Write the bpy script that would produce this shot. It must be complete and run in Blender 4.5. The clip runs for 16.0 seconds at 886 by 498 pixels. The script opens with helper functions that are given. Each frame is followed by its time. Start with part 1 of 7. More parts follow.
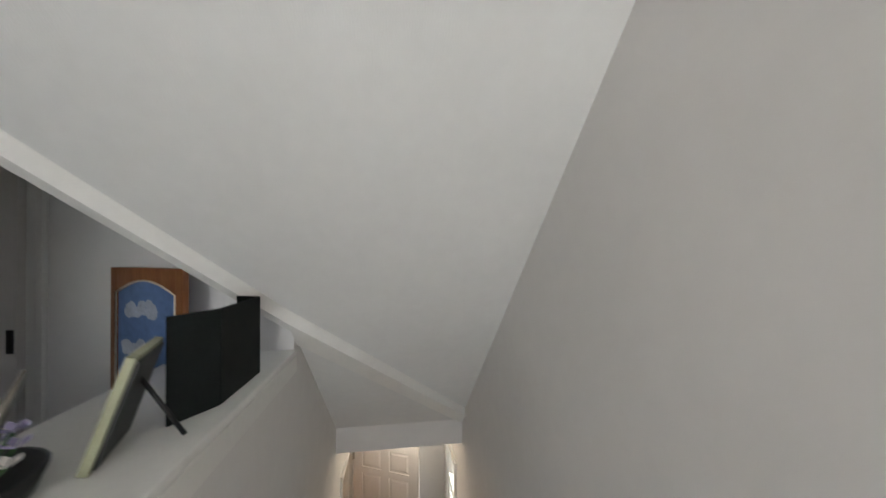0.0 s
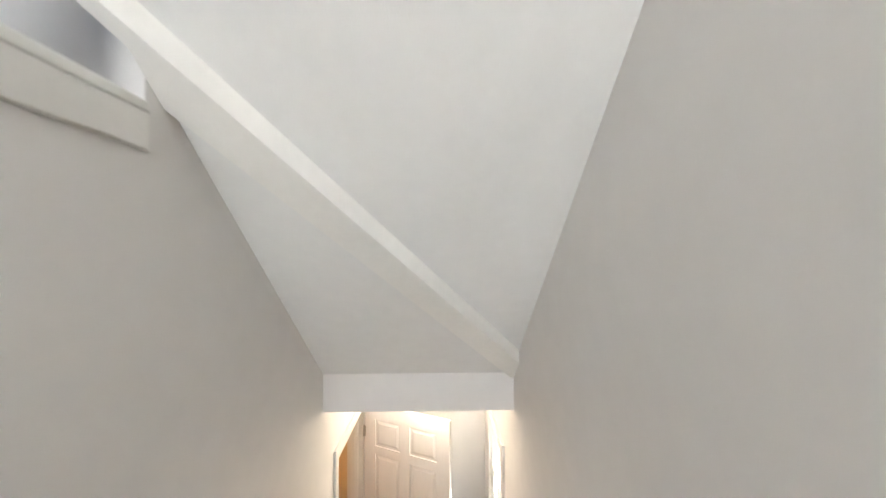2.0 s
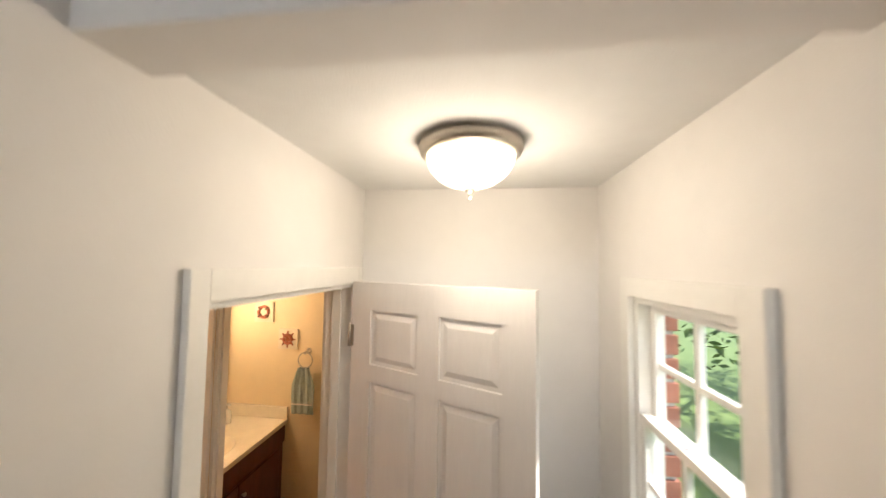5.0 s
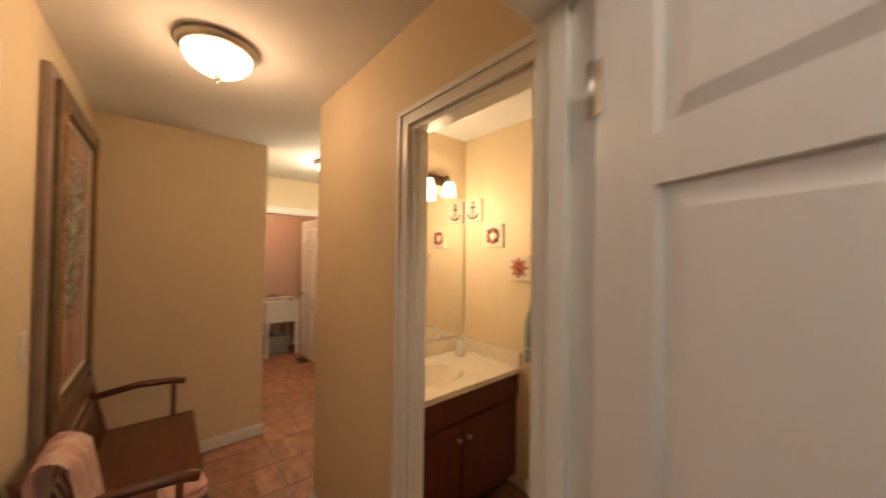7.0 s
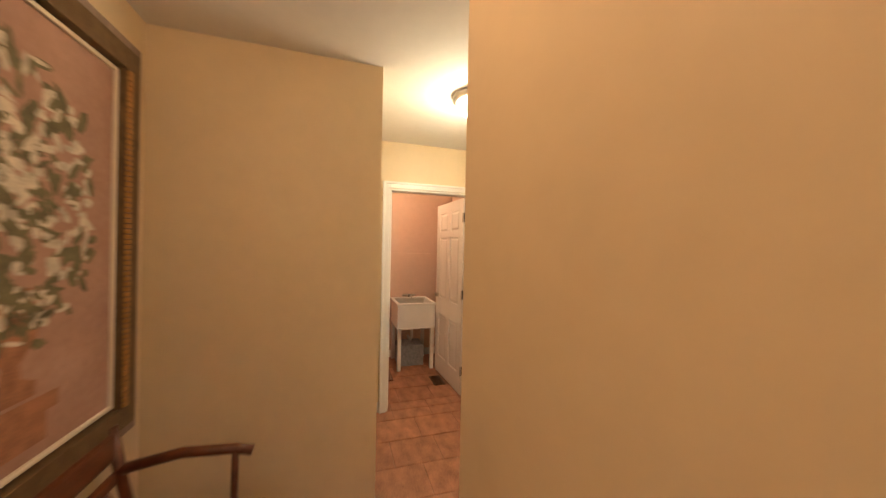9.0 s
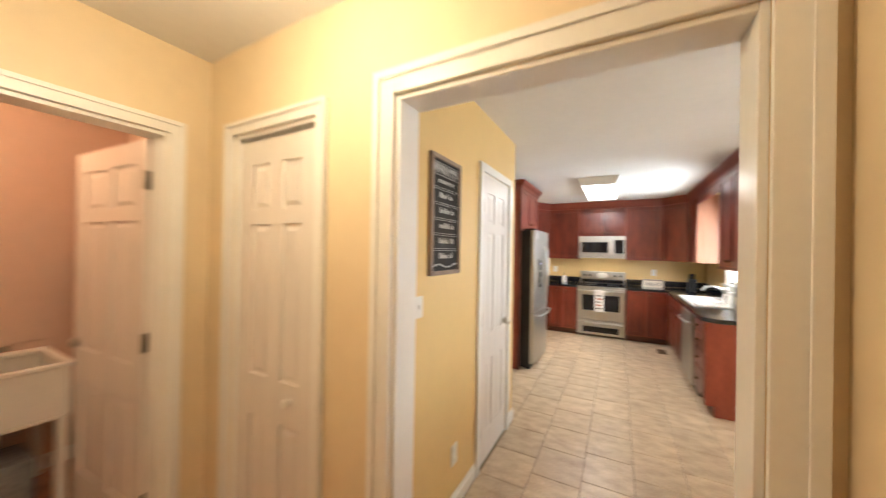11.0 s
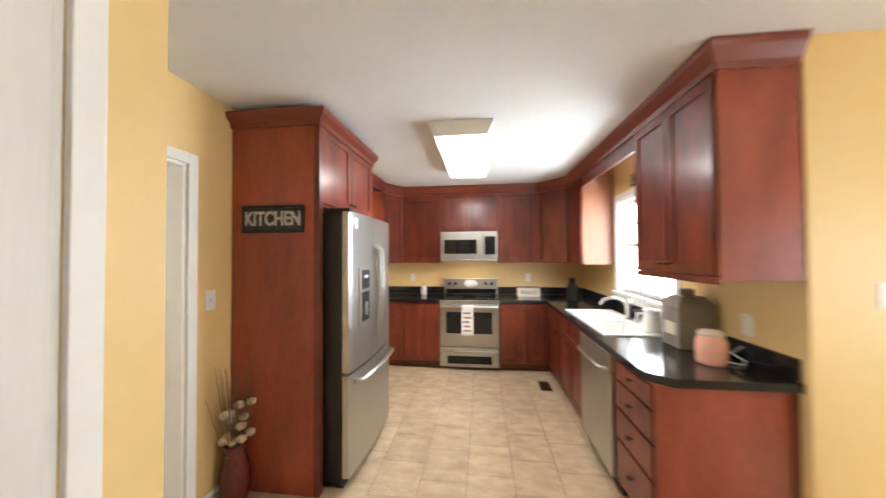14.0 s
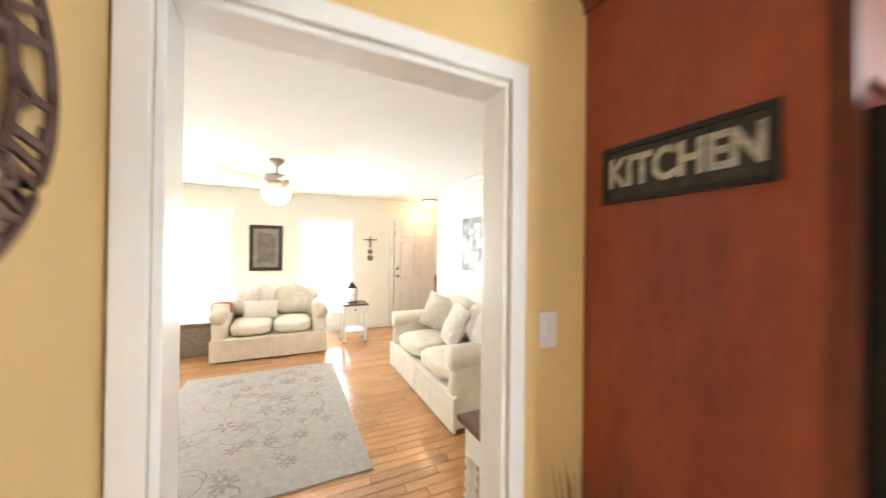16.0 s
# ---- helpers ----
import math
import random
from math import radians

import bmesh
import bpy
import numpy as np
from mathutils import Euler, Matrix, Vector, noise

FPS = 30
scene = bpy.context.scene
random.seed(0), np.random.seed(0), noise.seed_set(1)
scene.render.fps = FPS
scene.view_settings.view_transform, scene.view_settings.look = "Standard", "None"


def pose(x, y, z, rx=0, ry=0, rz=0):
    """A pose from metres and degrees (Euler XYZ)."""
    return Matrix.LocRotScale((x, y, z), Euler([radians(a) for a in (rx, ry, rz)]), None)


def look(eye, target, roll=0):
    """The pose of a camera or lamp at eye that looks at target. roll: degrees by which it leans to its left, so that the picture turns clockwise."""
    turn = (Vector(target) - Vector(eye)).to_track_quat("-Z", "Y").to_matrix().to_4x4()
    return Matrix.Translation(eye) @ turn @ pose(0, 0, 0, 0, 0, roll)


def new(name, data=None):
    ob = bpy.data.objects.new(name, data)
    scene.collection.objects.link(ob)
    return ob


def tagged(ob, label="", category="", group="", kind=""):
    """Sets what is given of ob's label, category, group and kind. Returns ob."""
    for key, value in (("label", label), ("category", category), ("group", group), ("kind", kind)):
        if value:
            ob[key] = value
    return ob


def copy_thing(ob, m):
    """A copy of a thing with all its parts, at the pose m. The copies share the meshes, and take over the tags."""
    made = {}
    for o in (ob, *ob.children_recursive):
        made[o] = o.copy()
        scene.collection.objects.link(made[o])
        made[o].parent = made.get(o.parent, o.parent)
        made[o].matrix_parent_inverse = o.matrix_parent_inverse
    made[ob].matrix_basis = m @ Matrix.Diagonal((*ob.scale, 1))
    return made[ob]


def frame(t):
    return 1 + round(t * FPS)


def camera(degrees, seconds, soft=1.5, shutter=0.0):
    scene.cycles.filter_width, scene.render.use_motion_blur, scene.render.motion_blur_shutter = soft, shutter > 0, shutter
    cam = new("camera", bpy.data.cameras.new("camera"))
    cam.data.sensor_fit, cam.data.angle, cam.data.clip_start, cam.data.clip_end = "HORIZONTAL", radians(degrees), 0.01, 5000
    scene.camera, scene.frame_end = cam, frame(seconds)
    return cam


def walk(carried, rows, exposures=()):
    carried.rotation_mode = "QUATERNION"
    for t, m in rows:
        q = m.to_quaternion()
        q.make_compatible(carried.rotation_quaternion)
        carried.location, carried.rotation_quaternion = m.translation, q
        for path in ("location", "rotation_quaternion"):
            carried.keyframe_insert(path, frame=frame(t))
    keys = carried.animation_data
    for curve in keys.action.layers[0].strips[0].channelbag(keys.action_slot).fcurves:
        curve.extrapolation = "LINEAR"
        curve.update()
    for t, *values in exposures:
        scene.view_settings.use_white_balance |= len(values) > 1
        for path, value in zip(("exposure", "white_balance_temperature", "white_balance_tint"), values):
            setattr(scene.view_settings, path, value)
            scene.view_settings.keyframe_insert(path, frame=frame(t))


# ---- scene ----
cam = camera(107.6, 16.0, soft=1.3, shutter=0.6)
PATH = [
    (0, (3.525, -2.982, 4.052), (3.804, -1.001, 4.065), -0.1),
    (0.5, (3.567, -2.68, 3.871), (3.75, -0.688, 3.884), 0.3),
    (1, (3.616, -2.438, 3.654), (3.757, -0.443, 3.68), -0.1),
    (1.5, (3.655, -2.253, 3.408), (3.726, -0.255, 3.476), -0.4),
    (2, (3.656, -2.029, 3.248), (3.691, -0.029, 3.294), -0.2),
    (2.5, (3.647, -1.776, 3.061), (3.697, 0.223, 3.096), 0.3),
    (3, (3.687, -1.519, 2.845), (3.692, 0.48, 2.899), -0.1),
    (3.2, (3.701, -1.415, 2.777), (3.673, 0.585, 2.811), -0.2),
    (5.3, (3.569, -0.455, 1.982), (3.209, 1.509, 2.086), 1.4),
    (5.5, (3.561, -0.367, 1.917), (3.089, 1.575, 2.001), 1.7),
    (6, (3.499, -0.169, 1.792), (2.682, 1.656, 1.835), 0.2),
    (6.2, (3.459, -0.115, 1.734), (2.53, 1.657, 1.755), 0.2),
    (6.5, (3.388, 0.001, 1.679), (2.254, 1.648, 1.703), 0.7),
    (7, (3.277, 0.212, 1.538), (1.756, 1.51, 1.57), 0.8),
    (7.5, (3.012, 0.327, 1.514), (1.241, 1.256, 1.53), 0.9),
    (8, (2.704, 0.456, 1.491), (0.818, 1.124, 1.492), 0.8),
    (8.2, (2.565, 0.503, 1.485), (0.645, 1.067, 1.48), 1.2),
    (10.3, (1.101, 0.881, 1.504), (-0.526, 2.045, 1.487), 1.4),
    (10.5, (1.031, 0.926, 1.503), (-0.41, 2.313, 1.512), 1.2),
    (11, (0.874, 1.138, 1.489), (-0.075, 2.898, 1.497), 1.0),
    (11.5, (0.776, 1.479, 1.491), (0.295, 3.42, 1.504), 0.6),
    (12, (0.687, 1.856, 1.49), (0.634, 3.855, 1.509), -0.3),
    (12.5, (0.717, 2.205, 1.465), (0.727, 4.205, 1.492), -0.2),
    (13, (0.739, 2.576, 1.481), (0.764, 4.575, 1.508), -0.3),
    (13.5, (0.763, 2.956, 1.489), (0.797, 4.956, 1.515), -0.4),
    (14, (0.796, 3.3, 1.482), (0.554, 5.285, 1.518), -0.3),
    (14.5, (0.739, 3.616, 1.483), (0.05, 5.493, 1.531), -0.1),
    (15, (0.569, 3.896, 1.511), (-0.615, 5.508, 1.535), 0.5),
    (15.5, (0.305, 4.122, 1.499), (-1.272, 5.353, 1.507), 0.3),
    (15.8, (0.132, 4.219, 1.493), (-1.606, 5.208, 1.503), 0.4),
    (16, (-0.001, 4.28, 1.472), (-1.807, 5.138, 1.482), 0.7),
]
EXPOSURES = [(0, 1.0), (0.5, 1.35), (1.0, 1.8), (1.5, 2.18), (2, 2.24), (3, 2.46), (5.3, 1.48), (5.5, 1.42), (6, 1.1), (6.5, 1.12), (7, 1.35), (7.5, 1.6), (8, 1.7), (10.3, 1.58), (11, 1.62), (12, 1.74), (12.5, 1.76), (13.5, 1.55), (14.5, 1.48), (16, 1.62)]
walk(cam, [(t, look(eye, target, roll)) for t, eye, target, roll in PATH], EXPOSURES)

# ---- world and daylight ----
world = bpy.data.worlds.new("sky")
world.use_nodes = True
scene.world = world
wn = world.node_tree.nodes
sky = wn.new("ShaderNodeTexSky")
sky.sky_type = "NISHITA"
sky.sun_disc = False
sky.sun_elevation = radians(48)
sky.sun_rotation = radians(96)
wn["Background"].inputs[1].default_value = 0.15
world.node_tree.links.new(sky.outputs[0], wn["Background"].inputs[0])


def lamp(name, kind, energy, colour, m, size=0.1, size_y=None):
    data = bpy.data.lights.new(name, kind)
    data.energy, data.color = energy, colour
    if kind == "AREA":
        data.shape, data.size, data.size_y = "RECTANGLE", size, size_y or size
    elif kind == "SUN":
        data.angle = radians(0.6)
    else:
        data.shadow_soft_size = size
    ob = new(name, data)
    ob.matrix_world = m
    return ob


SUN_FROM = Vector((math.cos(radians(48)) * math.sin(radians(96)), math.cos(radians(48)) * math.cos(radians(96)), math.sin(radians(48))))
lamp("sun", "SUN", 4.0, (1.0, 0.95, 0.87), look(SUN_FROM * 30, (0, 0, 0)))

DAY = (0.93, 0.97, 1.0)
NORTH = (0.84, 0.93, 1.0)
WARM = (1.0, 0.60, 0.33)
SOFT = (1.0, 0.80, 0.56)
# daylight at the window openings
lamp("window_light_kitchen", "AREA", 21, NORTH, look((2.335, 6.36, 1.565), (0, 6.36, 1.565)), 1.0, 0.93)
lamp("window_light_dining", "AREA", 21, NORTH, look((4.085, 3.6, 1.475), (0, 3.6, 1.475)), 1.5, 1.05)
lamp("window_light_living", "AREA", 29, DAY, look((-6.235, 2.96, 1.195), (0, 2.96, 1.195)), 0.92, 1.67)
lamp("window_light_living", "AREA", 29, DAY, look((-6.235, 4.89, 1.18), (0, 4.89, 1.18)), 0.88, 1.64)
lamp("window_light_patio_door", "AREA", 8, NORTH, look((3.245, 5.03, 1.22), (3.245, 0, 1.22)), 0.74, 1.52)
# fill for the stairwell, set at an assumed window behind the camera
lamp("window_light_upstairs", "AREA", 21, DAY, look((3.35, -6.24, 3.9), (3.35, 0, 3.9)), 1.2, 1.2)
# lit lamps
lamp("lamp_light_landing", "POINT", 2.3, (1.0, 0.87, 0.72), pose(3.548, 0.325, 2.22), 0.09)
lamp("lamp_light_hall", "POINT", 2.85, WARM, pose(1.553, 0.369, 2.22), 0.09)
lamp("lamp_light_foyer", "POINT", 7.4, (1.0, 0.83, 0.56), pose(0.06, 1.45, 2.22), 0.09)
# added to brighten the laundry; its lamp is assumed
lamp("lamp_light_laundry", "POINT", 4.4, WARM, pose(-1.80, 1.30, 2.22), 0.09)
lamp("lamp_light_bath", "POINT", 4.3, (1.0, 0.72, 0.43), pose(1.60, 1.55, 1.80), 0.05)
lamp("lamp_light_dining", "POINT", 1.4, (1.0, 0.89, 0.74), pose(2.54, 3.47, 2.16), 0.09)
lamp("lamp_light_kitchen", "AREA", 10, (0.98, 0.97, 0.98), look((0.645, 6.24, 2.325), (0.645, 6.24, 0)), 0.36, 1.25)
lamp("lamp_light_stove", "AREA", 0.35, SOFT, look((0.62, 7.78, 1.385), (0.62, 7.9, 0)), 0.3, 0.1)
lamp("lamp_light_fan", "POINT", 5, SOFT, pose(-3.97, 4.15, 1.85), 0.09)
lamp("lamp_light_entry", "POINT", 4, WARM, pose(-5.7, 6.7, 2.2), 0.09)


# ---- materials ----
def nodes_of(name):
    m = bpy.data.materials.new(name)
    m.use_nodes = True
    nt = m.node_tree
    return m, nt, nt.nodes["Principled BSDF"]


def mat(name, colour, rough=0.5, metal=0.0, vary=0.06, scale=6.0, bump=0.0, bump_scale=120.0, stretch=(1, 1, 1), dark=None, coat=0.0, spec=0.5, fleck=0.0):
    """A surface with variation at two scales: broad stains and fine grain, and a fine relief."""
    m, nt, p = nodes_of(name)
    n, l = nt.nodes, nt.links
    geo = n.new("ShaderNodeNewGeometry")
    mp = n.new("ShaderNodeMapping")
    mp.inputs["Scale"].default_value = stretch
    l.new(geo.outputs["Position"], mp.inputs["Vector"])
    big = n.new("ShaderNodeTexNoise")
    big.inputs["Scale"].default_value, big.inputs["Detail"].default_value = scale, 5
    fine = n.new("ShaderNodeTexNoise")
    fine.inputs["Scale"].default_value, fine.inputs["Detail"].default_value = scale * 9, 3
    l.new(mp.outputs[0], big.inputs["Vector"])
    l.new(mp.outputs[0], fine.inputs["Vector"])
    mixf = n.new("ShaderNodeMix")
    mixf.inputs[0].default_value = 0.35
    l.new(big.outputs["Fac"], mixf.inputs[2])
    l.new(fine.outputs["Fac"], mixf.inputs[3])
    ramp = n.new("ShaderNodeValToRGB")
    lo = dark or tuple(c * (1 - 2.2 * vary) for c in colour)
    hi = colour if dark else tuple(min(1, c * (1 + 1.2 * vary)) for c in colour)
    ramp.color_ramp.elements[0].position, ramp.color_ramp.elements[1].position = 0.33, 0.66
    ramp.color_ramp.elements[0].color, ramp.color_ramp.elements[1].color = (*lo, 1), (*hi, 1)
    l.new(mixf.outputs[0], ramp.inputs[0])
    l.new(ramp.outputs[0], p.inputs["Base Color"])
    rr = n.new("ShaderNodeMapRange")
    rr.inputs[3].default_value, rr.inputs[4].default_value = max(0.02, rough - 0.03), min(1, rough + 0.03)
    l.new(fine.outputs["Fac"], rr.inputs[0])
    l.new(rr.outputs[0], p.inputs["Roughness"])
    p.inputs["Metallic"].default_value = metal
    p.inputs["Coat Weight"].default_value = coat
    p.inputs["Coat Roughness"].default_value = 0.15
    p.inputs["Specular IOR Level"].default_value = spec
    if bump:
        tex = n.new("ShaderNodeTexNoise")
        tex.inputs["Scale"].default_value, tex.inputs["Detail"].default_value = bump_scale, 2
        l.new(mp.outputs[0], tex.inputs["Vector"])
        b = n.new("ShaderNodeBump")
        b.inputs["Strength"].default_value, b.inputs["Distance"].default_value = bump, 0.004
        l.new(tex.outputs["Fac"], b.inputs["Height"])
        l.new(b.outputs[0], p.inputs["Normal"])
    return m


def per_object(m, amount=0.25):
    """Lets pieces that share a material differ in lightness from one to the next."""
    nt = m.node_tree
    p = nt.nodes["Principled BSDF"]
    src = p.inputs["Base Color"].links[0].from_socket
    info = nt.nodes.new("ShaderNodeObjectInfo")
    island = nt.nodes.new("ShaderNodeNewGeometry")
    add = nt.nodes.new("ShaderNodeMath")
    add.operation = "ADD"
    fr = nt.nodes.new("ShaderNodeMath")
    fr.operation = "FRACT"
    nt.links.new(info.outputs["Random"], add.inputs[0])
    nt.links.new(island.outputs["Random Per Island"], add.inputs[1])
    nt.links.new(add.outputs[0], fr.inputs[0])
    rng = nt.nodes.new("ShaderNodeMapRange")
    rng.inputs[3].default_value, rng.inputs[4].default_value = 1 - amount, 1 + amount * 0.6
    nt.links.new(fr.outputs[0], rng.inputs[0])
    hsv = nt.nodes.new("ShaderNodeHueSaturation")
    nt.links.new(src, hsv.inputs["Color"])
    nt.links.new(rng.outputs[0], hsv.inputs["Value"])
    nt.links.new(hsv.outputs[0], p.inputs["Base Color"])
    return m


def glow(name, colour, strength):
    m, nt, p = nodes_of(name)
    p.inputs["Base Color"].default_value = (0.85, 0.82, 0.75, 1)
    p.inputs["Roughness"].default_value = 0.3
    p.inputs["Emission Color"].default_value = (*colour, 1)
    p.inputs["Emission Strength"].default_value = strength
    return m


def clear(name, tint=(1, 1, 1), rough=0.0):
    m, nt, p = nodes_of(name)
    p.inputs["Base Color"].default_value = (*tint, 1)
    p.inputs["Roughness"].default_value = rough
    p.inputs["Transmission Weight"].default_value = 1.0
    p.inputs["IOR"].default_value = 1.12
    return m


M_STAIRWALL = mat("stairwell_paint", (0.76, 0.735, 0.71), 0.75, vary=0.02, scale=1.2, bump=0.10, bump_scale=160)
M_CREAM = mat("hall_cream_paint", (0.75, 0.61, 0.41), 0.55, vary=0.025, scale=1.5, bump=0.10, bump_scale=160)
M_YELLOW = mat("kitchen_yellow_paint", (0.75, 0.53, 0.23), 0.5, vary=0.02, scale=1.5, bump=0.10, bump_scale=160)
M_PINK = mat("laundry_pinkish_paint", (0.66, 0.47, 0.38), 0.6, vary=0.03, scale=1.5, bump=0.10, bump_scale=160)
M_LIVING = mat("living_pale_paint", (0.78, 0.76, 0.66), 0.6, vary=0.02, scale=1.5, bump=0.10, bump_scale=160)
M_CEIL = mat("ceiling_white", (0.76, 0.75, 0.73), 0.85, vary=0.02, scale=2.0, bump=0.25, bump_scale=220)
M_TRIM = mat("trim_gloss_white", (0.80, 0.78, 0.74), 0.3, vary=0.02, scale=4)
M_DOOR = mat("door_white", (0.74, 0.70, 0.66), 0.35, vary=0.02, scale=4, bump=0.05, bump_scale=60, stretch=(3, 3, 0.4))
M_TILE = per_object(mat("floor_tile_beige", (0.655, 0.515, 0.345), 0.36, dark=(0.40, 0.28, 0.17), scale=7.0, bump=0.12, bump_scale=30, stretch=(1, 1.6, 1)), 0.10)
M_HALLTILE = per_object(mat("hall_tile_terracotta", (0.50, 0.24, 0.14), 0.4, dark=(0.22, 0.09, 0.05), scale=8.0, bump=0.12, bump_scale=30, stretch=(1, 1.6, 1)), 0.10)
M_GROUT = mat("grout", (0.30, 0.22, 0.15), 0.9, vary=0.1)
M_OAK = per_object(mat("oak_floor", (0.56, 0.30, 0.13), 0.16, dark=(0.38, 0.17, 0.06), scale=7, stretch=(9, 0.9, 1), bump=0.04, coat=0.4), 0.22)
M_CHERRY = per_object(mat("cherry_wood", (0.215, 0.040, 0.020), 0.30, dark=(0.075, 0.012, 0.007), scale=3.4, stretch=(3, 3, 1.0), coat=0.2), 0.2)
M_CHERRY_PANEL = mat("cherry_veneer", (0.34, 0.072, 0.034), 0.36, dark=(0.195, 0.034, 0.017), scale=2.6, stretch=(3, 3, 0.8), bump=0.04, bump_scale=40)
# lighter cherry: daylight on the cabinet side is put into the colour
M_CHERRY_DAYLIT = mat("cherry_daylit", (0.42, 0.20, 0.12), 0.35, dark=(0.33, 0.14, 0.08), scale=3.0, stretch=(5, 5, 0.5))
M_DARKWOOD = mat("dark_wood", (0.155, 0.042, 0.016), 0.30, dark=(0.062, 0.016, 0.007), scale=5, stretch=(1, 5, 5), bump=0.05, coat=0.2)
M_VANITY = mat("vanity_wood", (0.13, 0.030, 0.015), 0.3, dark=(0.07, 0.014, 0.008), scale=4, stretch=(5, 5, 0.7))
M_COUNTER = mat("black_counter", (0.016, 0.017, 0.019), 0.13, vary=0.35, scale=60, coat=0.3)
M_STEEL = mat("stainless_steel", (0.52, 0.51, 0.48), 0.34, 1.0, vary=0.015, scale=1.2, stretch=(1, 1, 0.4))
for link in list(M_STEEL.node_tree.nodes["Principled BSDF"].inputs["Roughness"].links):
    M_STEEL.node_tree.links.remove(link)
M_STEEL.node_tree.nodes["Principled BSDF"].inputs["Roughness"].default_value = 0.34
M_CROWN = mat("cherry_crown", (0.205, 0.040, 0.022), 0.32, dark=(0.165, 0.030, 0.017), scale=2.0, stretch=(0.8, 0.8, 3), coat=0.2)
M_DARKSTEEL = mat("dark_steel", (0.10, 0.10, 0.10), 0.35, 1.0, vary=0.05)
M_BLACK = mat("black_plastic", (0.012, 0.012, 0.012), 0.4, vary=0.2, scale=20)
M_MATTBLACK = mat("matt_black_board", (0.007, 0.009, 0.008), 0.75, vary=0.2, scale=10, spec=0.25)
M_BLACKGLASS = mat("black_glass", (0.010, 0.010, 0.012), 0.05, vary=0.1)
M_NICKEL = mat("brushed_nickel", (0.50, 0.46, 0.40), 0.32, 1.0, vary=0.06, scale=10)
M_BRONZE = mat("aged_bronze", (0.16, 0.10, 0.06), 0.4, 0.9, vary=0.2, scale=30)
M_PORCELAIN = mat("white_porcelain", (0.82, 0.80, 0.76), 0.12, vary=0.02)
M_MARBLE = mat("cultured_marble", (0.80, 0.72, 0.60), 0.18, vary=0.03, scale=8)
M_WHITEPLASTIC = mat("white_plastic", (0.80, 0.78, 0.74), 0.35, vary=0.02)
M_CREAMWOOD = mat("cream_painted_wood", (0.70, 0.58, 0.40), 0.4, vary=0.05, scale=12, bump=0.05, bump_scale=60)
M_TABLE = mat("oak_table_top", (0.62, 0.42, 0.22), 0.2, dark=(0.50, 0.31, 0.15), scale=4, stretch=(1, 9, 1), coat=0.3)
M_LINEN = mat("tan_linen", (0.50, 0.34, 0.22), 0.9, vary=0.1, scale=40, bump=0.3, bump_scale=400)
M_SOFA = mat("ivory_upholstery", (0.76, 0.70, 0.60), 0.9, vary=0.05, scale=10, bump=0.25, bump_scale=300)
M_PILLOW = mat("pillow_weave", (0.76, 0.72, 0.66), 0.95, dark=(0.58, 0.52, 0.45), scale=16, bump=0.3, bump_scale=250)
M_RUG = mat("grey_rug", (0.38, 0.345, 0.315), 0.95, vary=0.08, scale=25, bump=0.5, bump_scale=350)
M_RUGDARK = mat("rug_motif_grey", (0.28, 0.25, 0.225), 0.95, vary=0.1, scale=25, bump=0.5, bump_scale=350)
M_CHALK = mat("chalkboard", (0.022, 0.020, 0.018), 0.8, dark=(0.012, 0.011, 0.010), scale=8)
M_CHALKMARK = mat("chalk", (0.55, 0.54, 0.52), 0.95, vary=0.25, scale=60)
M_DECK = mat("deck_paint", (0.48, 0.52, 0.57), 0.7, dark=(0.38, 0.42, 0.47), scale=6, stretch=(4, 0.6, 4), bump=0.1)
M_GREYWOOD = mat("weathered_wood", (0.36, 0.28, 0.23), 0.8, dark=(0.22, 0.16, 0.13), scale=8, stretch=(4, 4, 0.6), bump=0.2)
M_GOLD = mat("antique_gold", (0.34, 0.20, 0.08), 0.4, 0.55, dark=(0.17, 0.09, 0.035), scale=30, bump=0.2, bump_scale=80)
M_BRIGHTGOLD = mat("bright_gilt", (0.62, 0.36, 0.13), 0.3, 0.7, dark=(0.40, 0.21, 0.07), scale=40)
M_GREYGOLD = mat("greyed_gilt", (0.20, 0.13, 0.065), 0.45, 0.35, dark=(0.11, 0.07, 0.035), scale=22, bump=0.2, bump_scale=80)
M_CANVAS = mat("pink_brown_canvas", (0.42, 0.25, 0.19), 0.7, dark=(0.30, 0.165, 0.12), scale=5, bump=0.1, bump_scale=300)
M_PETAL = mat("painted_petals", (0.58, 0.50, 0.40), 0.7, vary=0.2, scale=20)
M_LEAFPAINT = mat("painted_leaves", (0.14, 0.12, 0.06), 0.7, vary=0.25, scale=20)
M_URNPAINT = mat("painted_urn", (0.34, 0.15, 0.08), 0.7, vary=0.2, scale=20)
M_TOWEL = mat("pale_blue_towel", (0.36, 0.42, 0.40), 0.95, vary=0.08, scale=30, bump=0.5, bump_scale=300)
M_WHITECLOTH = mat("white_cloth", (0.75, 0.70, 0.64), 0.95, vary=0.05, scale=30, bump=0.3, bump_scale=300)
M_PINKCLOTH = mat("pink_cloth", (0.66, 0.27, 0.25), 0.95, dark=(0.80, 0.70, 0.60), scale=7, bump=0.3, bump_scale=300)
M_CORAL = mat("coral_paint", (0.44, 0.13, 0.07), 0.6, vary=0.15, scale=30)
M_BROWN = mat("brown_paint", (0.16, 0.07, 0.04), 0.6, vary=0.15, scale=30)
M_PLAQUE = mat("plaque_white", (0.72, 0.63, 0.50), 0.6, vary=0.04, scale=10)
M_BLUEPAINT = mat("painted_sky", (0.13, 0.22, 0.44), 0.6, vary=0.12, scale=4)
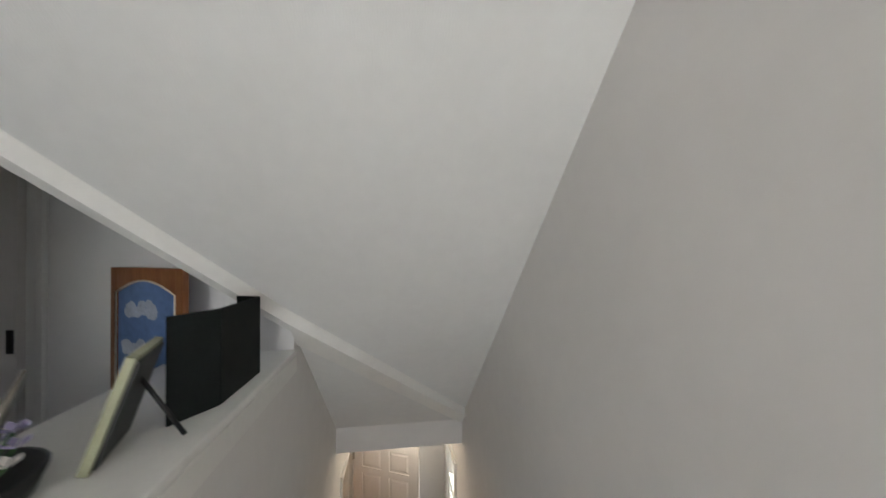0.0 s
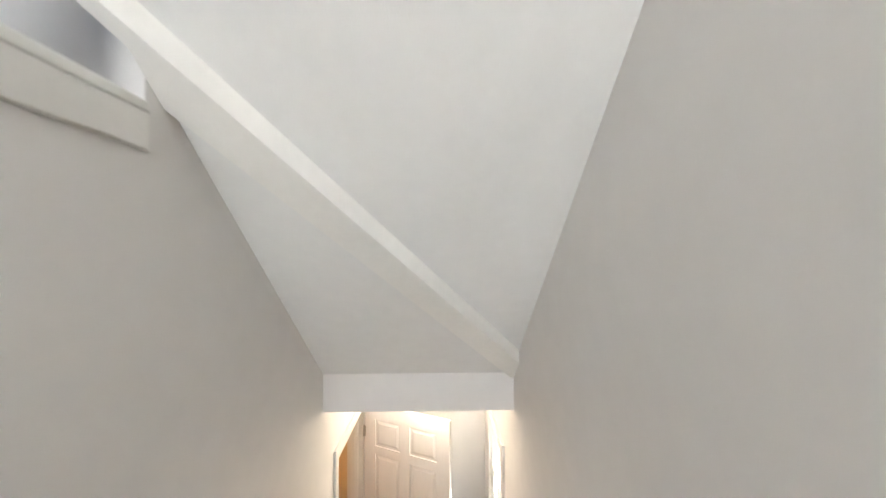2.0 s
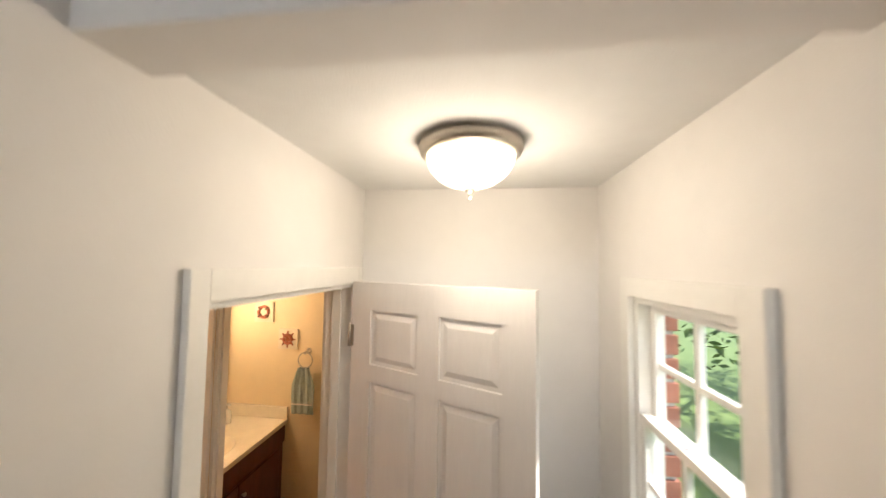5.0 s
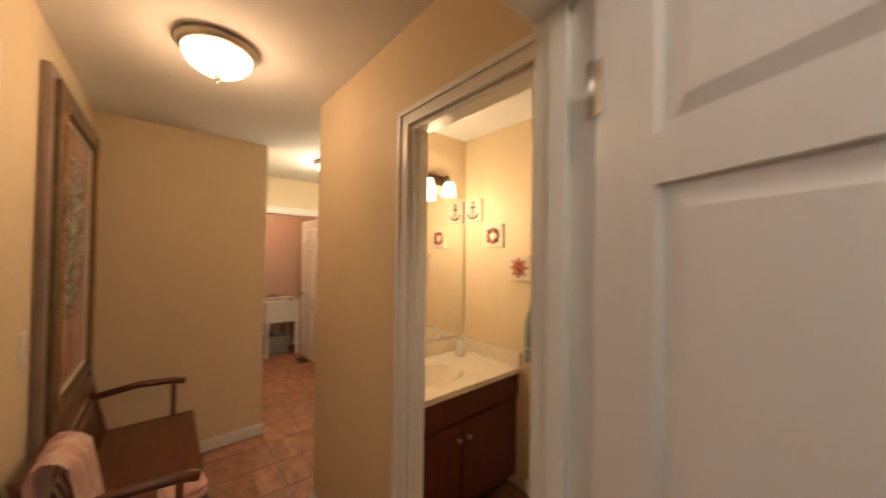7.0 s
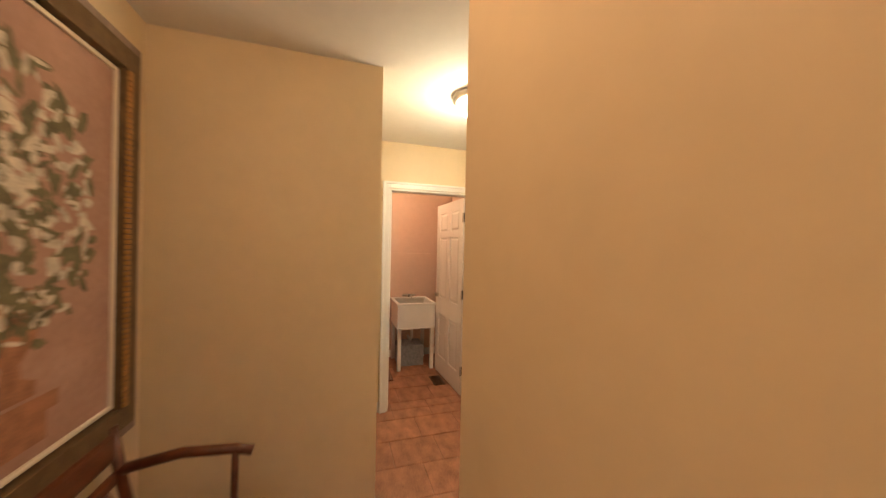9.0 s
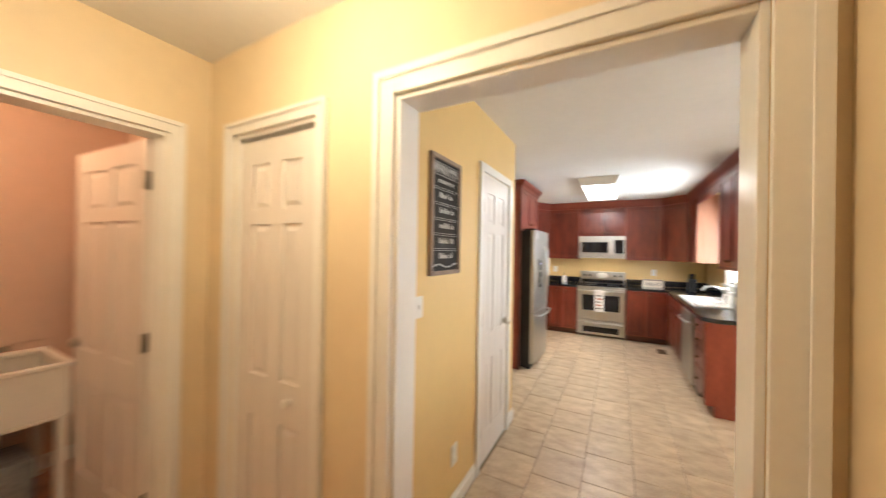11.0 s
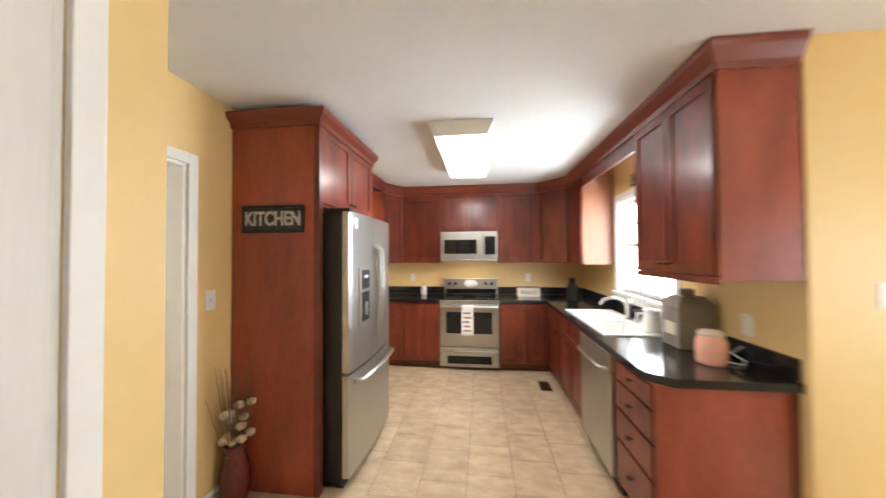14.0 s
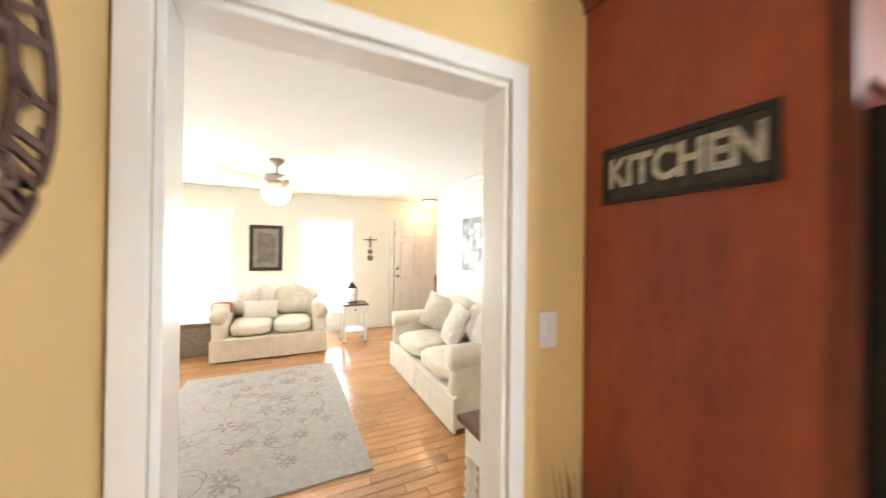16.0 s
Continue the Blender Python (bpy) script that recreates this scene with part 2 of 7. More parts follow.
M_CLOUD = mat("painted_cloud", (0.52, 0.55, 0.62), 0.6, vary=0.15, scale=12)
M_SEA = mat("painted_sea", (0.04, 0.14, 0.17), 0.6, vary=0.2, scale=8)
M_ORANGEWOOD = mat("orange_wood", (0.32, 0.13, 0.05), 0.4, dark=(0.20, 0.07, 0.025), scale=6, stretch=(5, 5, 0.8))
M_RUST = mat("rusty_star_metal", (0.15, 0.085, 0.065), 0.5, 0.5, dark=(0.09, 0.05, 0.04), scale=12, bump=0.2, bump_scale=60)
M_GREYPLATE = mat("pewter_plate", (0.24, 0.22, 0.19), 0.45, 0.6, vary=0.15, scale=15)
M_TWIG = mat("dry_twigs", (0.22, 0.14, 0.08), 0.9, vary=0.25, scale=30)
M_DRYFLOWER = mat("dry_flowers", (0.55, 0.42, 0.28), 0.9, vary=0.25, scale=30)
M_REDVASE = mat("red_brown_vase", (0.16, 0.03, 0.02), 0.25, dark=(0.09, 0.015, 0.01), scale=8)
M_WAX = mat("coral_glass_jar", (0.86, 0.45, 0.33), 0.2, vary=0.06, scale=12)
M_GREYTIN = mat("grey_tin", (0.30, 0.265, 0.22), 0.5, 0.2, dark=(0.18, 0.155, 0.13), scale=10)
M_STONE = mat("grey_stoneware", (0.34, 0.34, 0.35), 0.8, dark=(0.18, 0.18, 0.19), scale=30, bump=0.4, bump_scale=90)
M_GREEN = mat("leaf_green", (0.07, 0.16, 0.05), 0.5, dark=(0.03, 0.09, 0.02), scale=8)
M_TREE = per_object(mat("tree_leaves", (0.13, 0.22, 0.05), 0.6, dark=(0.05, 0.11, 0.025), scale=2), 0.35)
M_BARK = mat("bark", (0.14, 0.10, 0.07), 0.9, dark=(0.06, 0.045, 0.03), scale=12, stretch=(3, 3, 0.6), bump=0.5, bump_scale=20)
M_GRASS = mat("lawn", (0.14, 0.20, 0.06), 0.9, dark=(0.07, 0.12, 0.03), scale=1.5, bump=0.5, bump_scale=40)
M_BRICK = per_object(mat("brick_red", (0.36, 0.14, 0.09), 0.85, dark=(0.22, 0.08, 0.05), scale=14, bump=0.3, bump_scale=60), 0.2)
M_MORTAR = mat("mortar", (0.45, 0.42, 0.38), 0.9, vary=0.1, scale=20)
M_CARPET = mat("stair_carpet", (0.42, 0.36, 0.28), 0.98, vary=0.08, scale=40, bump=0.6, bump_scale=300)
M_BASKET = mat("grey_wicker", (0.28, 0.23, 0.18), 0.9, dark=(0.17, 0.13, 0.10), scale=30, bump=0.6, bump_scale=90)
M_FANBLADE = mat("fan_blade", (0.55, 0.42, 0.30), 0.4, vary=0.1)
M_VALANCE = mat("floral_valance", (0.60, 0.52, 0.38), 0.95, dark=(0.24, 0.22, 0.12), scale=14, bump=0.3, bump_scale=300)
M_BW = mat("photo_print_grey", (0.55, 0.56, 0.54), 0.5, dark=(0.05, 0.055, 0.055), scale=6)
M_PHOTO = mat("photo_print_brown", (0.22, 0.19, 0.16), 0.3, dark=(0.10, 0.085, 0.07), scale=10)
M_GLASS = clear("window_glass")
M_FROST = clear("clear_jar", (0.95, 0.95, 0.93), 0.05)
m_mir, _nt, _p = nodes_of("mirror")
_p.inputs["Base Color"].default_value, _p.inputs["Metallic"].default_value, _p.inputs["Roughness"].default_value = (0.9, 0.9, 0.88, 1), 1.0, 0.01
M_MIRROR = m_mir
G_WARM = glow("lamp_glass_warm", (1.0, 0.80, 0.52), 1.6)
G_DIFF = glow("diffuser_white", (1.0, 0.97, 0.92), 1.6)
G_SHADE = glow("shade_glass", (1.0, 0.85, 0.6), 1.6)
G_BLUE = glow("blue_display", (0.15, 0.2, 1.0), 0.5)


# ---- mesh helpers ----
def box(bm, x0, y0, z0, x1, y1, z1, bevel=0.0, m=None):
    tmp = bmesh.new()
    bmesh.ops.create_cube(tmp, size=1.0)
    for v in tmp.verts:
        v.co = Vector((x0 + (v.co.x + 0.5) * (x1 - x0), y0 + (v.co.y + 0.5) * (y1 - y0), z0 + (v.co.z + 0.5) * (z1 - z0)))
    if bevel:
        bmesh.ops.bevel(tmp, geom=tmp.edges[:], offset=bevel, segments=2, profile=0.6, affect="EDGES")
    return merge(bm, tmp, m)


def merge(bm, tmp, m=None):
    if m is not None:
        tmp.transform(m)
    me = bpy.data.meshes.new("tmp")
    tmp.to_mesh(me)
    tmp.free()
    bm.from_mesh(me)
    bpy.data.meshes.remove(me)
    return bm


def boxes(*rows, bevel=0.0):
    bm = bmesh.new()
    for r in rows:
        box(bm, *r, bevel=bevel)
    return bm


def lathe(profile, segs=28, m=None, bm=None):
    """A turned body from (radius, height) pairs."""
    tmp = bmesh.new()
    rings = []
    for r, z in profile:
        if r < 1e-5:
            rings.append([tmp.verts.new((0, 0, z))])
        else:
            rings.append([tmp.verts.new((r * math.cos(2 * math.pi * i / segs), r * math.sin(2 * math.pi * i / segs), z)) for i in range(segs)])
    for a, b in zip(rings, rings[1:]):
        for i in range(segs):
            j = (i + 1) % segs
            q = [a[i % len(a)], a[j % len(a)], b[j % len(b)], b[i % len(b)]]
            q = [v for k, v in enumerate(q) if v not in q[:k]]
            if len(q) > 2:
                tmp.faces.new(q)
    for ring, flip in ((rings[0], True), (rings[-1], False)):
        if len(ring) > 2:
            tmp.faces.new(ring[::-1] if flip else ring)
    for f in tmp.faces:
        f.smooth = True
    bmesh.ops.recalc_face_normals(tmp, faces=tmp.faces[:])
    return merge(bm or bmesh.new(), tmp, m)


def tube(points, r, segs=10, bm=None, m=None, taper=1.0):
    """A round bar along a line of points."""
    tmp = bmesh.new()
    pts = [Vector(p) for p in points]
    rings = []
    for k, p in enumerate(pts):
        d = (pts[min(k + 1, len(pts) - 1)] - pts[max(k - 1, 0)]).normalized()
        side = d.cross(Vector((0, 0, 1)) if abs(d.z) < 0.9 else Vector((1, 0, 0))).normalized()
        up = side.cross(d)
        rk = r * (1 + (taper - 1) * k / max(1, len(pts) - 1))
        rings.append([tmp.verts.new(p + side * rk * math.cos(2 * math.pi * i / segs) + up * rk * math.sin(2 * math.pi * i / segs)) for i in range(segs)])
    for a, b in zip(rings, rings[1:]):
        for i in range(segs):
            j = (i + 1) % segs
            tmp.faces.new((a[i], a[j], b[j], b[i]))
    tmp.faces.new(rings[0][::-1])
    tmp.faces.new(rings[-1])
    for f in tmp.faces:
        f.smooth = True
    bmesh.ops.recalc_face_normals(tmp, faces=tmp.faces[:])
    return merge(bm or bmesh.new(), tmp, m)


def prism(outline, y0, y1, bm=None, m=None):
    """An outline of (x, z) pairs given depth along y."""
    tmp = bmesh.new()
    a = [tmp.verts.new((x, y0, z)) for x, z in outline]
    b = [tmp.verts.new((x, y1, z)) for x, z in outline]
    tmp.faces.new(a)
    tmp.faces.new(b[::-1])
    for i in range(len(a)):
        j = (i + 1) % len(a)
        tmp.faces.new((a[j], a[i], b[i], b[j]))
    bmesh.ops.recalc_face_normals(tmp, faces=tmp.faces[:])
    return merge(bm or bmesh.new(), tmp, m)


def cushion(sx, sy, sz, puff=0.35, segs=12, m=None, bm=None, seed=0):
    """A soft block: a rounded cube with swollen faces and slight creases."""
    tmp = bmesh.new()
    bmesh.ops.create_cube(tmp, size=2.0)
    bmesh.ops.subdivide_edges(tmp, edges=tmp.edges[:], cuts=segs - 1, use_grid_fill=True)
    for v in tmp.verts:
        x, y, z = v.co
        e = 4.0
        k = (abs(x) ** e + abs(y) ** e + abs(z) ** e) ** (1 / e)
        x, y, z = x / k, y / k, z / k
        swell = 1 + puff * (1 - x * x) * (1 - y * y) * (1 if sz <= min(sx, sy) else 0)
        n = noise.noise(Vector((x * 2.1 + seed, y * 2.1, z * 2.1))) * 0.04
        v.co = Vector((x * sx / 2 * (1 + n), y * sy / 2 * (1 + n), z * sz / 2 * swell * (1 + n)))
    for f in tmp.faces:
        f.smooth = True
    return merge(bm or bmesh.new(), tmp, m)


def thing(name, label, category, at=(0, 0, 0), rz=0, group="", kind=""):
    ob = new(name)
    ob.empty_display_size = 0.1
    ob.matrix_basis = pose(*at, 0, 0, rz)
    return tagged(ob, label, category, group, kind)


def part(name, bm, material, parent=None, label="", smooth=False):
    """Links a bmesh, given in the thing's own coordinates, as one mesh object."""
    me = bpy.data.meshes.new(name)
    bm.to_mesh(me)
    bm.free()
    for m in material if isinstance(material, (list, tuple)) else (material,):
        me.materials.append(m)
    if smooth:
        for p in me.polygons:
            p.use_smooth = True
    ob = new(name, me)
    ob.parent = parent
    if label:
        ob["label"] = label
    return ob


def structure(name, bm, material, label, category, parent=None):
    return tagged(part(name, bm, material, parent), label, category, kind="structure")


SIDES = {"+x": (1, 0, 0), "-x": (-1, 0, 0), "+y": (0, 1, 0), "-y": (0, -1, 0)}


def wall(name, x0, x1, y0, y1, z0, z1, paint, label, holes=(), **sides):
    """A wall with thickness along x or y; holes are (from, to, bottom, top) along its run; sides: paints by face, as px, nx, py, ny."""
    along_x = (x1 - x0) > (y1 - y0)
    lo, hi = (x0, x1) if along_x else (y0, y1)
    bm = bmesh.new()

    def piece(a, b, c, d):
        if b - a > 1e-4 and d - c > 1e-4:
            if along_x:
                box(bm, a, y0, c, b, y1, d)
            else:
                box(bm, x0, a, c, x1, b, d)
    at = lo
    for a, b, c, d in sorted(holes):
        piece(at, a, z0, z1)
        piece(a, b, z0, c)
        piece(a, b, d, z1)
        at = b
    piece(at, hi, z0, z1)
    mats = [paint]
    slot = {}
    for key, m in sides.items():
        slot[key] = len(mats)
        mats.append(m)
    for f in bm.faces:
        for key, v in (("px", (1, 0, 0)), ("nx", (-1, 0, 0)), ("py", (0, 1, 0)), ("ny", (0, -1, 0))):
            if key in slot and f.normal.dot(Vector(v)) > 0.9:
                f.material_index = slot[key]
    bmesh.ops.recalc_face_normals(bm, faces=bm.faces[:])
    return structure(name, bm, mats, label, "wall")


def casing(name, label, axis, plane, out, a0, a1, top, width=0.065, thick=0.018, floor=0.0, liner=0.0, bottom=False, stop=True, band=True, head=None):
    """Moulded trim round an opening on a wall. axis: the wall's run; plane: its face; out: +1 or -1; liner: depth of the jamb behind."""
    head = head or width
    th = thing(name, label, "door trim", kind="structure")

    def put(nm, u0, u1, z0, z1, d0, d1):
        lo, hi = sorted((plane + out * d0, plane + out * d1))
        bm = bmesh.new()
        if axis == "x":
            box(bm, u0, lo, z0, u1, hi, z1, bevel=0.003)
        else:
            box(bm, lo, u0, z0, hi, u1, z1, bevel=0.003)
        return part(nm, bm, M_TRIM, th)
    for u0, u1 in ((a0 - width, a0), (a1, a1 + width)):
        put("side_casing", u0, u1, floor, top + head, 0.001, thick)
        e = (u0, u0 + width * 0.35) if u0 < a0 else (u1 - width * 0.35, u1)
        if band:
            put("backband", e[0], e[1], floor, top + head, thick, thick + 0.009)
    put("head_casing", a0, a1, top, top + head, 0.001, thick)
    if band:
        put("backband", a0 - width * 0.65, a1 + width * 0.65, top + head - width * 0.35, top + head, thick, thick + 0.009)
    if bottom:
        put("bottom_casing", a0 - width, a1 + width, floor - 0.03, floor, 0.001, 0.05)
    if liner:
        put("jamb", a0, a0 + 0.018, floor, top, -liner, 0.0)
        put("jamb", a1 - 0.018, a1, floor, top, -liner, 0.0)
        put("head_jamb", a0 + 0.018, a1 - 0.018, top - 0.018, top, -liner, 0.0)
    if liner and stop:
        mid = -liner * 0.55
        put("door_stop", a0 + 0.018, a0 + 0.03, floor, top - 0.018, mid - 0.02, mid + 0.02)
        put("door_stop", a1 - 0.03, a1 - 0.018, floor, top - 0.018, mid - 0.02, mid + 0.02)
    return th


def baseboard(label, axis, plane, out, runs, h=0.095):
    for a, b in runs:
        lo, hi = sorted((plane, plane + out * 0.014))
        lo2, hi2 = sorted((plane, plane + out * 0.008))
        bm = bmesh.new()
        if axis == "x":
            box(bm, a, lo, 0.004, b, hi, h * 0.8)
            box(bm, a, lo2, h * 0.8, b, hi2, h, bevel=0.002)
        else:
            box(bm, lo, a, 0.004, hi, b, h * 0.8)
            box(bm, lo2, a, h * 0.8, hi2, b, h, bevel=0.002)
        structure("baseboard", bm, M_TRIM, label, "baseboard")


# ---- structure: ground, floors, walls, ceilings ----
H = 2.44
bm = bmesh.new()
box(bm, -60, -60, -0.62, 60, 60, -0.6)
structure("ground", bm, M_GRASS, "green mown lawn round the house", "ground")

structure("subfloor_kitchen", boxes((0.06, 2.10, -0.1, 4.0, 8.12, -0.008), (-0.87, 3.98, -0.1, 0.06, 8.12, -0.008)), M_GROUT, "brown grout bed under beige floor tiles", "floor")
structure("subfloor_hall", boxes((-1.05, 0.85, -0.1, 1.36, 2.10, -0.008), (0.10, -0.25, -0.1, 4.10, 0.90, -0.008), (1.36, 0.9, -0.1, 3.0, 2.04, -0.008), (-2.60, 0.4, -0.1, -1.05, 2.6, -0.008)), M_GROUT, "brown grout bed under reddish hall tiles", "floor")
living_floor = structure("floor_living", boxes((-6.2, 2.3, -0.1, -0.87, 7.8, -0.006)), M_OAK, "glossy honey oak strip floor", "floor")

# stairwell: carpeted flight rising away from the landing
RISE, RUN, Y0 = 0.193, 0.24, -0.20
flight = thing("staircase", "carpeted closed staircase between two walls", "staircase", kind="structure")
for i in range(14):
    y1 = Y0 - RUN * i
    top = RISE * (i + 1)
    y0 = y1 - RUN if i < 13 else -6.1
    part("step", boxes((3.03, y0, max(0, top - 0.3), 4.075, y1 + 0.025, top), bevel=0.012), M_CARPET, flight)
UP = RISE * 14
structure("floor_upstairs", boxes((0.2, -6.1, UP - 0.2, 3.0, -1.2, UP)), M_CARPET, "beige carpet on the upper floor", "floor")

wall("wall_stair_west", 2.91, 3.03, -0.22, 0.99, 0, H + 0.2, M_STAIRWALL, "off-white painted wall with a doorway at the stair foot", holes=[(0.002, 0.775, 0, 2.01)], nx=M_CREAM)
wall("wall_stair_knee", 2.91, 3.03, -6.1, -0.22, 0, 3.56, M_STAIRWALL, "off-white knee wall beside the stairs")
wall("wall_stair_east", 4.075, 4.15, -6.1, 1.1, 0, 6.2, M_STAIRWALL, "tall off-white stairwell wall with a small window", holes=[(0.085, 0.545, 1.24, 2.0)])
wall("wall_landing_north", 2.91, 4.075, 0.873, 0.99, 0, H + 0.2, M_STAIRWALL, "off-white wall behind the open landing door", ny=M_STAIRWALL)
structure("ceiling_landing", boxes((2.91, -0.22, H, 4.1, 0.99, H + 0.15)), M_CEIL, "flat white landing ceiling", "ceiling")
structure("stair_header", boxes((3.03, -0.23, 2.40, 4.075, -0.12, 3.2)), M_STAIRWALL, "off-white header above the stair foot", "wall")


def slope(y):
    return 2.614 + 0.962 * (-0.238 - y)


def slab(bm, pts, t=0.08):
    lo = [bm.verts.new(p) for p in pts]
    hi = [bm.verts.new((p[0], p[1], p[2] + t)) for p in pts]
    bm.faces.new(lo[::-1])
    bm.faces.new(hi)
    for i in range(len(lo)):
        j = (i + 1) % len(lo)
        bm.faces.new((lo[i], lo[j], hi[j], hi[i]))
    bmesh.ops.recalc_face_normals(bm, faces=bm.faces[:])


def valley(x):
    """Where the diagonal beam runs in plan."""
    return -0.345 + 1.02 * (max(x, 3.03) - 4.075) + 1.20 * min(0, x - 3.03)


LIFT = 0.036
bm = bmesh.new()
slab(bm, [(x, y, slope(y) + LIFT) for x, y in ((4.08, valley(4.08)), (3.03, valley(3.03)), (0.6, valley(0.6)), (0.6, -6.1), (4.08, -6.1))])
structure("ceiling_stair_slope", bm, M_CEIL, "steep sloping white ceiling over the stairs", "ceiling")
bm = bmesh.new()
slab(bm, [(x, y, slope(y)) for x, y in ((3.03, -0.23), (4.08, -0.23), (4.08, valley(4.08) + 0.1), (3.03, valley(3.03) + 0.1))])
structure("ceiling_stair_soffit", bm, M_CEIL, "lower sloping white soffit beside the beam", "ceiling")
bm = bmesh.new()
low = [(x, valley(x) + dy, slope(valley(x) + dy) + dz) for x, dy, dz in ((4.075, -0.01, -0.03), (4.075, 0.13, -0.03), (3.03, 0.13, -0.03), (3.03, -0.01, -0.03))]
slab(bm, low, 0.10)
low = [(x, valley(x) + dy, slope(valley(x) + dy) + dz) for x, dy, dz in ((3.03, -0.01, -0.03), (3.03, 0.04, -0.03), (0.9, 0.04, -0.03), (0.9, -0.01, -0.03))]
slab(bm, low, 0.10)
structure("stair_beam", bm, M_TRIM, "white boxed diagonal valley beam in the sloping ceiling", "beam")
bm = bmesh.new()
slab(bm, [(3.03, valley(3.03) + 0.07, 3.88), (3.03, -1.30, 3.88), (0.6, -1.30, 6.32), (0.6, valley(0.6) + 0.07, 6.32)])
structure("ceiling_dormer", bm, M_CEIL, "sloping white dormer ceiling upstairs", "ceiling")
structure("wall_upstairs_niche", boxes((0.5, -1.33, UP, 2.91, -1.21, 6.4), (2.91, -1.33, 3.56, 3.03, -1.21, 4.2)), M_STAIRWALL, "off-white upstairs wall behind the ledge", "wall")
structure("wall_upstairs_west", boxes((0.5, -6.2, UP, 0.62, -1.3, 6.8)), M_STAIRWALL, "off-white upstairs wall", "wall")
# out of view; the window hole is added for the stairwell fill light
wall("wall_upstairs_south", 0.5, 4.24, -6.22, -6.1, 0, 9.0, M_STAIRWALL, "unseen off-white upstairs wall with an added window", holes=[(2.75, 3.95, 3.3, 4.5)])
# added out of view to keep the upstairs light off the niche wall
structure("wall_upstairs_partition", boxes((2.43, -6.1, UP, 2.55, -2.78, 7.6)), M_STAIRWALL, "unseen off-white partition added to shade the niche", "wall")
structure("ledge_shelf", boxes((2.55, -2.75, 3.555, 3.045, -1.33, 3.58), bevel=0.006), M_TRIM, "white painted ledge cap on the knee wall", "ledge")
structure("ledge_apron", boxes((3.03, -2.75, 3.475, 3.046, -1.335, 3.553), bevel=0.004), M_TRIM, "white apron moulding under the ledge", "trim")
structure("ledge_block", boxes((2.56, -2.74, UP, 2.91, -1.34, 3.555)), M_STAIRWALL, "off-white boxed wall under the ledge", "wall")

# hall and foyer
wall("wall_hall_south", 0.08, 2.91, -0.29, -0.17, 0, H, M_CREAM, "cream painted hall wall with a large picture", holes=[(1.90, 2.66, 0, 2.02)])
wall("wall_hall_west", 0.08, 0.20, -0.17, 0.74, 0, H, M_CREAM, "cream painted hall end wall")
wall("wall_foyer_south", -1.12, 0.20, 0.74, 0.852, 0, H, M_CREAM, "cream painted foyer wall")
wall("wall_bath_south", 1.26, 2.91, 0.92, 0.99, 0, H, M_CREAM, "cream painted hall wall with the bathroom doorway", holes=[(2.25, 2.87, 0, 2.03)])
wall("wall_bath_west", 1.26, 1.42, 0.99, 2.04, 0, H, M_CREAM, "cream painted wall between foyer and bathroom")
wall("wall_bath_east", 2.97, 3.09, 0.99, 2.04, 0, H, M_CREAM, "cream painted bathroom wall")
wall("wall_laundry_door", -1.12, -1.0, 0.852, 2.04, 0, H, M_CREAM, "cream painted wall with the laundry doorway", holes=[(1.065, 1.865, 0, 2.02)], nx=M_PINK)
wall("wall_laundry_west", -2.57, -2.45, 0.4, 2.6, 0, H, M_PINK, "pinkish laundry room wall")
wall("wall_laundry_south", -2.45, -1.12, 0.5, 0.62, 0, H, M_PINK, "pinkish laundry room wall")
wall("wall_laundry_north", -2.45, -1.0, 2.16, 2.28, 0, H, M_PINK, "pinkish laundry room wall")
structure("ceiling_hall", boxes((-2.6, -0.35, H, 2.905, 2.10, H + 0.12), (2.905, 0.992, H, 3.09, 2.10, H + 0.12), (-2.6, 2.10, H, -1.0, 2.4, H + 0.12)), M_CEIL, "flat white hall ceiling", "ceiling")

# kitchen, dining and living walls
wall("wall_kitchen_south", -1.12, 4.07, 2.04, 2.16, 0, H, M_YELLOW, "wall with a cased opening, cream on one side and yellow on the other", holes=[(-0.76, -0.19, 0, 2.02), (0.195, 1.145, 0, 2.02)], ny=M_CREAM)
wall("wall_pantry", -0.06, 0.06, 2.16, 3.86, 0, H, M_YELLOW, "yellow painted wall with a white pantry door", holes=[(3.185, 3.785, 0, 2.03)])
wall("wall_star", -0.93, 0.06, 3.86, 3.975, 0, H, M_YELLOW, "yellow painted wall carrying a metal star", nx=M_LIVING, ny=M_CREAM)
wall("wall_living_opening", -0.93, -0.81, 3.975, 8.24, 0, H, M_YELLOW, "yellow wall with a white cased opening to the living room", holes=[(4.04, 4.885, 0, 1.99)], nx=M_LIVING)
wall("wall_kitchen_north", -0.81, 2.32, 8.12, 8.24, 0, H, M_YELLOW, "yellow painted wall behind the stove")
wall("wall_kitchen_east", 2.2, 2.32, 5.01, 8.12, 0, H, M_YELLOW, "yellow painted wall with the sink window", holes=[(5.86, 6.86, 1.10, 2.03)])
wall("wall_dining_north", 2.2, 4.07, 4.89, 5.01, 0, H, M_YELLOW, "yellow painted wall with a white glazed door", holes=[(2.83, 3.66, 0, 2.08)])
wall("wall_dining_east", 3.95, 4.07, 2.16, 4.89, 0, H, M_YELLOW, "yellow painted wall with a dining window", holes=[(2.85, 4.35, 0.95, 2.0)])
structure("ceiling_kitchen", boxes((-0.93, 2.10, H, 4.07, 8.24, H + 0.12)), M_CEIL, "flat white kitchen ceiling", "ceiling")
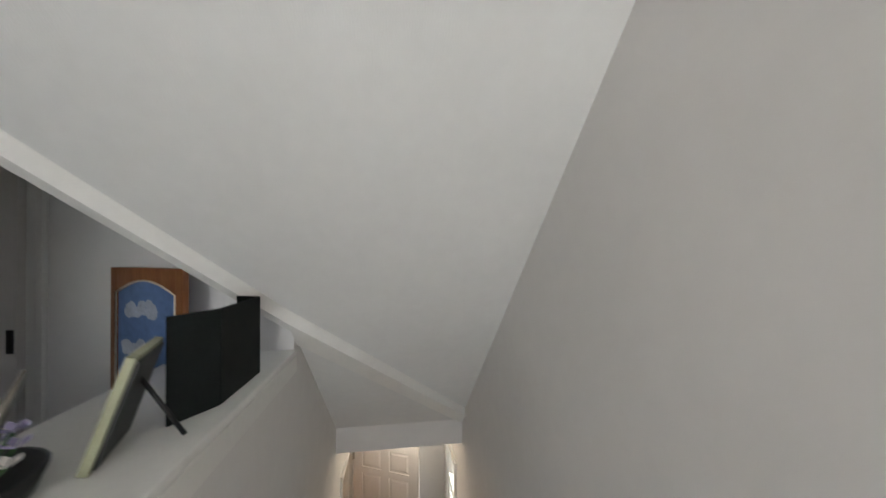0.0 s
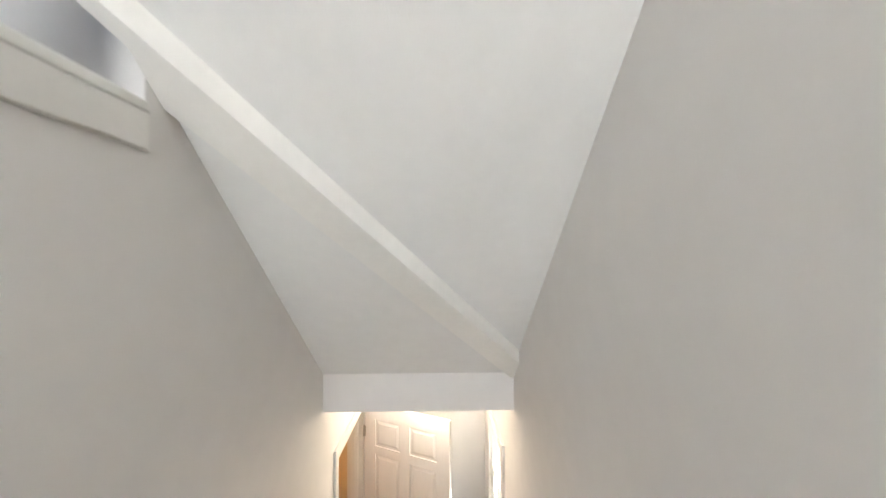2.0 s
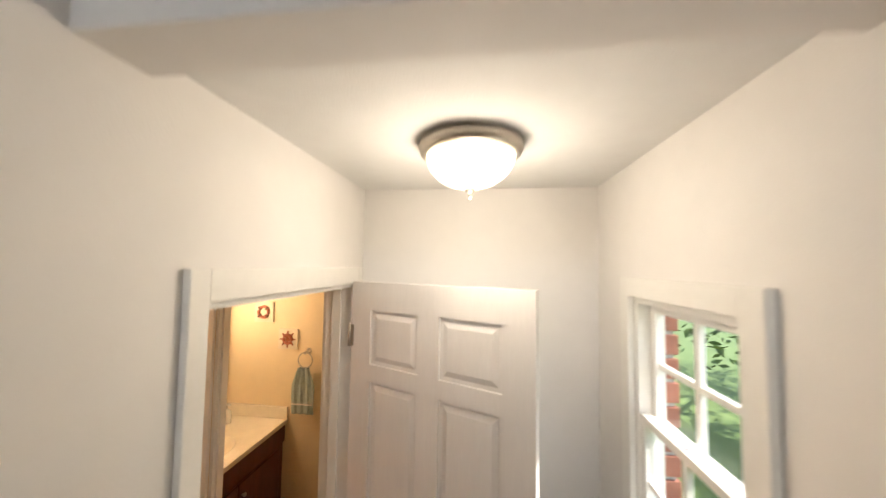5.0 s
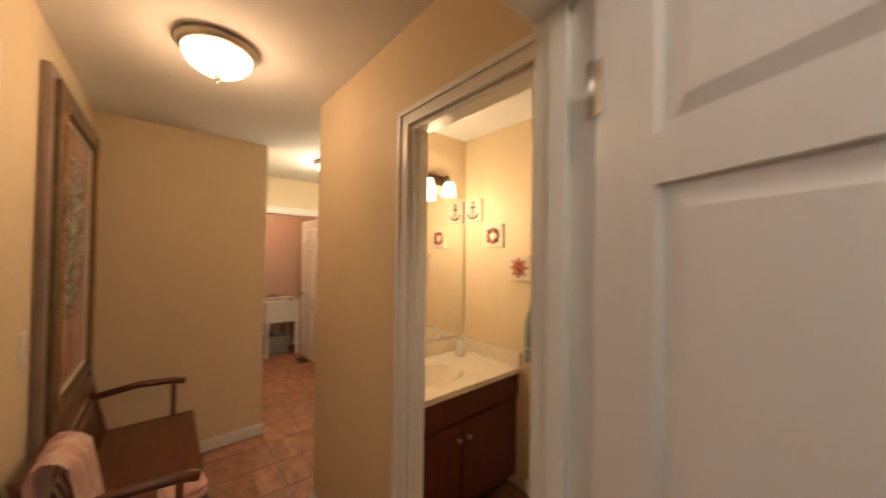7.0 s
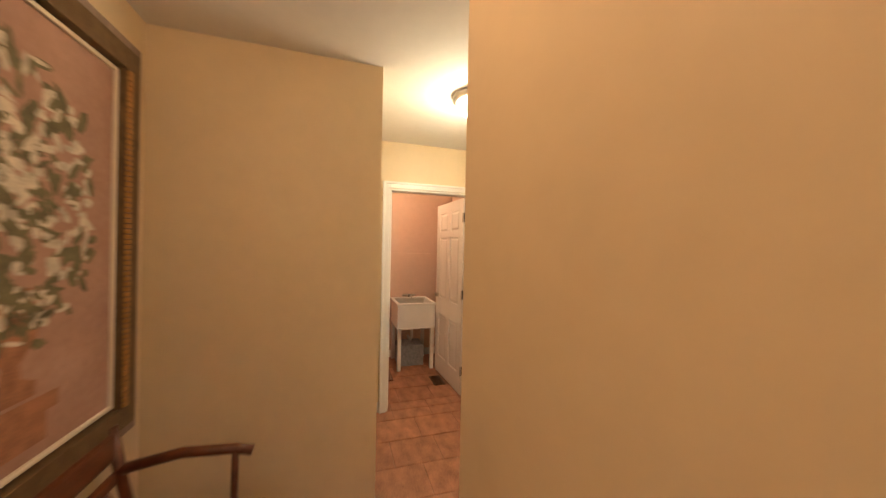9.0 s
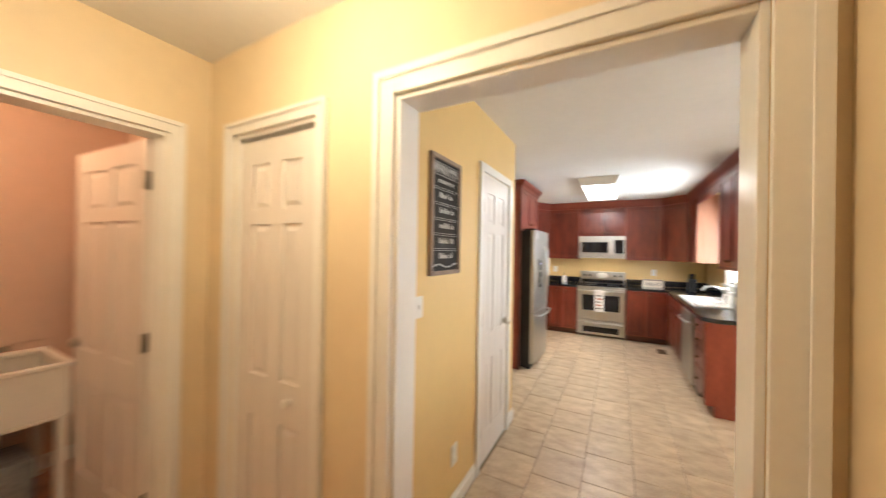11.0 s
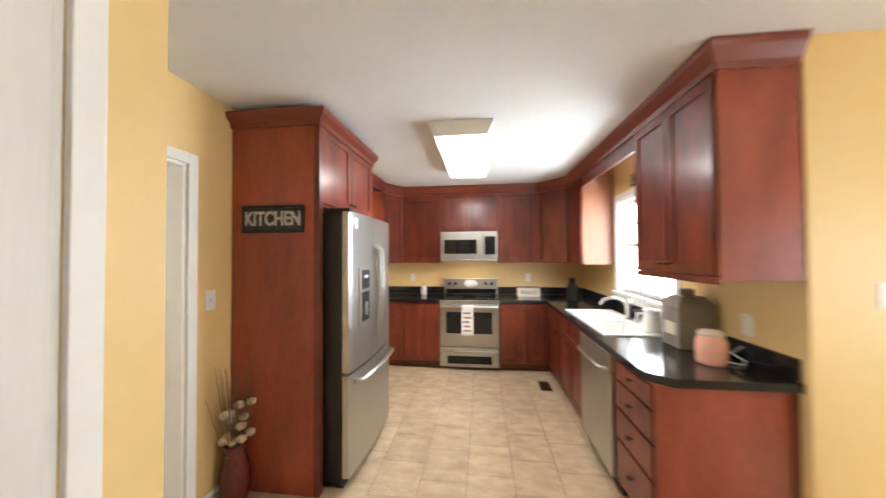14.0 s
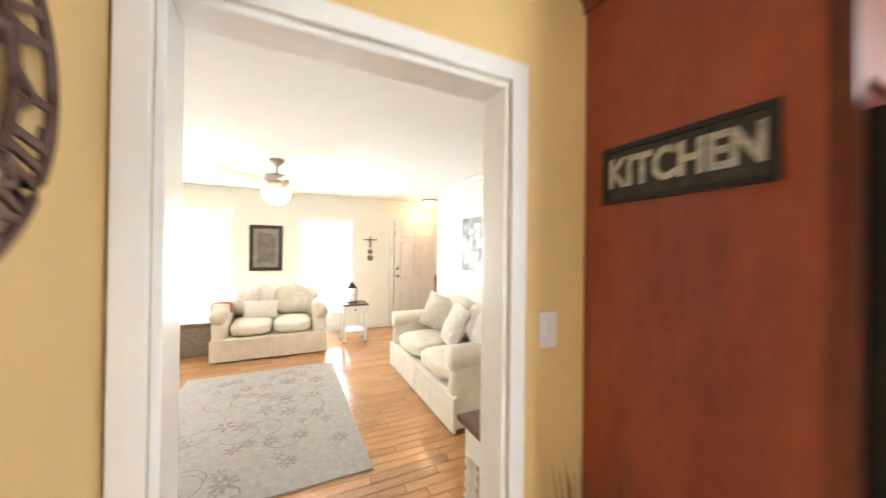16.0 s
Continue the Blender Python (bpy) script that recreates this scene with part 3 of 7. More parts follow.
wall("wall_living_west", -6.22, -6.1, 2.3, 7.9, 0, H, M_LIVING, "pale cream wall with two bright windows", holes=[(2.5, 3.42, 0.36, 2.03), (4.45, 5.33, 0.36, 2.0)])
wall("wall_living_south", -6.1, -0.93, 2.30, 2.42, 0, H, M_LIVING, "pale cream living room wall")
wall("wall_living_east", -0.93, -0.81, 2.42, 3.86, 0, H, M_LIVING, "pale cream living room wall")
wall("wall_living_north", -4.85, -0.93, 6.48, 6.6, 0, H, M_LIVING, "pale cream wall behind the sofa")
wall("wall_entry_north", -6.1, -4.73, 7.6, 7.72, 0, H, M_LIVING, "warm cream entry wall")
wall("wall_entry_east", -4.85, -4.73, 6.6, 7.6, 0, H, M_LIVING, "warm cream entry wall")
structure("ceiling_living", boxes((-6.22, 2.41, H, -0.93, 7.75, H + 0.12)), M_CEIL, "flat white living room ceiling", "ceiling")
structure("crown_moulding", boxes((-4.85, 6.40, H - 0.075, -0.93, 6.48, H - 0.002), bevel=0.02), M_TRIM, "white crown moulding along the living room wall", "trim")


# ---- openings: trim, doors, windows ----
casing("trim_stair_doorway", "white moulded casing round the stair-foot doorway", "y", 3.03, 1, 0.002, 0.775, 2.01, 0.046, liner=0.12, band=False, head=0.068)
casing("trim_stair_doorway_hall", "white moulded casing on the hall side", "y", 2.91, -1, 0.002, 0.775, 2.01, 0.055)
casing("trim_bath_doorway", "white moulded casing round the bathroom doorway", "x", 0.92, -1, 2.25, 2.87, 2.03, 0.062, liner=0.07)
casing("trim_laundry_doorway", "white moulded casing round the laundry doorway", "y", -1.0, 1, 1.065, 1.865, 2.02, 0.06, liner=0.12)
casing("trim_closet_doorway", "white moulded casing round the folding closet door", "x", 2.04, -1, -0.76, -0.19, 2.02, 0.06, liner=0.12)
casing("trim_kitchen_opening", "white moulded casing round the kitchen opening", "x", 2.04, -1, 0.195, 1.145, 2.02, 0.085, liner=0.12, stop=False)
casing("trim_kitchen_opening_back", "white moulded casing on the kitchen side", "x", 2.16, 1, 0.195, 1.145, 2.02, 0.075)
casing("trim_pantry_door", "white moulded casing round the pantry door", "y", 0.06, 1, 3.185, 3.785, 2.03, 0.055, liner=0.12, band=False)
casing("trim_living_opening", "white flat casing round the living room opening", "y", -0.81, 1, 4.04, 4.885, 1.99, 0.057, liner=0.12, stop=False, band=False)
casing("trim_patio_door", "white moulded casing round the patio door", "x", 4.89, -1, 2.83, 3.66, 2.08, 0.058, liner=0.12)

baseboard("white baseboard in the hall", "y", 0.20, 1, [(-0.17, 0.866)])
baseboard("white baseboard in the hall", "x", -0.17, 1, [(0.215, 1.81), (2.75, 2.91)])
baseboard("white baseboard in the hall", "x", 0.92, -1, [(1.26, 2.18)])
baseboard("white baseboard in the foyer", "x", 0.852, 1, [(-1.0, 0.20)])
baseboard("white baseboard in the foyer", "y", -1.0, 1, [(0.866, 1.0), (1.93, 2.04)])
baseboard("white baseboard in the foyer", "y", 1.26, -1, [(0.92, 2.04)])
baseboard("white baseboard in the foyer", "x", 2.04, -1, [(-0.985, -0.825), (-0.125, 0.11)])
baseboard("white baseboard in the kitchen", "y", 0.06, 1, [(2.24, 3.12), (3.85, 3.99)])
baseboard("white baseboard in the kitchen", "x", 3.975, 1, [(-0.74, 0.06)])
baseboard("white baseboard in the kitchen", "y", -0.81, 1, [(4.945, 5.2)])
baseboard("white baseboard in the dining area", "x", 4.89, -1, [(2.19, 2.77), (3.72, 3.95)])
baseboard("white baseboard in the dining area", "y", 3.95, -1, [(2.16, 4.875)])
baseboard("white baseboard in the living room", "y", -6.1, 1, [(2.42, 6.0)])
baseboard("white baseboard in the living room", "x", 6.48, -1, [(-4.85, -0.93)])
baseboard("white baseboard in the laundry room", "y", -2.45, 1, [(0.62, 2.16)])
baseboard("white baseboard in the bathroom", "x", 2.02, -1, [(2.02, 2.97)])
wall("wall_bath_north", 1.42, 2.97, 2.02, 2.04, 0, H, M_CREAM, "warm cream bathroom wall with three plaques")


def lever(parent, x, y, z, side, rot=0):
    """A round rose and lever or knob, standing out along side * y."""
    m = pose(x, y, z, -90 * side, 0, 0)
    h = part("door_handle", lathe([(0.031, 0), (0.031, 0.006), (0.012, 0.012), (0.011, 0.035), (0.024, 0.042), (0.029, 0.055), (0.024, 0.066), (0, 0.07)], 20, m), M_NICKEL, parent, "brushed nickel knob")
    return h


def six_panel(name, label, w, h, m, knob_x=None, cols=2, hinges=True, kind="structure", category="door", deep=0.011):
    """A moulded panel door leaf: hinged edge at x = 0, faces at y = -0.0175 and 0.0175."""
    th = thing(name, label, category, kind=kind)
    t = 0.0175
    st, mid = 0.105 if cols == 2 else 0.06, 0.09
    rows = [(0.21, 0.21 + 0.50), (0.90, h - 0.39), (h - 0.325, h - 0.11)]
    pw = (w - 2 * st - mid * (cols - 1)) / cols
    for x in (0, w - st):
        part("stile", box(bmesh.new(), x, -t, 0.008, x + st, t, h), M_DOOR, th)
    for c in range(cols - 1):
        x = st + pw * (c + 1) + mid * c
        part("muntin", box(bmesh.new(), x, -t, 0.008, x + mid, t, h), M_DOOR, th)
    edges = [0.008] + [v for r in rows for v in r] + [h]
    for a, b in zip(edges[::2], edges[1::2]):
        for c in range(cols):
            x = st + c * (pw + mid)
            part("rail", box(bmesh.new(), x, -t, a, x + pw, t, b), M_DOOR, th)
    for c in range(cols):
        x = st + c * (pw + mid)
        for a, b in rows:
            bm = bmesh.new()
            box(bm, x - 0.001, -t + deep, a - 0.001, x + pw + 0.001, t - deep, b + 0.001)
            for s in (-1, 1):
                g, k = 0.014, 0.034
                outer = [(x + g, a + g), (x + pw - g, a + g), (x + pw - g, b - g), (x + g, b - g)]
                inner = [(x + k, a + k), (x + pw - k, a + k), (x + pw - k, b - k), (x + k, b - k)]
                vo = [bm.verts.new((px, s * (t - deep), pz)) for px, pz in outer]
                vi = [bm.verts.new((px, s * (t - 0.27 * deep), pz)) for px, pz in inner]
                bm.faces.new(vi if s < 0 else vi[::-1])
                for i in range(4):
                    j = (i + 1) % 4
                    q = (vo[i], vo[j], vi[j], vi[i])
                    bm.faces.new(q if s < 0 else q[::-1])
            part("panel", bm, M_DOOR, th)
    if hinges:
        for z in (0.25, 1.02, 1.80):
            bm = boxes((-0.004, -t - 0.005, z - 0.042, 0.014, -t - 0.001, z + 0.042))
            tube([(-0.004, -t - 0.006, z - 0.046), (-0.004, -t - 0.006, z + 0.046)], 0.006, 8, bm)
            part("hinge", bm, M_NICKEL, th, "nickel butt hinge")
    if knob_x is not None:
        lever(th, knob_x, -t, 0.93, 1)
        lever(th, knob_x, t, 0.93, -1)
    th.matrix_basis = m
    return th


six_panel("door_landing", "white six-panel door standing open on the landing", 0.765, 2.02, pose(3.052, 0.738, 0, 0, 0, -24.4), 0.70)
casing("trim_hall_closet", "white moulded casing round the closed hall door", "x", -0.17, 1, 1.90, 2.66, 2.02, 0.085, liner=0.12)
six_panel("door_hall_closet", "closed white six-panel hall door", 0.722, 2.0, pose(2.641, -0.20, 0, 0, 0, 180), 0.66)
six_panel("door_laundry", "white six-panel laundry door swung open inwards", 0.78, 2.0, pose(-1.115, 1.842, 0, 0, 0, 183) @ Matrix.Diagonal((1, -1, 1, 1)), 0.72)
laundry_door = bpy.data.objects["door_laundry"]
for z in (0.25, 1.02, 1.80):
    part("hinge_leaf", boxes((-0.0035, -0.013, z - 0.045, -0.0005, 0.016, z + 0.045)), M_DARKSTEEL, laundry_door, "dark hinge leaf")
six_panel("door_pantry", "closed glossy white six-panel pantry door", 0.562, 2.01, pose(0.045, 3.204, 0, 0, 0, 90), 0.50, deep=0.006)
part("lever_arm", tube([(0.50, -0.075, 0.93), (0.47, -0.082, 0.932), (0.40, -0.078, 0.925)], 0.009, 10, taper=0.7), M_NICKEL, bpy.data.objects["door_pantry"], "brushed nickel lever")
fold = six_panel("door_closet_fold", "white six-panel folding closet door leaf", 0.555, 1.985, pose(-0.752, 2.075, 0, 0, 0, 0), None, 2, False)
part("knob", lathe([(0.008, 0), (0.008, 0.012), (0.017, 0.02), (0.019, 0.028), (0.012, 0.036), (0, 0.038)], 16, pose(0.40, -0.0175, 0.83, 90, 0, 0)), M_WHITEPLASTIC, fold, "small white knob")
six_panel("door_upstairs", "white upstairs door in the niche wall", 0.76, 2.0, pose(1.17, -1.352, UP, 0, 0, 0), None)
casing("trim_upstairs_door", "white casing round the upstairs door", "x", -1.33, -1, 1.16, 1.94, UP + 2.02, 0.07, floor=UP)
structure("latch_plate_upstairs", boxes((1.895, -1.374, UP + 0.92, 1.92, -1.369, UP + 1.02)), M_DARKSTEEL, "dark steel latch plate on the upstairs door", "latch")
six_panel("door_entry", "white panelled entry door in warm light", 0.92, 2.03, pose(-6.07, 6.12, 0, 0, 0, 90), None)
casing("trim_entry_door", "white casing round the entry door", "y", -6.1, 1, 6.11, 7.05, 2.05, 0.07)
for z in (0.97, 1.12):
    structure("entry_lock", lathe([(0.03, 0), (0.03, 0.012), (0.02, 0.03), (0.026, 0.05), (0, 0.055)], 16, pose(-6.05, 6.19, z, 0, 90, 0)), M_NICKEL, "nickel lock on the entry door", "lock")

# patio door: glazed leaf with a fine grid
pd = thing("door_patio", "white glazed patio door with bright daylight behind", "door", kind="structure")
part("leaf", boxes((2.85, 4.905, 0.01, 2.955, 4.945, 2.06), (3.54, 4.905, 0.01, 3.64, 4.945, 2.06), (2.955, 4.905, 0.01, 3.54, 4.945, 0.30), (2.955, 4.905, 1.92, 3.54, 4.945, 2.06)), M_TRIM, pd)
part("glass_frame", boxes((2.945, 4.897, 0.29, 2.975, 4.953, 1.93), (3.52, 4.897, 0.29, 3.55, 4.953, 1.93), (2.975, 4.897, 0.29, 3.52, 4.953, 0.32), (2.975, 4.897, 1.90, 3.52, 4.953, 1.93)), M_TRIM, pd)
for i in range(1, 3):
    x = 2.975 + 0.545 * i / 3
    part("glazing_bar", boxes((x - 0.008, 4.912, 0.32, x + 0.008, 4.938, 1.90)), M_TRIM, pd)
for i in range(1, 5):
    z = 0.32 + 1.58 * i / 5
    part("glazing_bar", boxes((2.975, 4.914, z - 0.008, 3.52, 4.936, z + 0.008)), M_TRIM, pd)
g = part("pane", boxes((2.97, 4.923, 0.31, 3.525, 4.927, 1.91)), M_GLASS, pd)
g.visible_shadow = False
for z, r in ((1.06, 0.028), (0.92, 0.026)):
    part("door_handle" if z < 1 else "deadbolt", lathe([(r, 0), (r, 0.012), (0.012, 0.018), (0.012, 0.04), (0.024, 0.05), (0.02, 0.062), (0, 0.065)], 18, pose(2.90, 4.905, z, 90, 0, 0)), M_NICKEL, pd, "nickel hardware")
for z in (0.35, 1.1, 1.80):
    part("hinge", boxes((3.63, 4.893, z - 0.05, 3.655, 4.904, z + 0.05)), M_NICKEL, pd)


def sash_window(name, label, axis, plane, out, a0, a1, z0, z1, rail=None, cols=2, rows=2, depth=0.10, trim=0.06, setback=0.045, s=0.035):
    """A double-hung window in a wall: casing and sill inside, two sashes with bars, panes."""
    th = thing(name, label, "window", kind="structure")
    rail = rail or (z0 + z1) / 2

    def put(nm, u0, u1, c0, c1, d0, d1, m=M_TRIM, bev=0.002):
        lo, hi = sorted((plane + out * d0, plane + out * d1))
        bm = bmesh.new()
        if axis == "x":
            box(bm, u0, lo, c0, u1, hi, c1, bevel=bev)
        else:
            box(bm, lo, u0, c0, hi, u1, c1, bevel=bev)
        return part(nm, bm, m, th)
    put("window_frame", a0 - trim, a0, z0, z1 + trim, 0.001, 0.02)
    put("window_frame", a1, a1 + trim, z0, z1 + trim, 0.001, 0.02)
    put("window_frame", a0, a1, z1, z1 + trim, 0.001, 0.02)
    put("window_sill", a0 - trim - 0.02, a1 + trim + 0.02, z0 - 0.03, z0, -depth, 0.05)
    put("apron", a0 - trim, a1 + trim, z0 - 0.09, z0 - 0.032, 0.001, 0.014)
    for u0, u1 in ((a0, a0 + 0.02), (a1 - 0.02, a1)):
        put("jamb", u0, u1, z0, z1, -depth - 0.02, 0.0)
    put("head_jamb", a0 + 0.02, a1 - 0.02, z1 - 0.02, z1, -depth - 0.02, 0.0)
    for lo_z, hi_z, d in ((z0, rail + 0.02, -setback), (rail - 0.015, z1 - 0.02, -setback - 0.035)):
        put("sash", a0 + 0.02, a0 + 0.02 + s, lo_z, hi_z, d - 0.03, d)
        put("sash", a1 - 0.02 - s, a1 - 0.02, lo_z, hi_z, d - 0.03, d)
        put("sash_rail", a0 + 0.02 + s, a1 - 0.02 - s, lo_z, lo_z + s, d - 0.03, d)
        put("sash_rail", a0 + 0.02 + s, a1 - 0.02 - s, hi_z - s, hi_z, d - 0.03, d)
        g0, g1, h0, h1 = a0 + 0.02 + s, a1 - 0.02 - s, lo_z + s, hi_z - s
        for i in range(1, cols):
            u = g0 + (g1 - g0) * i / cols
            put("glazing_bar", u - 0.009, u + 0.009, h0, h1, d - 0.024, d - 0.006)
        for i in range(1, rows):
            z = h0 + (h1 - h0) * i / rows
            put("glazing_bar", g0, g1, z - 0.009, z + 0.009, d - 0.022, d - 0.008)
        p = put("pane", g0 - 0.004, g1 + 0.004, h0 - 0.004, h1 + 0.004, d - 0.017, d - 0.013, M_GLASS, 0)
        p.visible_shadow = False
    return th


sash_window("window_landing", "small white double-hung window on the landing", "y", 4.075, -1, 0.085, 0.545, 1.24, 2.0, rail=1.62, depth=0.055, setback=0.004, s=0.026)
sash_window("window_kitchen", "white double-hung kitchen window over the sink", "y", 2.2, -1, 5.86, 6.86, 1.10, 2.03, cols=3)
sash_window("window_dining", "white dining window", "y", 3.95, -1, 2.85, 4.35, 0.95, 2.0, cols=3)
sash_window("window_living", "tall white living room window with bright sheer light", "y", -6.1, 1, 2.5, 3.42, 0.36, 2.03, cols=3, rows=3)
sash_window("window_living", "tall white living room window with bright sheer light", "y", -6.1, 1, 4.45, 5.33, 0.36, 2.0, cols=3, rows=3)
# unseen window, added to go with the upstairs fill light
sash_window("window_upstairs", "unseen white window added to light the stairwell", "x", -6.1, 1, 2.75, 3.95, 3.3, 4.5, cols=3)


# ---- lamps ----
def flush_lamp(label, x, y, r):
    th = thing("ceiling_lamp", label, "ceiling lamp", (x, y, H), group="flush ceiling lamps")
    part("rim", lathe([(r * 0.55, 0), (r * 1.0, -0.004), (r * 1.02, -0.02), (r * 0.98, -0.035), (r * 0.90, -0.042), (r * 0.86, -0.04)], 48), M_NICKEL, th, "brushed nickel rim")
    prof = [(r * 0.86 * math.cos(a), -0.04 - r * 0.62 * math.sin(a)) for a in [radians(v) for v in range(0, 91, 9)]]
    bm = lathe(prof, 72)
    for v in bm.verts:
        k = 1 + 0.012 * math.cos(36 * math.atan2(v.co.y, v.co.x))
        v.co.x *= k
        v.co.y *= k
    d = part("glass_dome", bm, G_WARM, th, "ribbed glass dome, lit")
    d.visible_shadow = False
    z = -0.04 - r * 0.62
    part("finial", lathe([(0.012, z + 0.004), (0.016, z - 0.004), (0.012, z - 0.012), (0.006, z - 0.018), (0.007, z - 0.026), (0, z - 0.032)], 14), M_NICKEL, th, "nickel finial")
    return th


flush_lamp("lit flush ceiling lamp with a ribbed glass dome above the landing", 3.548, 0.325, 0.145)
flush_lamp("lit flush ceiling lamp with a nickel rim in the hall", 1.553, 0.369, 0.150)
flush_lamp("lit flush ceiling lamp in the foyer", 0.06, 1.45, 0.150)
flush_lamp("lit flush ceiling lamp over the dining table", 2.54, 3.47, 0.165)
# assumed fixture, hidden by the door header, for the laundry fill
flush_lamp("unseen flush ceiling lamp added to brighten the laundry room", -1.80, 1.30, 0.15)
flush_lamp("lit flush ceiling lamp in the entry", -5.7, 6.7, 0.15)

kl = thing("kitchen_ceiling_light", "white rectangular fluorescent ceiling light with sloped frame", "ceiling light", (0.645, 6.24, H))
bm = bmesh.new()
for x0, y0, x1, y1 in ((-0.235, -0.66, 0.235, 0.66),):
    top = [bm.verts.new(p) for p in ((x0, y0, -0.002), (x1, y0, -0.002), (x1, y1, -0.002), (x0, y1, -0.002))]
    low = [bm.verts.new(p) for p in ((x0 + 0.045, y0 + 0.03, -0.10), (x1 - 0.045, y0 + 0.03, -0.10), (x1 - 0.045, y1 - 0.03, -0.10), (x0 + 0.045, y1 - 0.03, -0.10))]
    for i in range(4):
        j = (i + 1) % 4
        bm.faces.new((top[i], top[j], low[j], low[i]))
    bm.faces.new(top)
part("frame", bm, M_TRIM, kl)
part("diffuser", boxes((-0.185, -0.625, -0.108, 0.185, 0.625, -0.099), bevel=0.003), G_DIFF, kl, "glowing white diffuser")


def plate(name, label, at, rz, w=0.07, h=0.115, kind="switch", material=None):
    """A wall plate facing local -y with a toggle or sockets."""
    material = material or M_WHITEPLASTIC
    th = thing(name, label, name.replace("_", " "), at, rz, group="wall plates")
    part("cover", boxes((-w / 2, -0.006, -h / 2, w / 2, 0, h / 2), bevel=0.002), material, th)
    if kind == "switch":
        for x in ([0] if w < 0.1 else [-0.023, 0.023]):
            part("toggle", boxes((x - 0.005, -0.014, -0.008, x + 0.005, -0.004, 0.012), bevel=0.001), material, th)
    else:
        for z in (-0.026, 0.026):
            part("socket", boxes((-0.017, -0.009, z - 0.014, 0.017, -0.004, z + 0.014), bevel=0.003), material, th)
    return th


plate("light_switch", "white light switch on cream wall", (1.43, -0.17, 1.18), 180)
plate("light_switch", "white light switch on yellow wall", (0.06, 2.41, 1.222), 90, 0.072, 0.10)
plate("light_switch", "white double switch beside the patio door", (2.52, 4.89, 1.30), 0, 0.115)
plate("light_switch", "white switch between opening and tall cabinet", (-0.81, 5.045, 1.22), 90)
plate("outlet", "white outlet low on the yellow wall", (0.06, 2.82, 0.32), 90, kind="outlet")
plate("outlet", "white outlet low beside the patio door", (2.42, 4.89, 0.36), 0, kind="outlet")
plate("outlet", "white outlet over the counter end", (2.2, 5.22, 1.10), -90, kind="outlet")
plate("outlet", "white outlet on the stove wall", (1.45, 8.12, 1.15), 0, kind="outlet")
plate("outlet", "white outlet on the stove wall", (-0.25, 8.12, 1.15), 0, kind="outlet")
plate("light_switch", "pewter switch plate below the metal star", (-0.455, 3.975, 1.257), 180, 0.078, 0.12, material=M_GREYPLATE)
plate("outlet", "small brass outlet low in the foyer", (-0.55, 0.852, 0.40), 180, kind="outlet", material=M_BRONZE)


# ---- kitchen ----
def knob(parent, x, y, z):
    return part("knob", lathe([(0.006, 0), (0.006, 0.012), (0.014, 0.018), (0.015, 0.025), (0.010, 0.031), (0, 0.033)], 14, pose(x, y, z, 90, 0, 0)), M_BRONZE, parent, "dark bronze knob")


def shaker(parent, x0, x1, z0, z1, knob_at=None, y=0.0, name="door", rail=0.058):
    """A framed cabinet door in the plane y, facing -y."""
    t = 0.02
    d = part(name, boxes((x0, y - t, z0, x0 + rail, y, z1), (x1 - rail, y - t, z0, x1, y, z1), (x0 + rail, y - t, z0, x1 - rail, y, z0 + rail), (x0 + rail, y - t, z1 - rail, x1 - rail, y, z1), bevel=0.0025), M_CHERRY, parent)
    bm = bmesh.new()
    box(bm, x0 + rail - 0.002, y - t + 0.009, z0 + rail - 0.002, x1 - rail + 0.002, y - 0.001, z1 - rail + 0.002)
    part("panel", bm, M_CHERRY, d)
    if knob_at:
        knob(d, knob_at[0], y - t, knob_at[1])
    return d


def crown(parent, pts, z0=2.325, z1=2.437):
    """Stepped crown moulding along a line of plan points; the room lies to the left of the line."""
    prof = [(0.0, z0), (0.012, z0), (0.018, z0 + 0.03), (0.050, z1 - 0.035), (0.058, z1 - 0.012), (0.058, z1), (0.0, z1)]
    bm = bmesh.new()
    rings = []
    P = [Vector(p) for p in pts]
    for k, p in enumerate(P):
        d0 = (P[k] - P[k - 1]).normalized() if k else (P[1] - P[0]).normalized()
        d1 = (P[k + 1] - P[k]).normalized() if k + 1 < len(P) else d0
        n0, n1 = Vector((-d0.y, d0.x)), Vector((-d1.y, d1.x))
        n = (n0 + n1).normalized()
        n = n / max(0.3, n.dot(n0))
        rings.append([bm.verts.new((p.x + n.x * o, p.y + n.y * o, z)) for o, z in prof])
    for a, b in zip(rings, rings[1:]):
        for i in range(len(prof)):
            j = (i + 1) % len(prof)
            bm.faces.new((a[i], a[j], b[j], b[i]))
    bm.faces.new(rings[0])
    bm.faces.new(rings[-1][::-1])
    bmesh.ops.recalc_face_normals(bm, faces=bm.faces[:])
    return part("crown", bm, M_CROWN, parent)


UT, UB = 2.335, 1.37

# tall end panel with the cabinet over the refrigerator
tall = thing("tall_cabinet", "cherry red tall cabinet surround over the refrigerator", "cabinet", (0, 0, 0))
part("end_panel", boxes((-0.805, 5.205, 0.0, -0.215, 5.25, UT)), M_CHERRY_PANEL, tall, "plain cherry veneer end panel")
part("edge_strip", boxes((-0.245, 5.201, 0.0, -0.208, 5.252, UT), bevel=0.002), M_CHERRY, tall)
part("body", boxes((-0.805, 5.252, 1.80, -0.235, 6.17, UT)), M_CHERRY_PANEL, tall)
part("side_panel", boxes((-0.805, 6.172, 0.0, -0.215, 6.19, UT)), M_CHERRY_PANEL, tall)
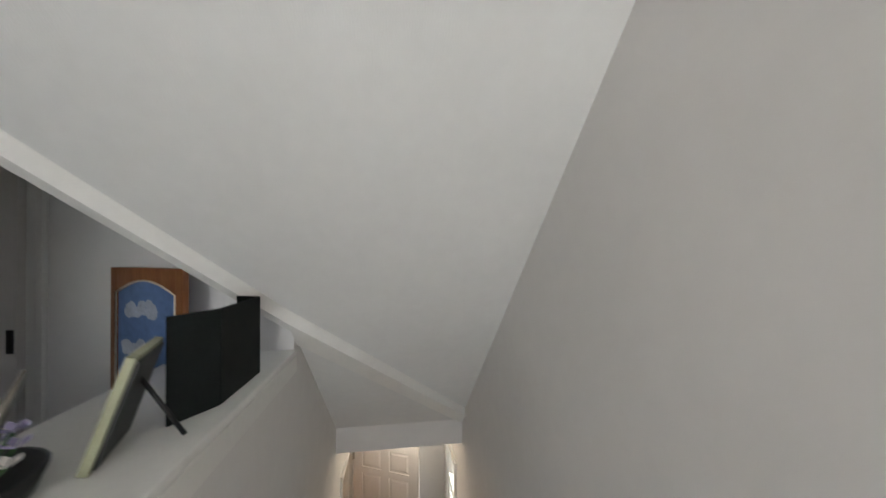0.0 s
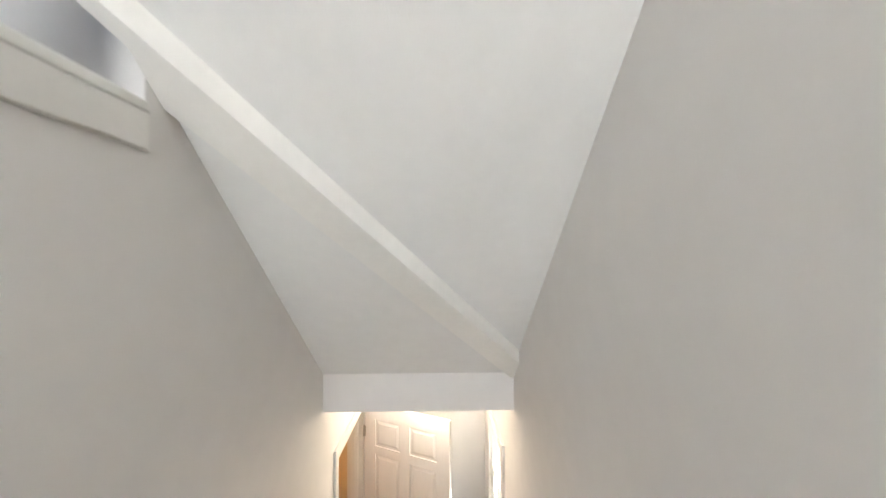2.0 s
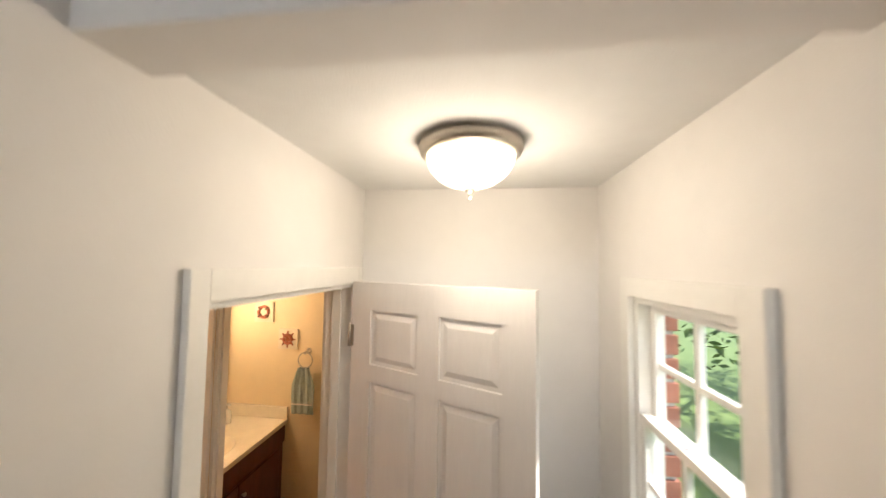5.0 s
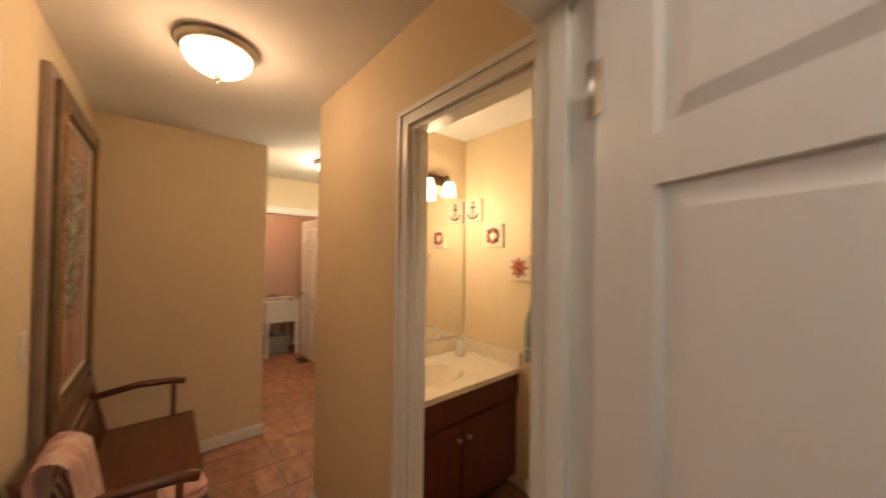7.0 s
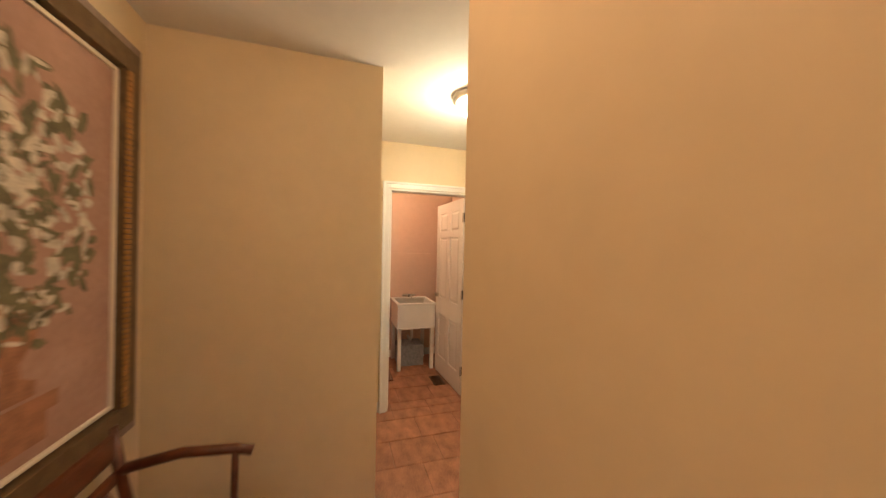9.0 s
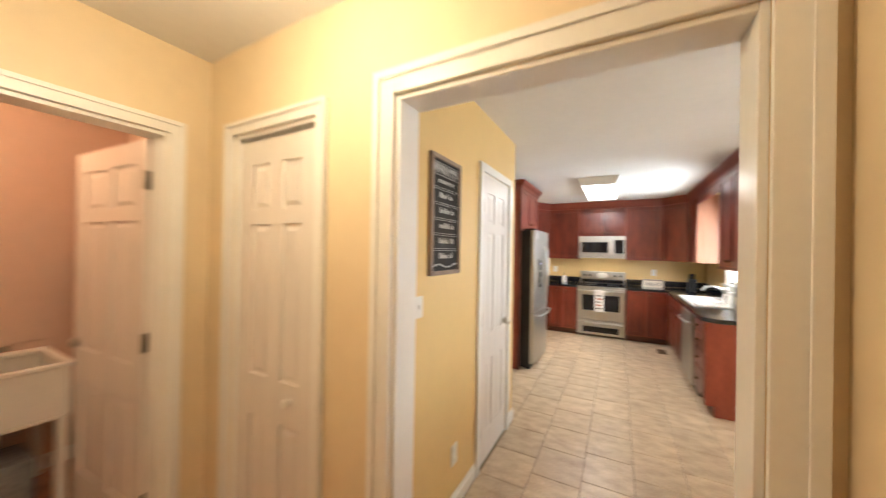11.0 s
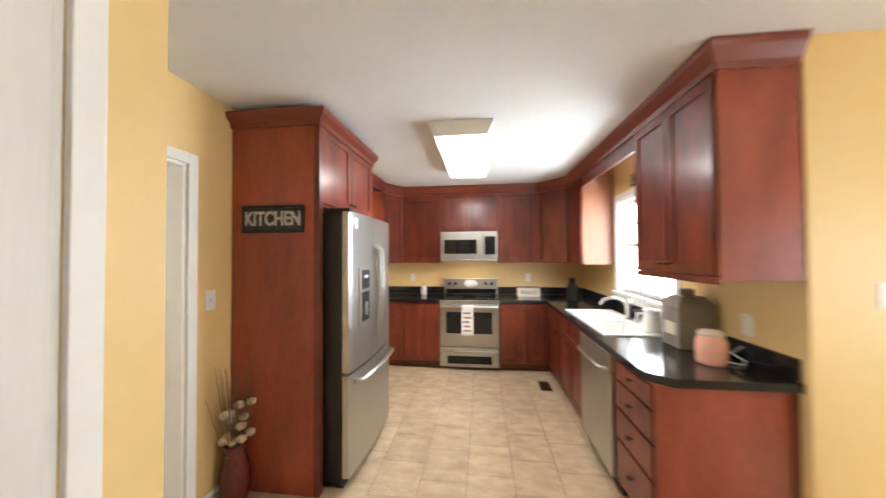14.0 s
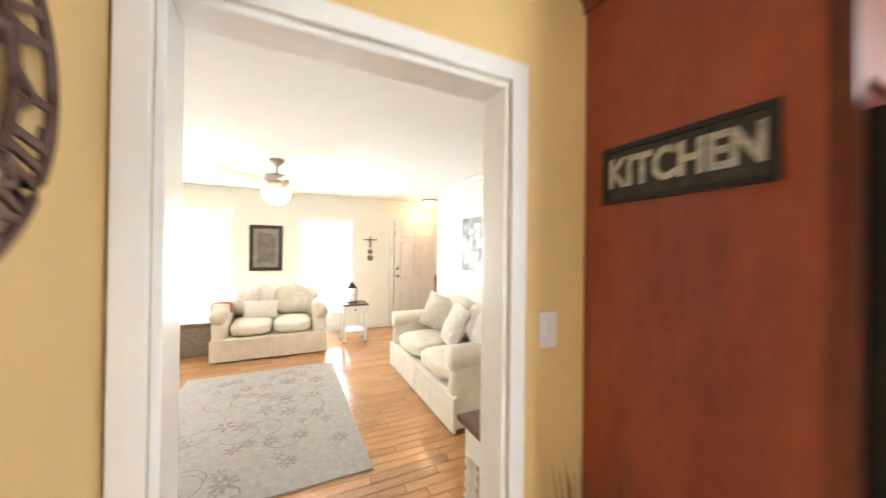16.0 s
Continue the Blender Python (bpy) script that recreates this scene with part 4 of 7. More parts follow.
fr = thing("fridge_cabinet_doors", "pair of cherry doors over the refrigerator", "cabinet doors", (-0.233, 5.252, 0), 90)
shaker(fr, 0.005, 0.455, 1.82, UT - 0.02, (0.425, 1.865))
shaker(fr, 0.46, 0.915, 1.82, UT - 0.02, (0.49, 1.865))
crown(tall, [(-0.807, 5.205), (-0.213, 5.205), (-0.213, 6.19)][::-1], z0=2.30, z1=2.392)

# refrigerator
rf = thing("refrigerator", "stainless steel french-door refrigerator with black sides", "refrigerator", (-0.045, 5.275, 0), 90)
part("body", boxes((0, 0.05, 0.02, 0.885, 0.72, 1.755), bevel=0.006), M_BLACK, rf, "matt black cabinet")
part("kick_plate", boxes((0.02, 0.05, 0.0, 0.865, 0.1, 0.06)), M_BLACK, rf)


def bowed(x0, x1, z0, z1, bulge=0.024, t=0.047):
    tmp = bmesh.new()
    n = 10
    rows = []
    for i in range(n + 1):
        u = i / n
        x = x0 + (x1 - x0) * u
        g = 0.8925 * 0.5
        y = -bulge * (1 - ((x - g) / g) ** 2) - (0.0 if 0 < i < n else -0.006)
        rows.append([tmp.verts.new((x, y, z0)), tmp.verts.new((x, y, z1)), tmp.verts.new((x, t, z1)), tmp.verts.new((x, t, z0))])
    for a, b in zip(rows, rows[1:]):
        for i in range(4):
            j = (i + 1) % 4
            tmp.faces.new((a[i], a[j], b[j], b[i]))
    tmp.faces.new(rows[0])
    tmp.faces.new(rows[-1][::-1])
    bmesh.ops.recalc_face_normals(tmp, faces=tmp.faces[:])
    return tmp


dl = part("door", bowed(0.0, 0.440, 0.735, 1.765), M_STEEL, rf)
dr = part("door", bowed(0.446, 0.885, 0.735, 1.765), M_STEEL, rf)
dd = part("freezer_drawer", bowed(0.0, 0.885, 0.075, 0.715), M_STEEL, rf)
for x, d in ((0.405, dl), (0.482, dr)):
    part("handle", tube([(x, -0.02, 0.86), (x, -0.062, 0.90), (x, -0.078, 1.22), (x, -0.062, 1.52), (x, -0.02, 1.56)], 0.013, 12), M_STEEL, d, "curved steel bar handle")
part("handle", tube([(0.06, -0.008, 0.665), (0.10, -0.058, 0.665), (0.44, -0.085, 0.665), (0.785, -0.058, 0.665), (0.825, -0.008, 0.665)], 0.015, 12), M_STEEL, dd, "curved steel bar handle")
disp = part("dispenser_frame", boxes((0.125, -0.028, 1.0, 0.305, -0.01, 1.40), bevel=0.006), M_STEEL, dl)
part("dispenser_well", boxes((0.145, -0.031, 1.03, 0.285, -0.022, 1.23)), M_BLACK, disp, "dark dispenser recess")
part("dispenser_panel", boxes((0.145, -0.031, 1.25, 0.285, -0.0285, 1.38)), M_DARKSTEEL, disp)
part("display", boxes((0.185, -0.0335, 1.325, 0.245, -0.0315, 1.345)), G_BLUE, disp, "blue lit display")
part("paddle", boxes((0.195, -0.04, 1.07, 0.235, -0.0315, 1.16), bevel=0.004), M_STEEL, disp)
part("label_sticker", boxes((0.06, -0.012, 1.66, 0.11, -0.006, 1.73)), M_WHITEPLASTIC, dl, "white paper sticker")
part("hinge_cap", boxes((0.0, 0.0, 1.757, 0.10, 0.14, 1.785), bevel=0.006), M_BLACK, rf)

sg = thing("kitchen_sign", "black framed grey sign reading KITCHEN", "sign", (-0.515, 5.2035, 1.712))
part("frame", boxes((-0.208, -0.016, -0.086, 0.208, 0, -0.071), (-0.208, -0.016, 0.071, 0.208, 0, 0.086), (-0.208, -0.016, -0.071, -0.194, 0, 0.071), (0.194, -0.016, -0.071, 0.208, 0, 0.071)), M_BLACK, sg)
part("board", boxes((-0.195, -0.008, -0.072, 0.195, -0.002, 0.072)), mat("sign_dark", (0.05, 0.045, 0.04), 0.7, vary=0.3, scale=40), sg)
cu = bpy.data.curves.new("lettering", "FONT")
cu.body, cu.size, cu.align_x, cu.align_y, cu.extrude = "KITCHEN", 0.122, "CENTER", "CENTER", 0.002
cu.offset = 0.0035
lt = new("lettering", cu)
lt.data.materials.append(mat("sign_letter", (0.50, 0.47, 0.41), 0.7, vary=0.2, scale=60))
lt.parent, lt.matrix_basis = sg, pose(0, -0.011, 0.0, 90, 0, 0) @ Matrix.Diagonal((0.74, 1.0, 1, 1))

# upper cabinets on the stove wall
uy = 7.79


def upper(label, x0, x1, z0, doors, knob_side="r", at=(0, 0, 0), rz=0, depth=0.325, light_side=False):
    th = thing("upper_cabinet", label, "cabinet", at, rz, group="upper cabinets")
    part("body", boxes((x0, 0, z0, x1, depth, UT)), M_CHERRY_PANEL, th)
    n = doors
    w = (x1 - x0) / n
    for i in range(n):
        a, b = x0 + w * i + 0.006, x0 + w * (i + 1) - 0.006
        if n == 2:
            k = b - 0.03 if i == 0 else a + 0.03
        else:
            k = b - 0.03 if knob_side == "r" else a + 0.03
        shaker(th, a, b, z0 + 0.008, UT - 0.03, (k, z0 + 0.06), 0.0)
    return th


upper("cherry upper cabinet with one framed door", -0.32, 0.225, UB, 1, "r", (0, uy, 0))
upper("short cherry upper cabinet over the microwave", 0.228, 0.995, 1.80, 2, "r", (0, uy, 0))
upper("cherry upper cabinet with one framed door", 0.998, 1.545, UB, 1, "l", (0, uy, 0))
upper("cherry upper cabinet with two framed doors near the window", 0.0, 0.77, UB, 2, "r", (1.86, 5.675, 0), -90, 0.335)
upper("narrow cherry upper cabinet beside the window", 0.0, 0.48, UB, 1, "l", (1.87, 7.44, 0), -90, 0.325)
# the side facing the window, its daylight painted in as a paler colour
pale = part("pale_side_panel", boxes((0.4815, 0.0, UB, 0.487, 0.325, UT)), M_CHERRY_DAYLIT, bpy.data.objects["upper_cabinet.004"], "cherry side panel coloured pale pink for window light")
ucab = bpy.data.objects["upper_cabinet.003"]
part("end_strip", boxes((0.7715, -0.004, UB - 0.012, 0.777, 0.334, UT)), M_CHERRY_PANEL, ucab)
part("light_rail", boxes((0.0, -0.02, UB - 0.03, 0.775, 0.0, UB)), M_CHERRY, ucab)


def corner_cab(label, p, q, back):
    """A diagonal corner unit between plan points p and q."""
    d = Vector(q) - Vector(p)
    w = d.length
    rz = math.degrees(math.atan2(d.y, d.x))
    th = thing("corner_cabinet", label, "cabinet", (p[0], p[1], 0), rz, group="corner cabinets")
    bm = bmesh.new()
    inv = pose(p[0], p[1], 0, 0, 0, rz).inverted()
    ring = [inv @ Vector((x, y, 0)) for x, y in (p, q, *back)]
    lo = [bm.verts.new((v.x, v.y, UB)) for v in ring]
    hi = [bm.verts.new((v.x, v.y, UT)) for v in ring]
    bm.faces.new(lo)
    bm.faces.new(hi[::-1])
    for i in range(len(lo)):
        j = (i + 1) % len(lo)
        bm.faces.new((lo[i], hi[i], hi[j], lo[j]))
    bmesh.ops.recalc_face_normals(bm, faces=bm.faces[:])
    part("body", bm, M_CHERRY_PANEL, th)
    shaker(th, 0.02, w - 0.02, UB + 0.008, UT - 0.03, (0.05, UB + 0.06), 0.0)
    return th


corner_cab("diagonal cherry corner cabinet with a framed door", (1.548, 7.79), (1.868, 7.442), ((2.195, 7.442), (2.195, 8.115), (1.548, 8.115)))
corner_cab("diagonal cherry corner cabinet near the refrigerator", (-0.52, 7.48), (-0.323, 7.79), ((-0.323, 8.115), (-0.805, 8.115), (-0.805, 7.48)))
cr = thing("cabinet_crown", "continuous cherry crown moulding below the ceiling", "crown moulding")
crown(cr, [(2.195, 4.902), (1.858, 4.902), (1.868, 7.44), (1.546, 7.788), (-0.325, 7.788), (-0.522, 7.478), (-0.522, 6.22)][::1], z0=2.315)
vb = thing("window_valance_board", "cherry valance board bridging the window", "valance board")
part("board", boxes((1.865, 5.68, 2.21, 1.885, 6.955, 2.33)), M_CHERRY, vb)

# countertops, backsplash
ct = thing("countertop", "glossy black countertop with a backsplash and inset sink", "countertop")
part("slab", boxes((-0.80, 7.475, 0.865, 0.232, 8.115, 0.905)), M_COUNTER, ct)
bmc = boxes((1.008, 7.475, 0.865, 2.195, 8.115, 0.905), (1.575, 6.775, 0.865, 2.195, 7.475, 0.905), (1.575, 5.735, 0.865, 1.665, 6.775, 0.905), (2.075, 5.735, 0.865, 2.195, 6.775, 0.905))
prism([(1.665, 4.915), (2.195, 4.915), (2.195, 5.735), (1.575, 5.735), (1.575, 5.005)], -0.905, -0.865, bmc, Matrix(((1, 0, 0, 0), (0, 0, 1, 0), (0, -1, 0, 0), (0, 0, 0, 1))))
part("slab", bmc, M_COUNTER, ct)
for r in ((-0.80, 8.097, 0.907, 0.232, 8.118, 1.01), (1.008, 8.097, 0.907, 2.175, 8.118, 1.01), (2.177, 4.93, 0.907, 2.198, 8.097, 1.01)):
    part("backsplash", boxes(r, bevel=0.003), M_COUNTER, ct)


def base_unit(label, x0, x1, at, rz, drawers=0, doors=0, top_drawer=True, depth=0.58, body_top=0.863):
    """A base cabinet facing local -y, with a toe kick."""
    th = thing("base_cabinet", label, "cabinet", at, rz, group="base cabinets")
    part("body", boxes((x0, 0, 0.10, x1, depth, body_top)), M_CHERRY_PANEL, th)
    if body_top < 0.86:
        part("face_rail", boxes((x0, 0, body_top, x1, 0.045, 0.863)), M_CHERRY_PANEL, th)
    part("toe_kick", boxes((x0, 0.06, 0.002, x1, depth, 0.099)), M_DARKWOOD, th)
    if drawers:
        hs = [0.115, 0.155, 0.175, 0.235][:drawers]
        z = 0.85
        for h in hs:
            d = part("drawer_front", boxes((x0 + 0.012, -0.02, z - h, x1 - 0.012, 0, z - 0.008), bevel=0.004), M_CHERRY, th)
            knob(d, (x0 + x1) / 2, -0.02, z - h / 2)
            z -= h + 0.008
    if doors:
        top = 0.85
        w = (x1 - x0) / doors
        if top_drawer:
            for i in range(doors):
                d = part("drawer_front", boxes((x0 + w * i + 0.012, -0.02, 0.71, x0 + w * (i + 1) - 0.012, 0, 0.845), bevel=0.004), M_CHERRY, th)
            top = 0.70
        for i in range(doors):
            a, b = x0 + w * i + 0.01, x0 + w * (i + 1) - 0.01
            shaker(th, a, b, 0.115, top, ((b - 0.03) if i == 0 else (a + 0.03), top - 0.05), 0.0)
    return th


base_unit("cherry base cabinet with two doors beside the stove", -0.22, 0.228, (0, 7.51, 0), 0, doors=2, top_drawer=False)
base_unit("cherry base cabinet with two doors beside the stove", 1.012, 1.60, (0, 7.51, 0), 0, doors=2, top_drawer=False)
base_unit("cherry corner base cabinet beside the refrigerator", -0.80, -0.222, (0, 7.51, 0), 0, doors=1, top_drawer=False)
base_unit("cherry sink cabinet with two doors", 0.0, 0.86, (1.615, 6.905, 0), -90, doors=2, body_top=0.68)
base_unit("cherry corner base cabinet", 0.0, 0.585, (1.615, 7.495, 0), -90, doors=1)
base_unit("cherry drawer unit with four drawers", 0.0, 0.445, (1.615, 5.415, 0), -90, drawers=4)
ep = thing("end_panel", "plain cherry end panel of the counter run", "cabinet panel")
part("board", boxes((1.60, 4.945, 0.10, 2.19, 4.966, 0.864)), M_CHERRY_PANEL, ep)
part("foot_board", boxes((1.67, 4.948, 0.003, 2.19, 4.966, 0.10)), M_CHERRY_PANEL, ep)
part("corner_strip", boxes((2.165, 4.940, 0.003, 2.197, 4.944, 0.864)), M_CHERRY, ep)

dw = thing("dishwasher", "stainless steel dishwasher under the black counter", "dishwasher", (1.60, 6.04, 0), -90)
part("door", boxes((0.005, -0.025, 0.11, 0.615, 0.02, 0.74), bevel=0.006), M_STEEL, dw)
part("control_panel", boxes((0.005, -0.032, 0.745, 0.615, 0.02, 0.862), bevel=0.008), M_STEEL, dw)
part("handle", tube([(0.05, -0.03, 0.755), (0.09, -0.07, 0.755), (0.31, -0.082, 0.755), (0.53, -0.07, 0.755), (0.57, -0.03, 0.755)], 0.012, 10), M_STEEL, dw)
part("kick_plate", boxes((0.005, 0.04, 0.003, 0.615, 0.08, 0.105)), M_BLACK, dw)

# stove and microwave
st = thing("stove", "stainless steel electric range with a black glass top", "stove", (0.236, 7.50, 0))
part("body", boxes((0.004, 0.03, 0.02, 0.764, 0.60, 0.895)), M_DARKSTEEL, st)
part("cooktop", boxes((0.0, -0.012, 0.897, 0.768, 0.56, 0.915), bevel=0.004), M_BLACKGLASS, st, "black glass cooktop")
part("front_rail", boxes((0.0, -0.016, 0.855, 0.768, 0.03, 0.896), bevel=0.005), M_STEEL, st)
od = part("oven_door", boxes((0.006, -0.022, 0.305, 0.762, 0.028, 0.85), bevel=0.006), M_STEEL, st)
part("window", boxes((0.09, -0.0255, 0.47, 0.678, -0.0205, 0.745), bevel=0.002), M_BLACKGLASS, od, "dark oven window")
part("handle", tube([(0.03, -0.02, 0.815), (0.045, -0.06, 0.815), (0.384, -0.066, 0.815), (0.723, -0.06, 0.815), (0.738, -0.02, 0.815)], 0.013, 10), M_STEEL, od)
wd = part("drawer", boxes((0.006, -0.022, 0.045, 0.762, 0.028, 0.295), bevel=0.006), M_STEEL, st)
part("drawer_window", boxes((0.10, -0.025, 0.085, 0.668, -0.0205, 0.185)), M_BLACKGLASS, wd)
part("handle", tube([(0.03, -0.02, 0.25), (0.045, -0.055, 0.25), (0.384, -0.06, 0.25), (0.723, -0.055, 0.25), (0.738, -0.02, 0.25)], 0.012, 10), M_STEEL, wd)
bg = part("backguard", boxes((0.0, 0.55, 0.916, 0.768, 0.60, 1.135), bevel=0.008), M_STEEL, st)
part("clock_panel", lathe([(0.10, 0), (0.10, 0.006), (0.092, 0.009), (0, 0.009)], 28, pose(0.384, 0.55, 1.06, 90, 0, 0) @ Matrix.Diagonal((1.0, 0.55, 1, 1))), M_PORCELAIN, bg, "pale control panel with clock")
part("lower_band", boxes((0.02, 0.545, 0.92, 0.748, 0.551, 0.985)), M_BLACKGLASS, bg)
for x in (0.075, 0.165, 0.60, 0.69):
    part("dial", lathe([(0.024, 0), (0.022, 0.018), (0.016, 0.024), (0, 0.025)], 16, pose(x, 0.55, 1.06, 90, 0, 0)), M_BLACK, bg, "black dial")
for x, y, r in ((0.2, 0.15, 0.10), (0.57, 0.15, 0.085), (0.2, 0.41, 0.075), (0.57, 0.41, 0.10)):
    part("burner_ring", lathe([(r, 0.0152), (r, 0.0156), (r - 0.006, 0.0157), (r - 0.006, 0.0152)], 32, pose(x, y, 0.90, 0, 0, 0)), M_DARKSTEEL, st)
tw = thing("dish_towel", "white patterned dish towel over the oven handle", "towel", (0.60, 7.42, 0.82))
bm = bmesh.new()
box(bm, -0.075, -0.008, -0.36, 0.075, -0.002, 0.012, bevel=0.003)
box(bm, -0.07, 0.032, -0.25, 0.07, 0.037, 0.012, bevel=0.002)
box(bm, -0.075, -0.006, 0.0105, 0.075, 0.035, 0.0165, bevel=0.002)
part("cloth", bm, M_WHITECLOTH, tw)
for k in range(5):
    part("print", boxes((-0.055 + 0.012 * (k % 2), -0.0095, -0.31 + 0.055 * k, 0.05 - 0.014 * (k % 3), -0.0082, -0.285 + 0.055 * k)), (M_CORAL if k % 2 else M_GREYTIN), tw)
mw = thing("microwave", "stainless steel microwave mounted under the cabinets", "microwave", (0.232, 7.66, 1.395))
part("body", boxes((0.0, 0.03, 0.0, 0.76, 0.45, 0.395)), M_DARKSTEEL, mw)
md = part("door", boxes((0.0, -0.01, 0.03, 0.565, 0.03, 0.395), bevel=0.006), M_STEEL, mw)
part("window", boxes((0.05, -0.0135, 0.10, 0.49, -0.009, 0.29), bevel=0.003), M_BLACKGLASS, md)
part("handle", tube([(0.535, -0.01, 0.08), (0.535, -0.045, 0.10), (0.535, -0.05, 0.21), (0.535, -0.045, 0.32), (0.535, -0.01, 0.34)], 0.011, 10), M_STEEL, md)
part("control_panel", boxes((0.57, -0.01, 0.03, 0.76, 0.03, 0.395), bevel=0.005), M_STEEL, mw)
part("keypad", boxes((0.59, -0.013, 0.09, 0.735, -0.009, 0.33)), M_BLACKGLASS, mw)
part("bottom_vent", boxes((0.0, -0.008, 0.0, 0.76, 0.03, 0.027), bevel=0.003), M_STEEL, mw)

# sink and tap
sk = thing("kitchen_sink", "white porcelain double sink set in black counter", "sink", (1.87, 6.255, 0.905))
bm = bmesh.new()
for x0, y0, x1, y1 in ((-0.23, -0.545, 0.23, -0.50), (-0.23, 0.50, 0.23, 0.545), (-0.23, -0.50, -0.19, 0.50), (0.13, -0.50, 0.23, 0.50), (-0.19, -0.02, 0.13, 0.02)):
    box(bm, x0, y0, -0.03, x1, y1, 0.012, bevel=0.006)
part("rim", bm, M_PORCELAIN, sk)
for s in (-1, 1):
    y0, y1 = sorted((s * 0.02, s * 0.5))
    part("basin", boxes((-0.19, y0, -0.20, -0.18, y1, -0.02), (0.12, y0, -0.20, 0.13, y1, -0.02), (-0.18, y0, -0.20, 0.12, y0 + 0.01, -0.02), (-0.18, y1 - 0.01, -0.20, 0.12, y1, -0.02), (-0.18, y0, -0.21, 0.12, y1, -0.198)), M_PORCELAIN, sk)
tp = thing("kitchen_tap", "chrome single-lever kitchen tap", "tap", (2.05, 6.30, 0.917))
part("base", lathe([(0.03, 0), (0.028, 0.012), (0.022, 0.02), (0.022, 0.10), (0.027, 0.115), (0.027, 0.16), (0.015, 0.175), (0, 0.18)], 18), M_STEEL, tp)
part("spout", tube([(0, 0, 0.10), (-0.05, -0.0, 0.16), (-0.12, 0.0, 0.185), (-0.20, 0.0, 0.17), (-0.235, 0.0, 0.125)], 0.014, 10), M_STEEL, tp)
part("lever", tube([(0, 0, 0.17), (0.0, -0.04, 0.21), (-0.01, -0.10, 0.235)], 0.009, 8, taper=0.6), M_STEEL, tp)
part("side_spray", lathe([(0.02, 0), (0.018, 0.02), (0.012, 0.03), (0.014, 0.07), (0, 0.08)], 14, pose(0.01, -0.14, 0, 0, 0, 0)), M_STEEL, tp)

# things on the counters
pt = thing("pitcher", "white ceramic pitcher with a loop handle by the sink", "pitcher", (2.02, 5.80, 0.906))
part("body", lathe([(0.05, 0), (0.062, 0.02), (0.068, 0.07), (0.058, 0.12), (0.052, 0.145), (0.058, 0.16), (0.053, 0.158), (0.047, 0.14), (0.05, 0.05), (0, 0.03)], 26), M_PORCELAIN, pt)
part("handle", tube([(0.0, 0.055, 0.13), (0.0, 0.095, 0.125), (0.0, 0.105, 0.09), (0.0, 0.09, 0.05), (0.0, 0.063, 0.045)], 0.008, 8), M_PORCELAIN, pt)
pt.matrix_basis = pose(2.02, 5.84, 0.906, 0, 0, 60) @ Matrix.Diagonal((1.0, 1.0, 1.05, 1))
cn = thing("tin_canister", "dark grey square tin canister with stepped lid", "canister", (2.06, 5.50, 0.906))
part("body", boxes((-0.085, -0.085, 0, 0.085, 0.085, 0.20), bevel=0.008), M_GREYTIN, cn)
bm = bmesh.new()
tops = [bm.verts.new((x * 0.092, y * 0.092, 0.201)) for x, y in ((-1, -1), (1, -1), (1, 1), (-1, 1))]
mids = [bm.verts.new((x * 0.055, y * 0.055, 0.245)) for x, y in ((-1, -1), (1, -1), (1, 1), (-1, 1))]
bm.faces.new(mids)
bm.faces.new(tops[::-1])
for i in range(4):
    j = (i + 1) % 4
    bm.faces.new((tops[i], tops[j], mids[j], mids[i]))
box(bm, -0.025, -0.025, 0.245, 0.025, 0.025, 0.28, bevel=0.006)
part("lid", bm, M_GREYTIN, cn)
cn.scale = (1.18, 1.18, 1.28)
part("front_label", boxes((-0.087, -0.045, 0.06, -0.085, 0.045, 0.12)), M_PLAQUE, cn)
cj = thing("candle_warmer", "coral pink glass candle warmer jar", "candle jar", (1.985, 5.17, 0.906))
part("jar", lathe([(0.052, 0), (0.058, 0.01), (0.058, 0.095), (0.048, 0.115), (0.046, 0.14), (0.04, 0.138), (0.04, 0.11), (0, 0.10)], 24), M_WAX, cj)
part("band", lathe([(0.047, 0.118), (0.05, 0.122), (0.05, 0.134), (0.047, 0.138)], 24), M_PLAQUE, cj)
part("cord", tube([(0.05, 0.0, 0.01), (0.10, -0.03, 0.006), (0.15, 0.02, 0.006), (0.12, 0.06, 0.03), (0.17, 0.05, 0.07), (0.195, 0.05, 0.18)], 0.004, 6), M_WHITEPLASTIC, cj)
cj.scale = (1.2, 1.2, 1.22)
kb = thing("knife_block", "black knife block in the counter corner", "knife block", (1.93, 7.62, 0.906))
part("block", boxes((-0.05, -0.08, 0, 0.05, 0.08, 0.19), bevel=0.006), M_BLACK, kb)
for k in range(5):
    part("knife_handle", tube([(-0.03 + 0.015 * k, 0.02, 0.185), (-0.035 + 0.015 * k, -0.02, 0.27)], 0.008, 6), M_BLACK, kb)
sp = thing("soap_dispenser", "white ceramic pump bottle on the counter", "bottle", (-0.05, 7.93, 0.906))
part("bottle", lathe([(0.036, 0), (0.04, 0.01), (0.04, 0.10), (0.03, 0.125), (0.014, 0.135), (0, 0.136)], 20), M_PORCELAIN, sp)
part("pump", tube([(0, 0, 0.13), (0, 0, 0.17), (0, -0.045, 0.172)], 0.006, 8), M_DARKSTEEL, sp)
bd = thing("bread_tray", "white wooden counter box with dark printed band", "box", (1.42, 7.90, 0.906))
part("box", boxes((-0.15, -0.07, 0, 0.15, 0.07, 0.115), bevel=0.006), M_PLAQUE, bd)
part("lid", boxes((-0.155, -0.075, 0.117, 0.155, 0.075, 0.132), bevel=0.004), M_GREYWOOD, bd)
cu = bpy.data.curves.new("lettering", "FONT")
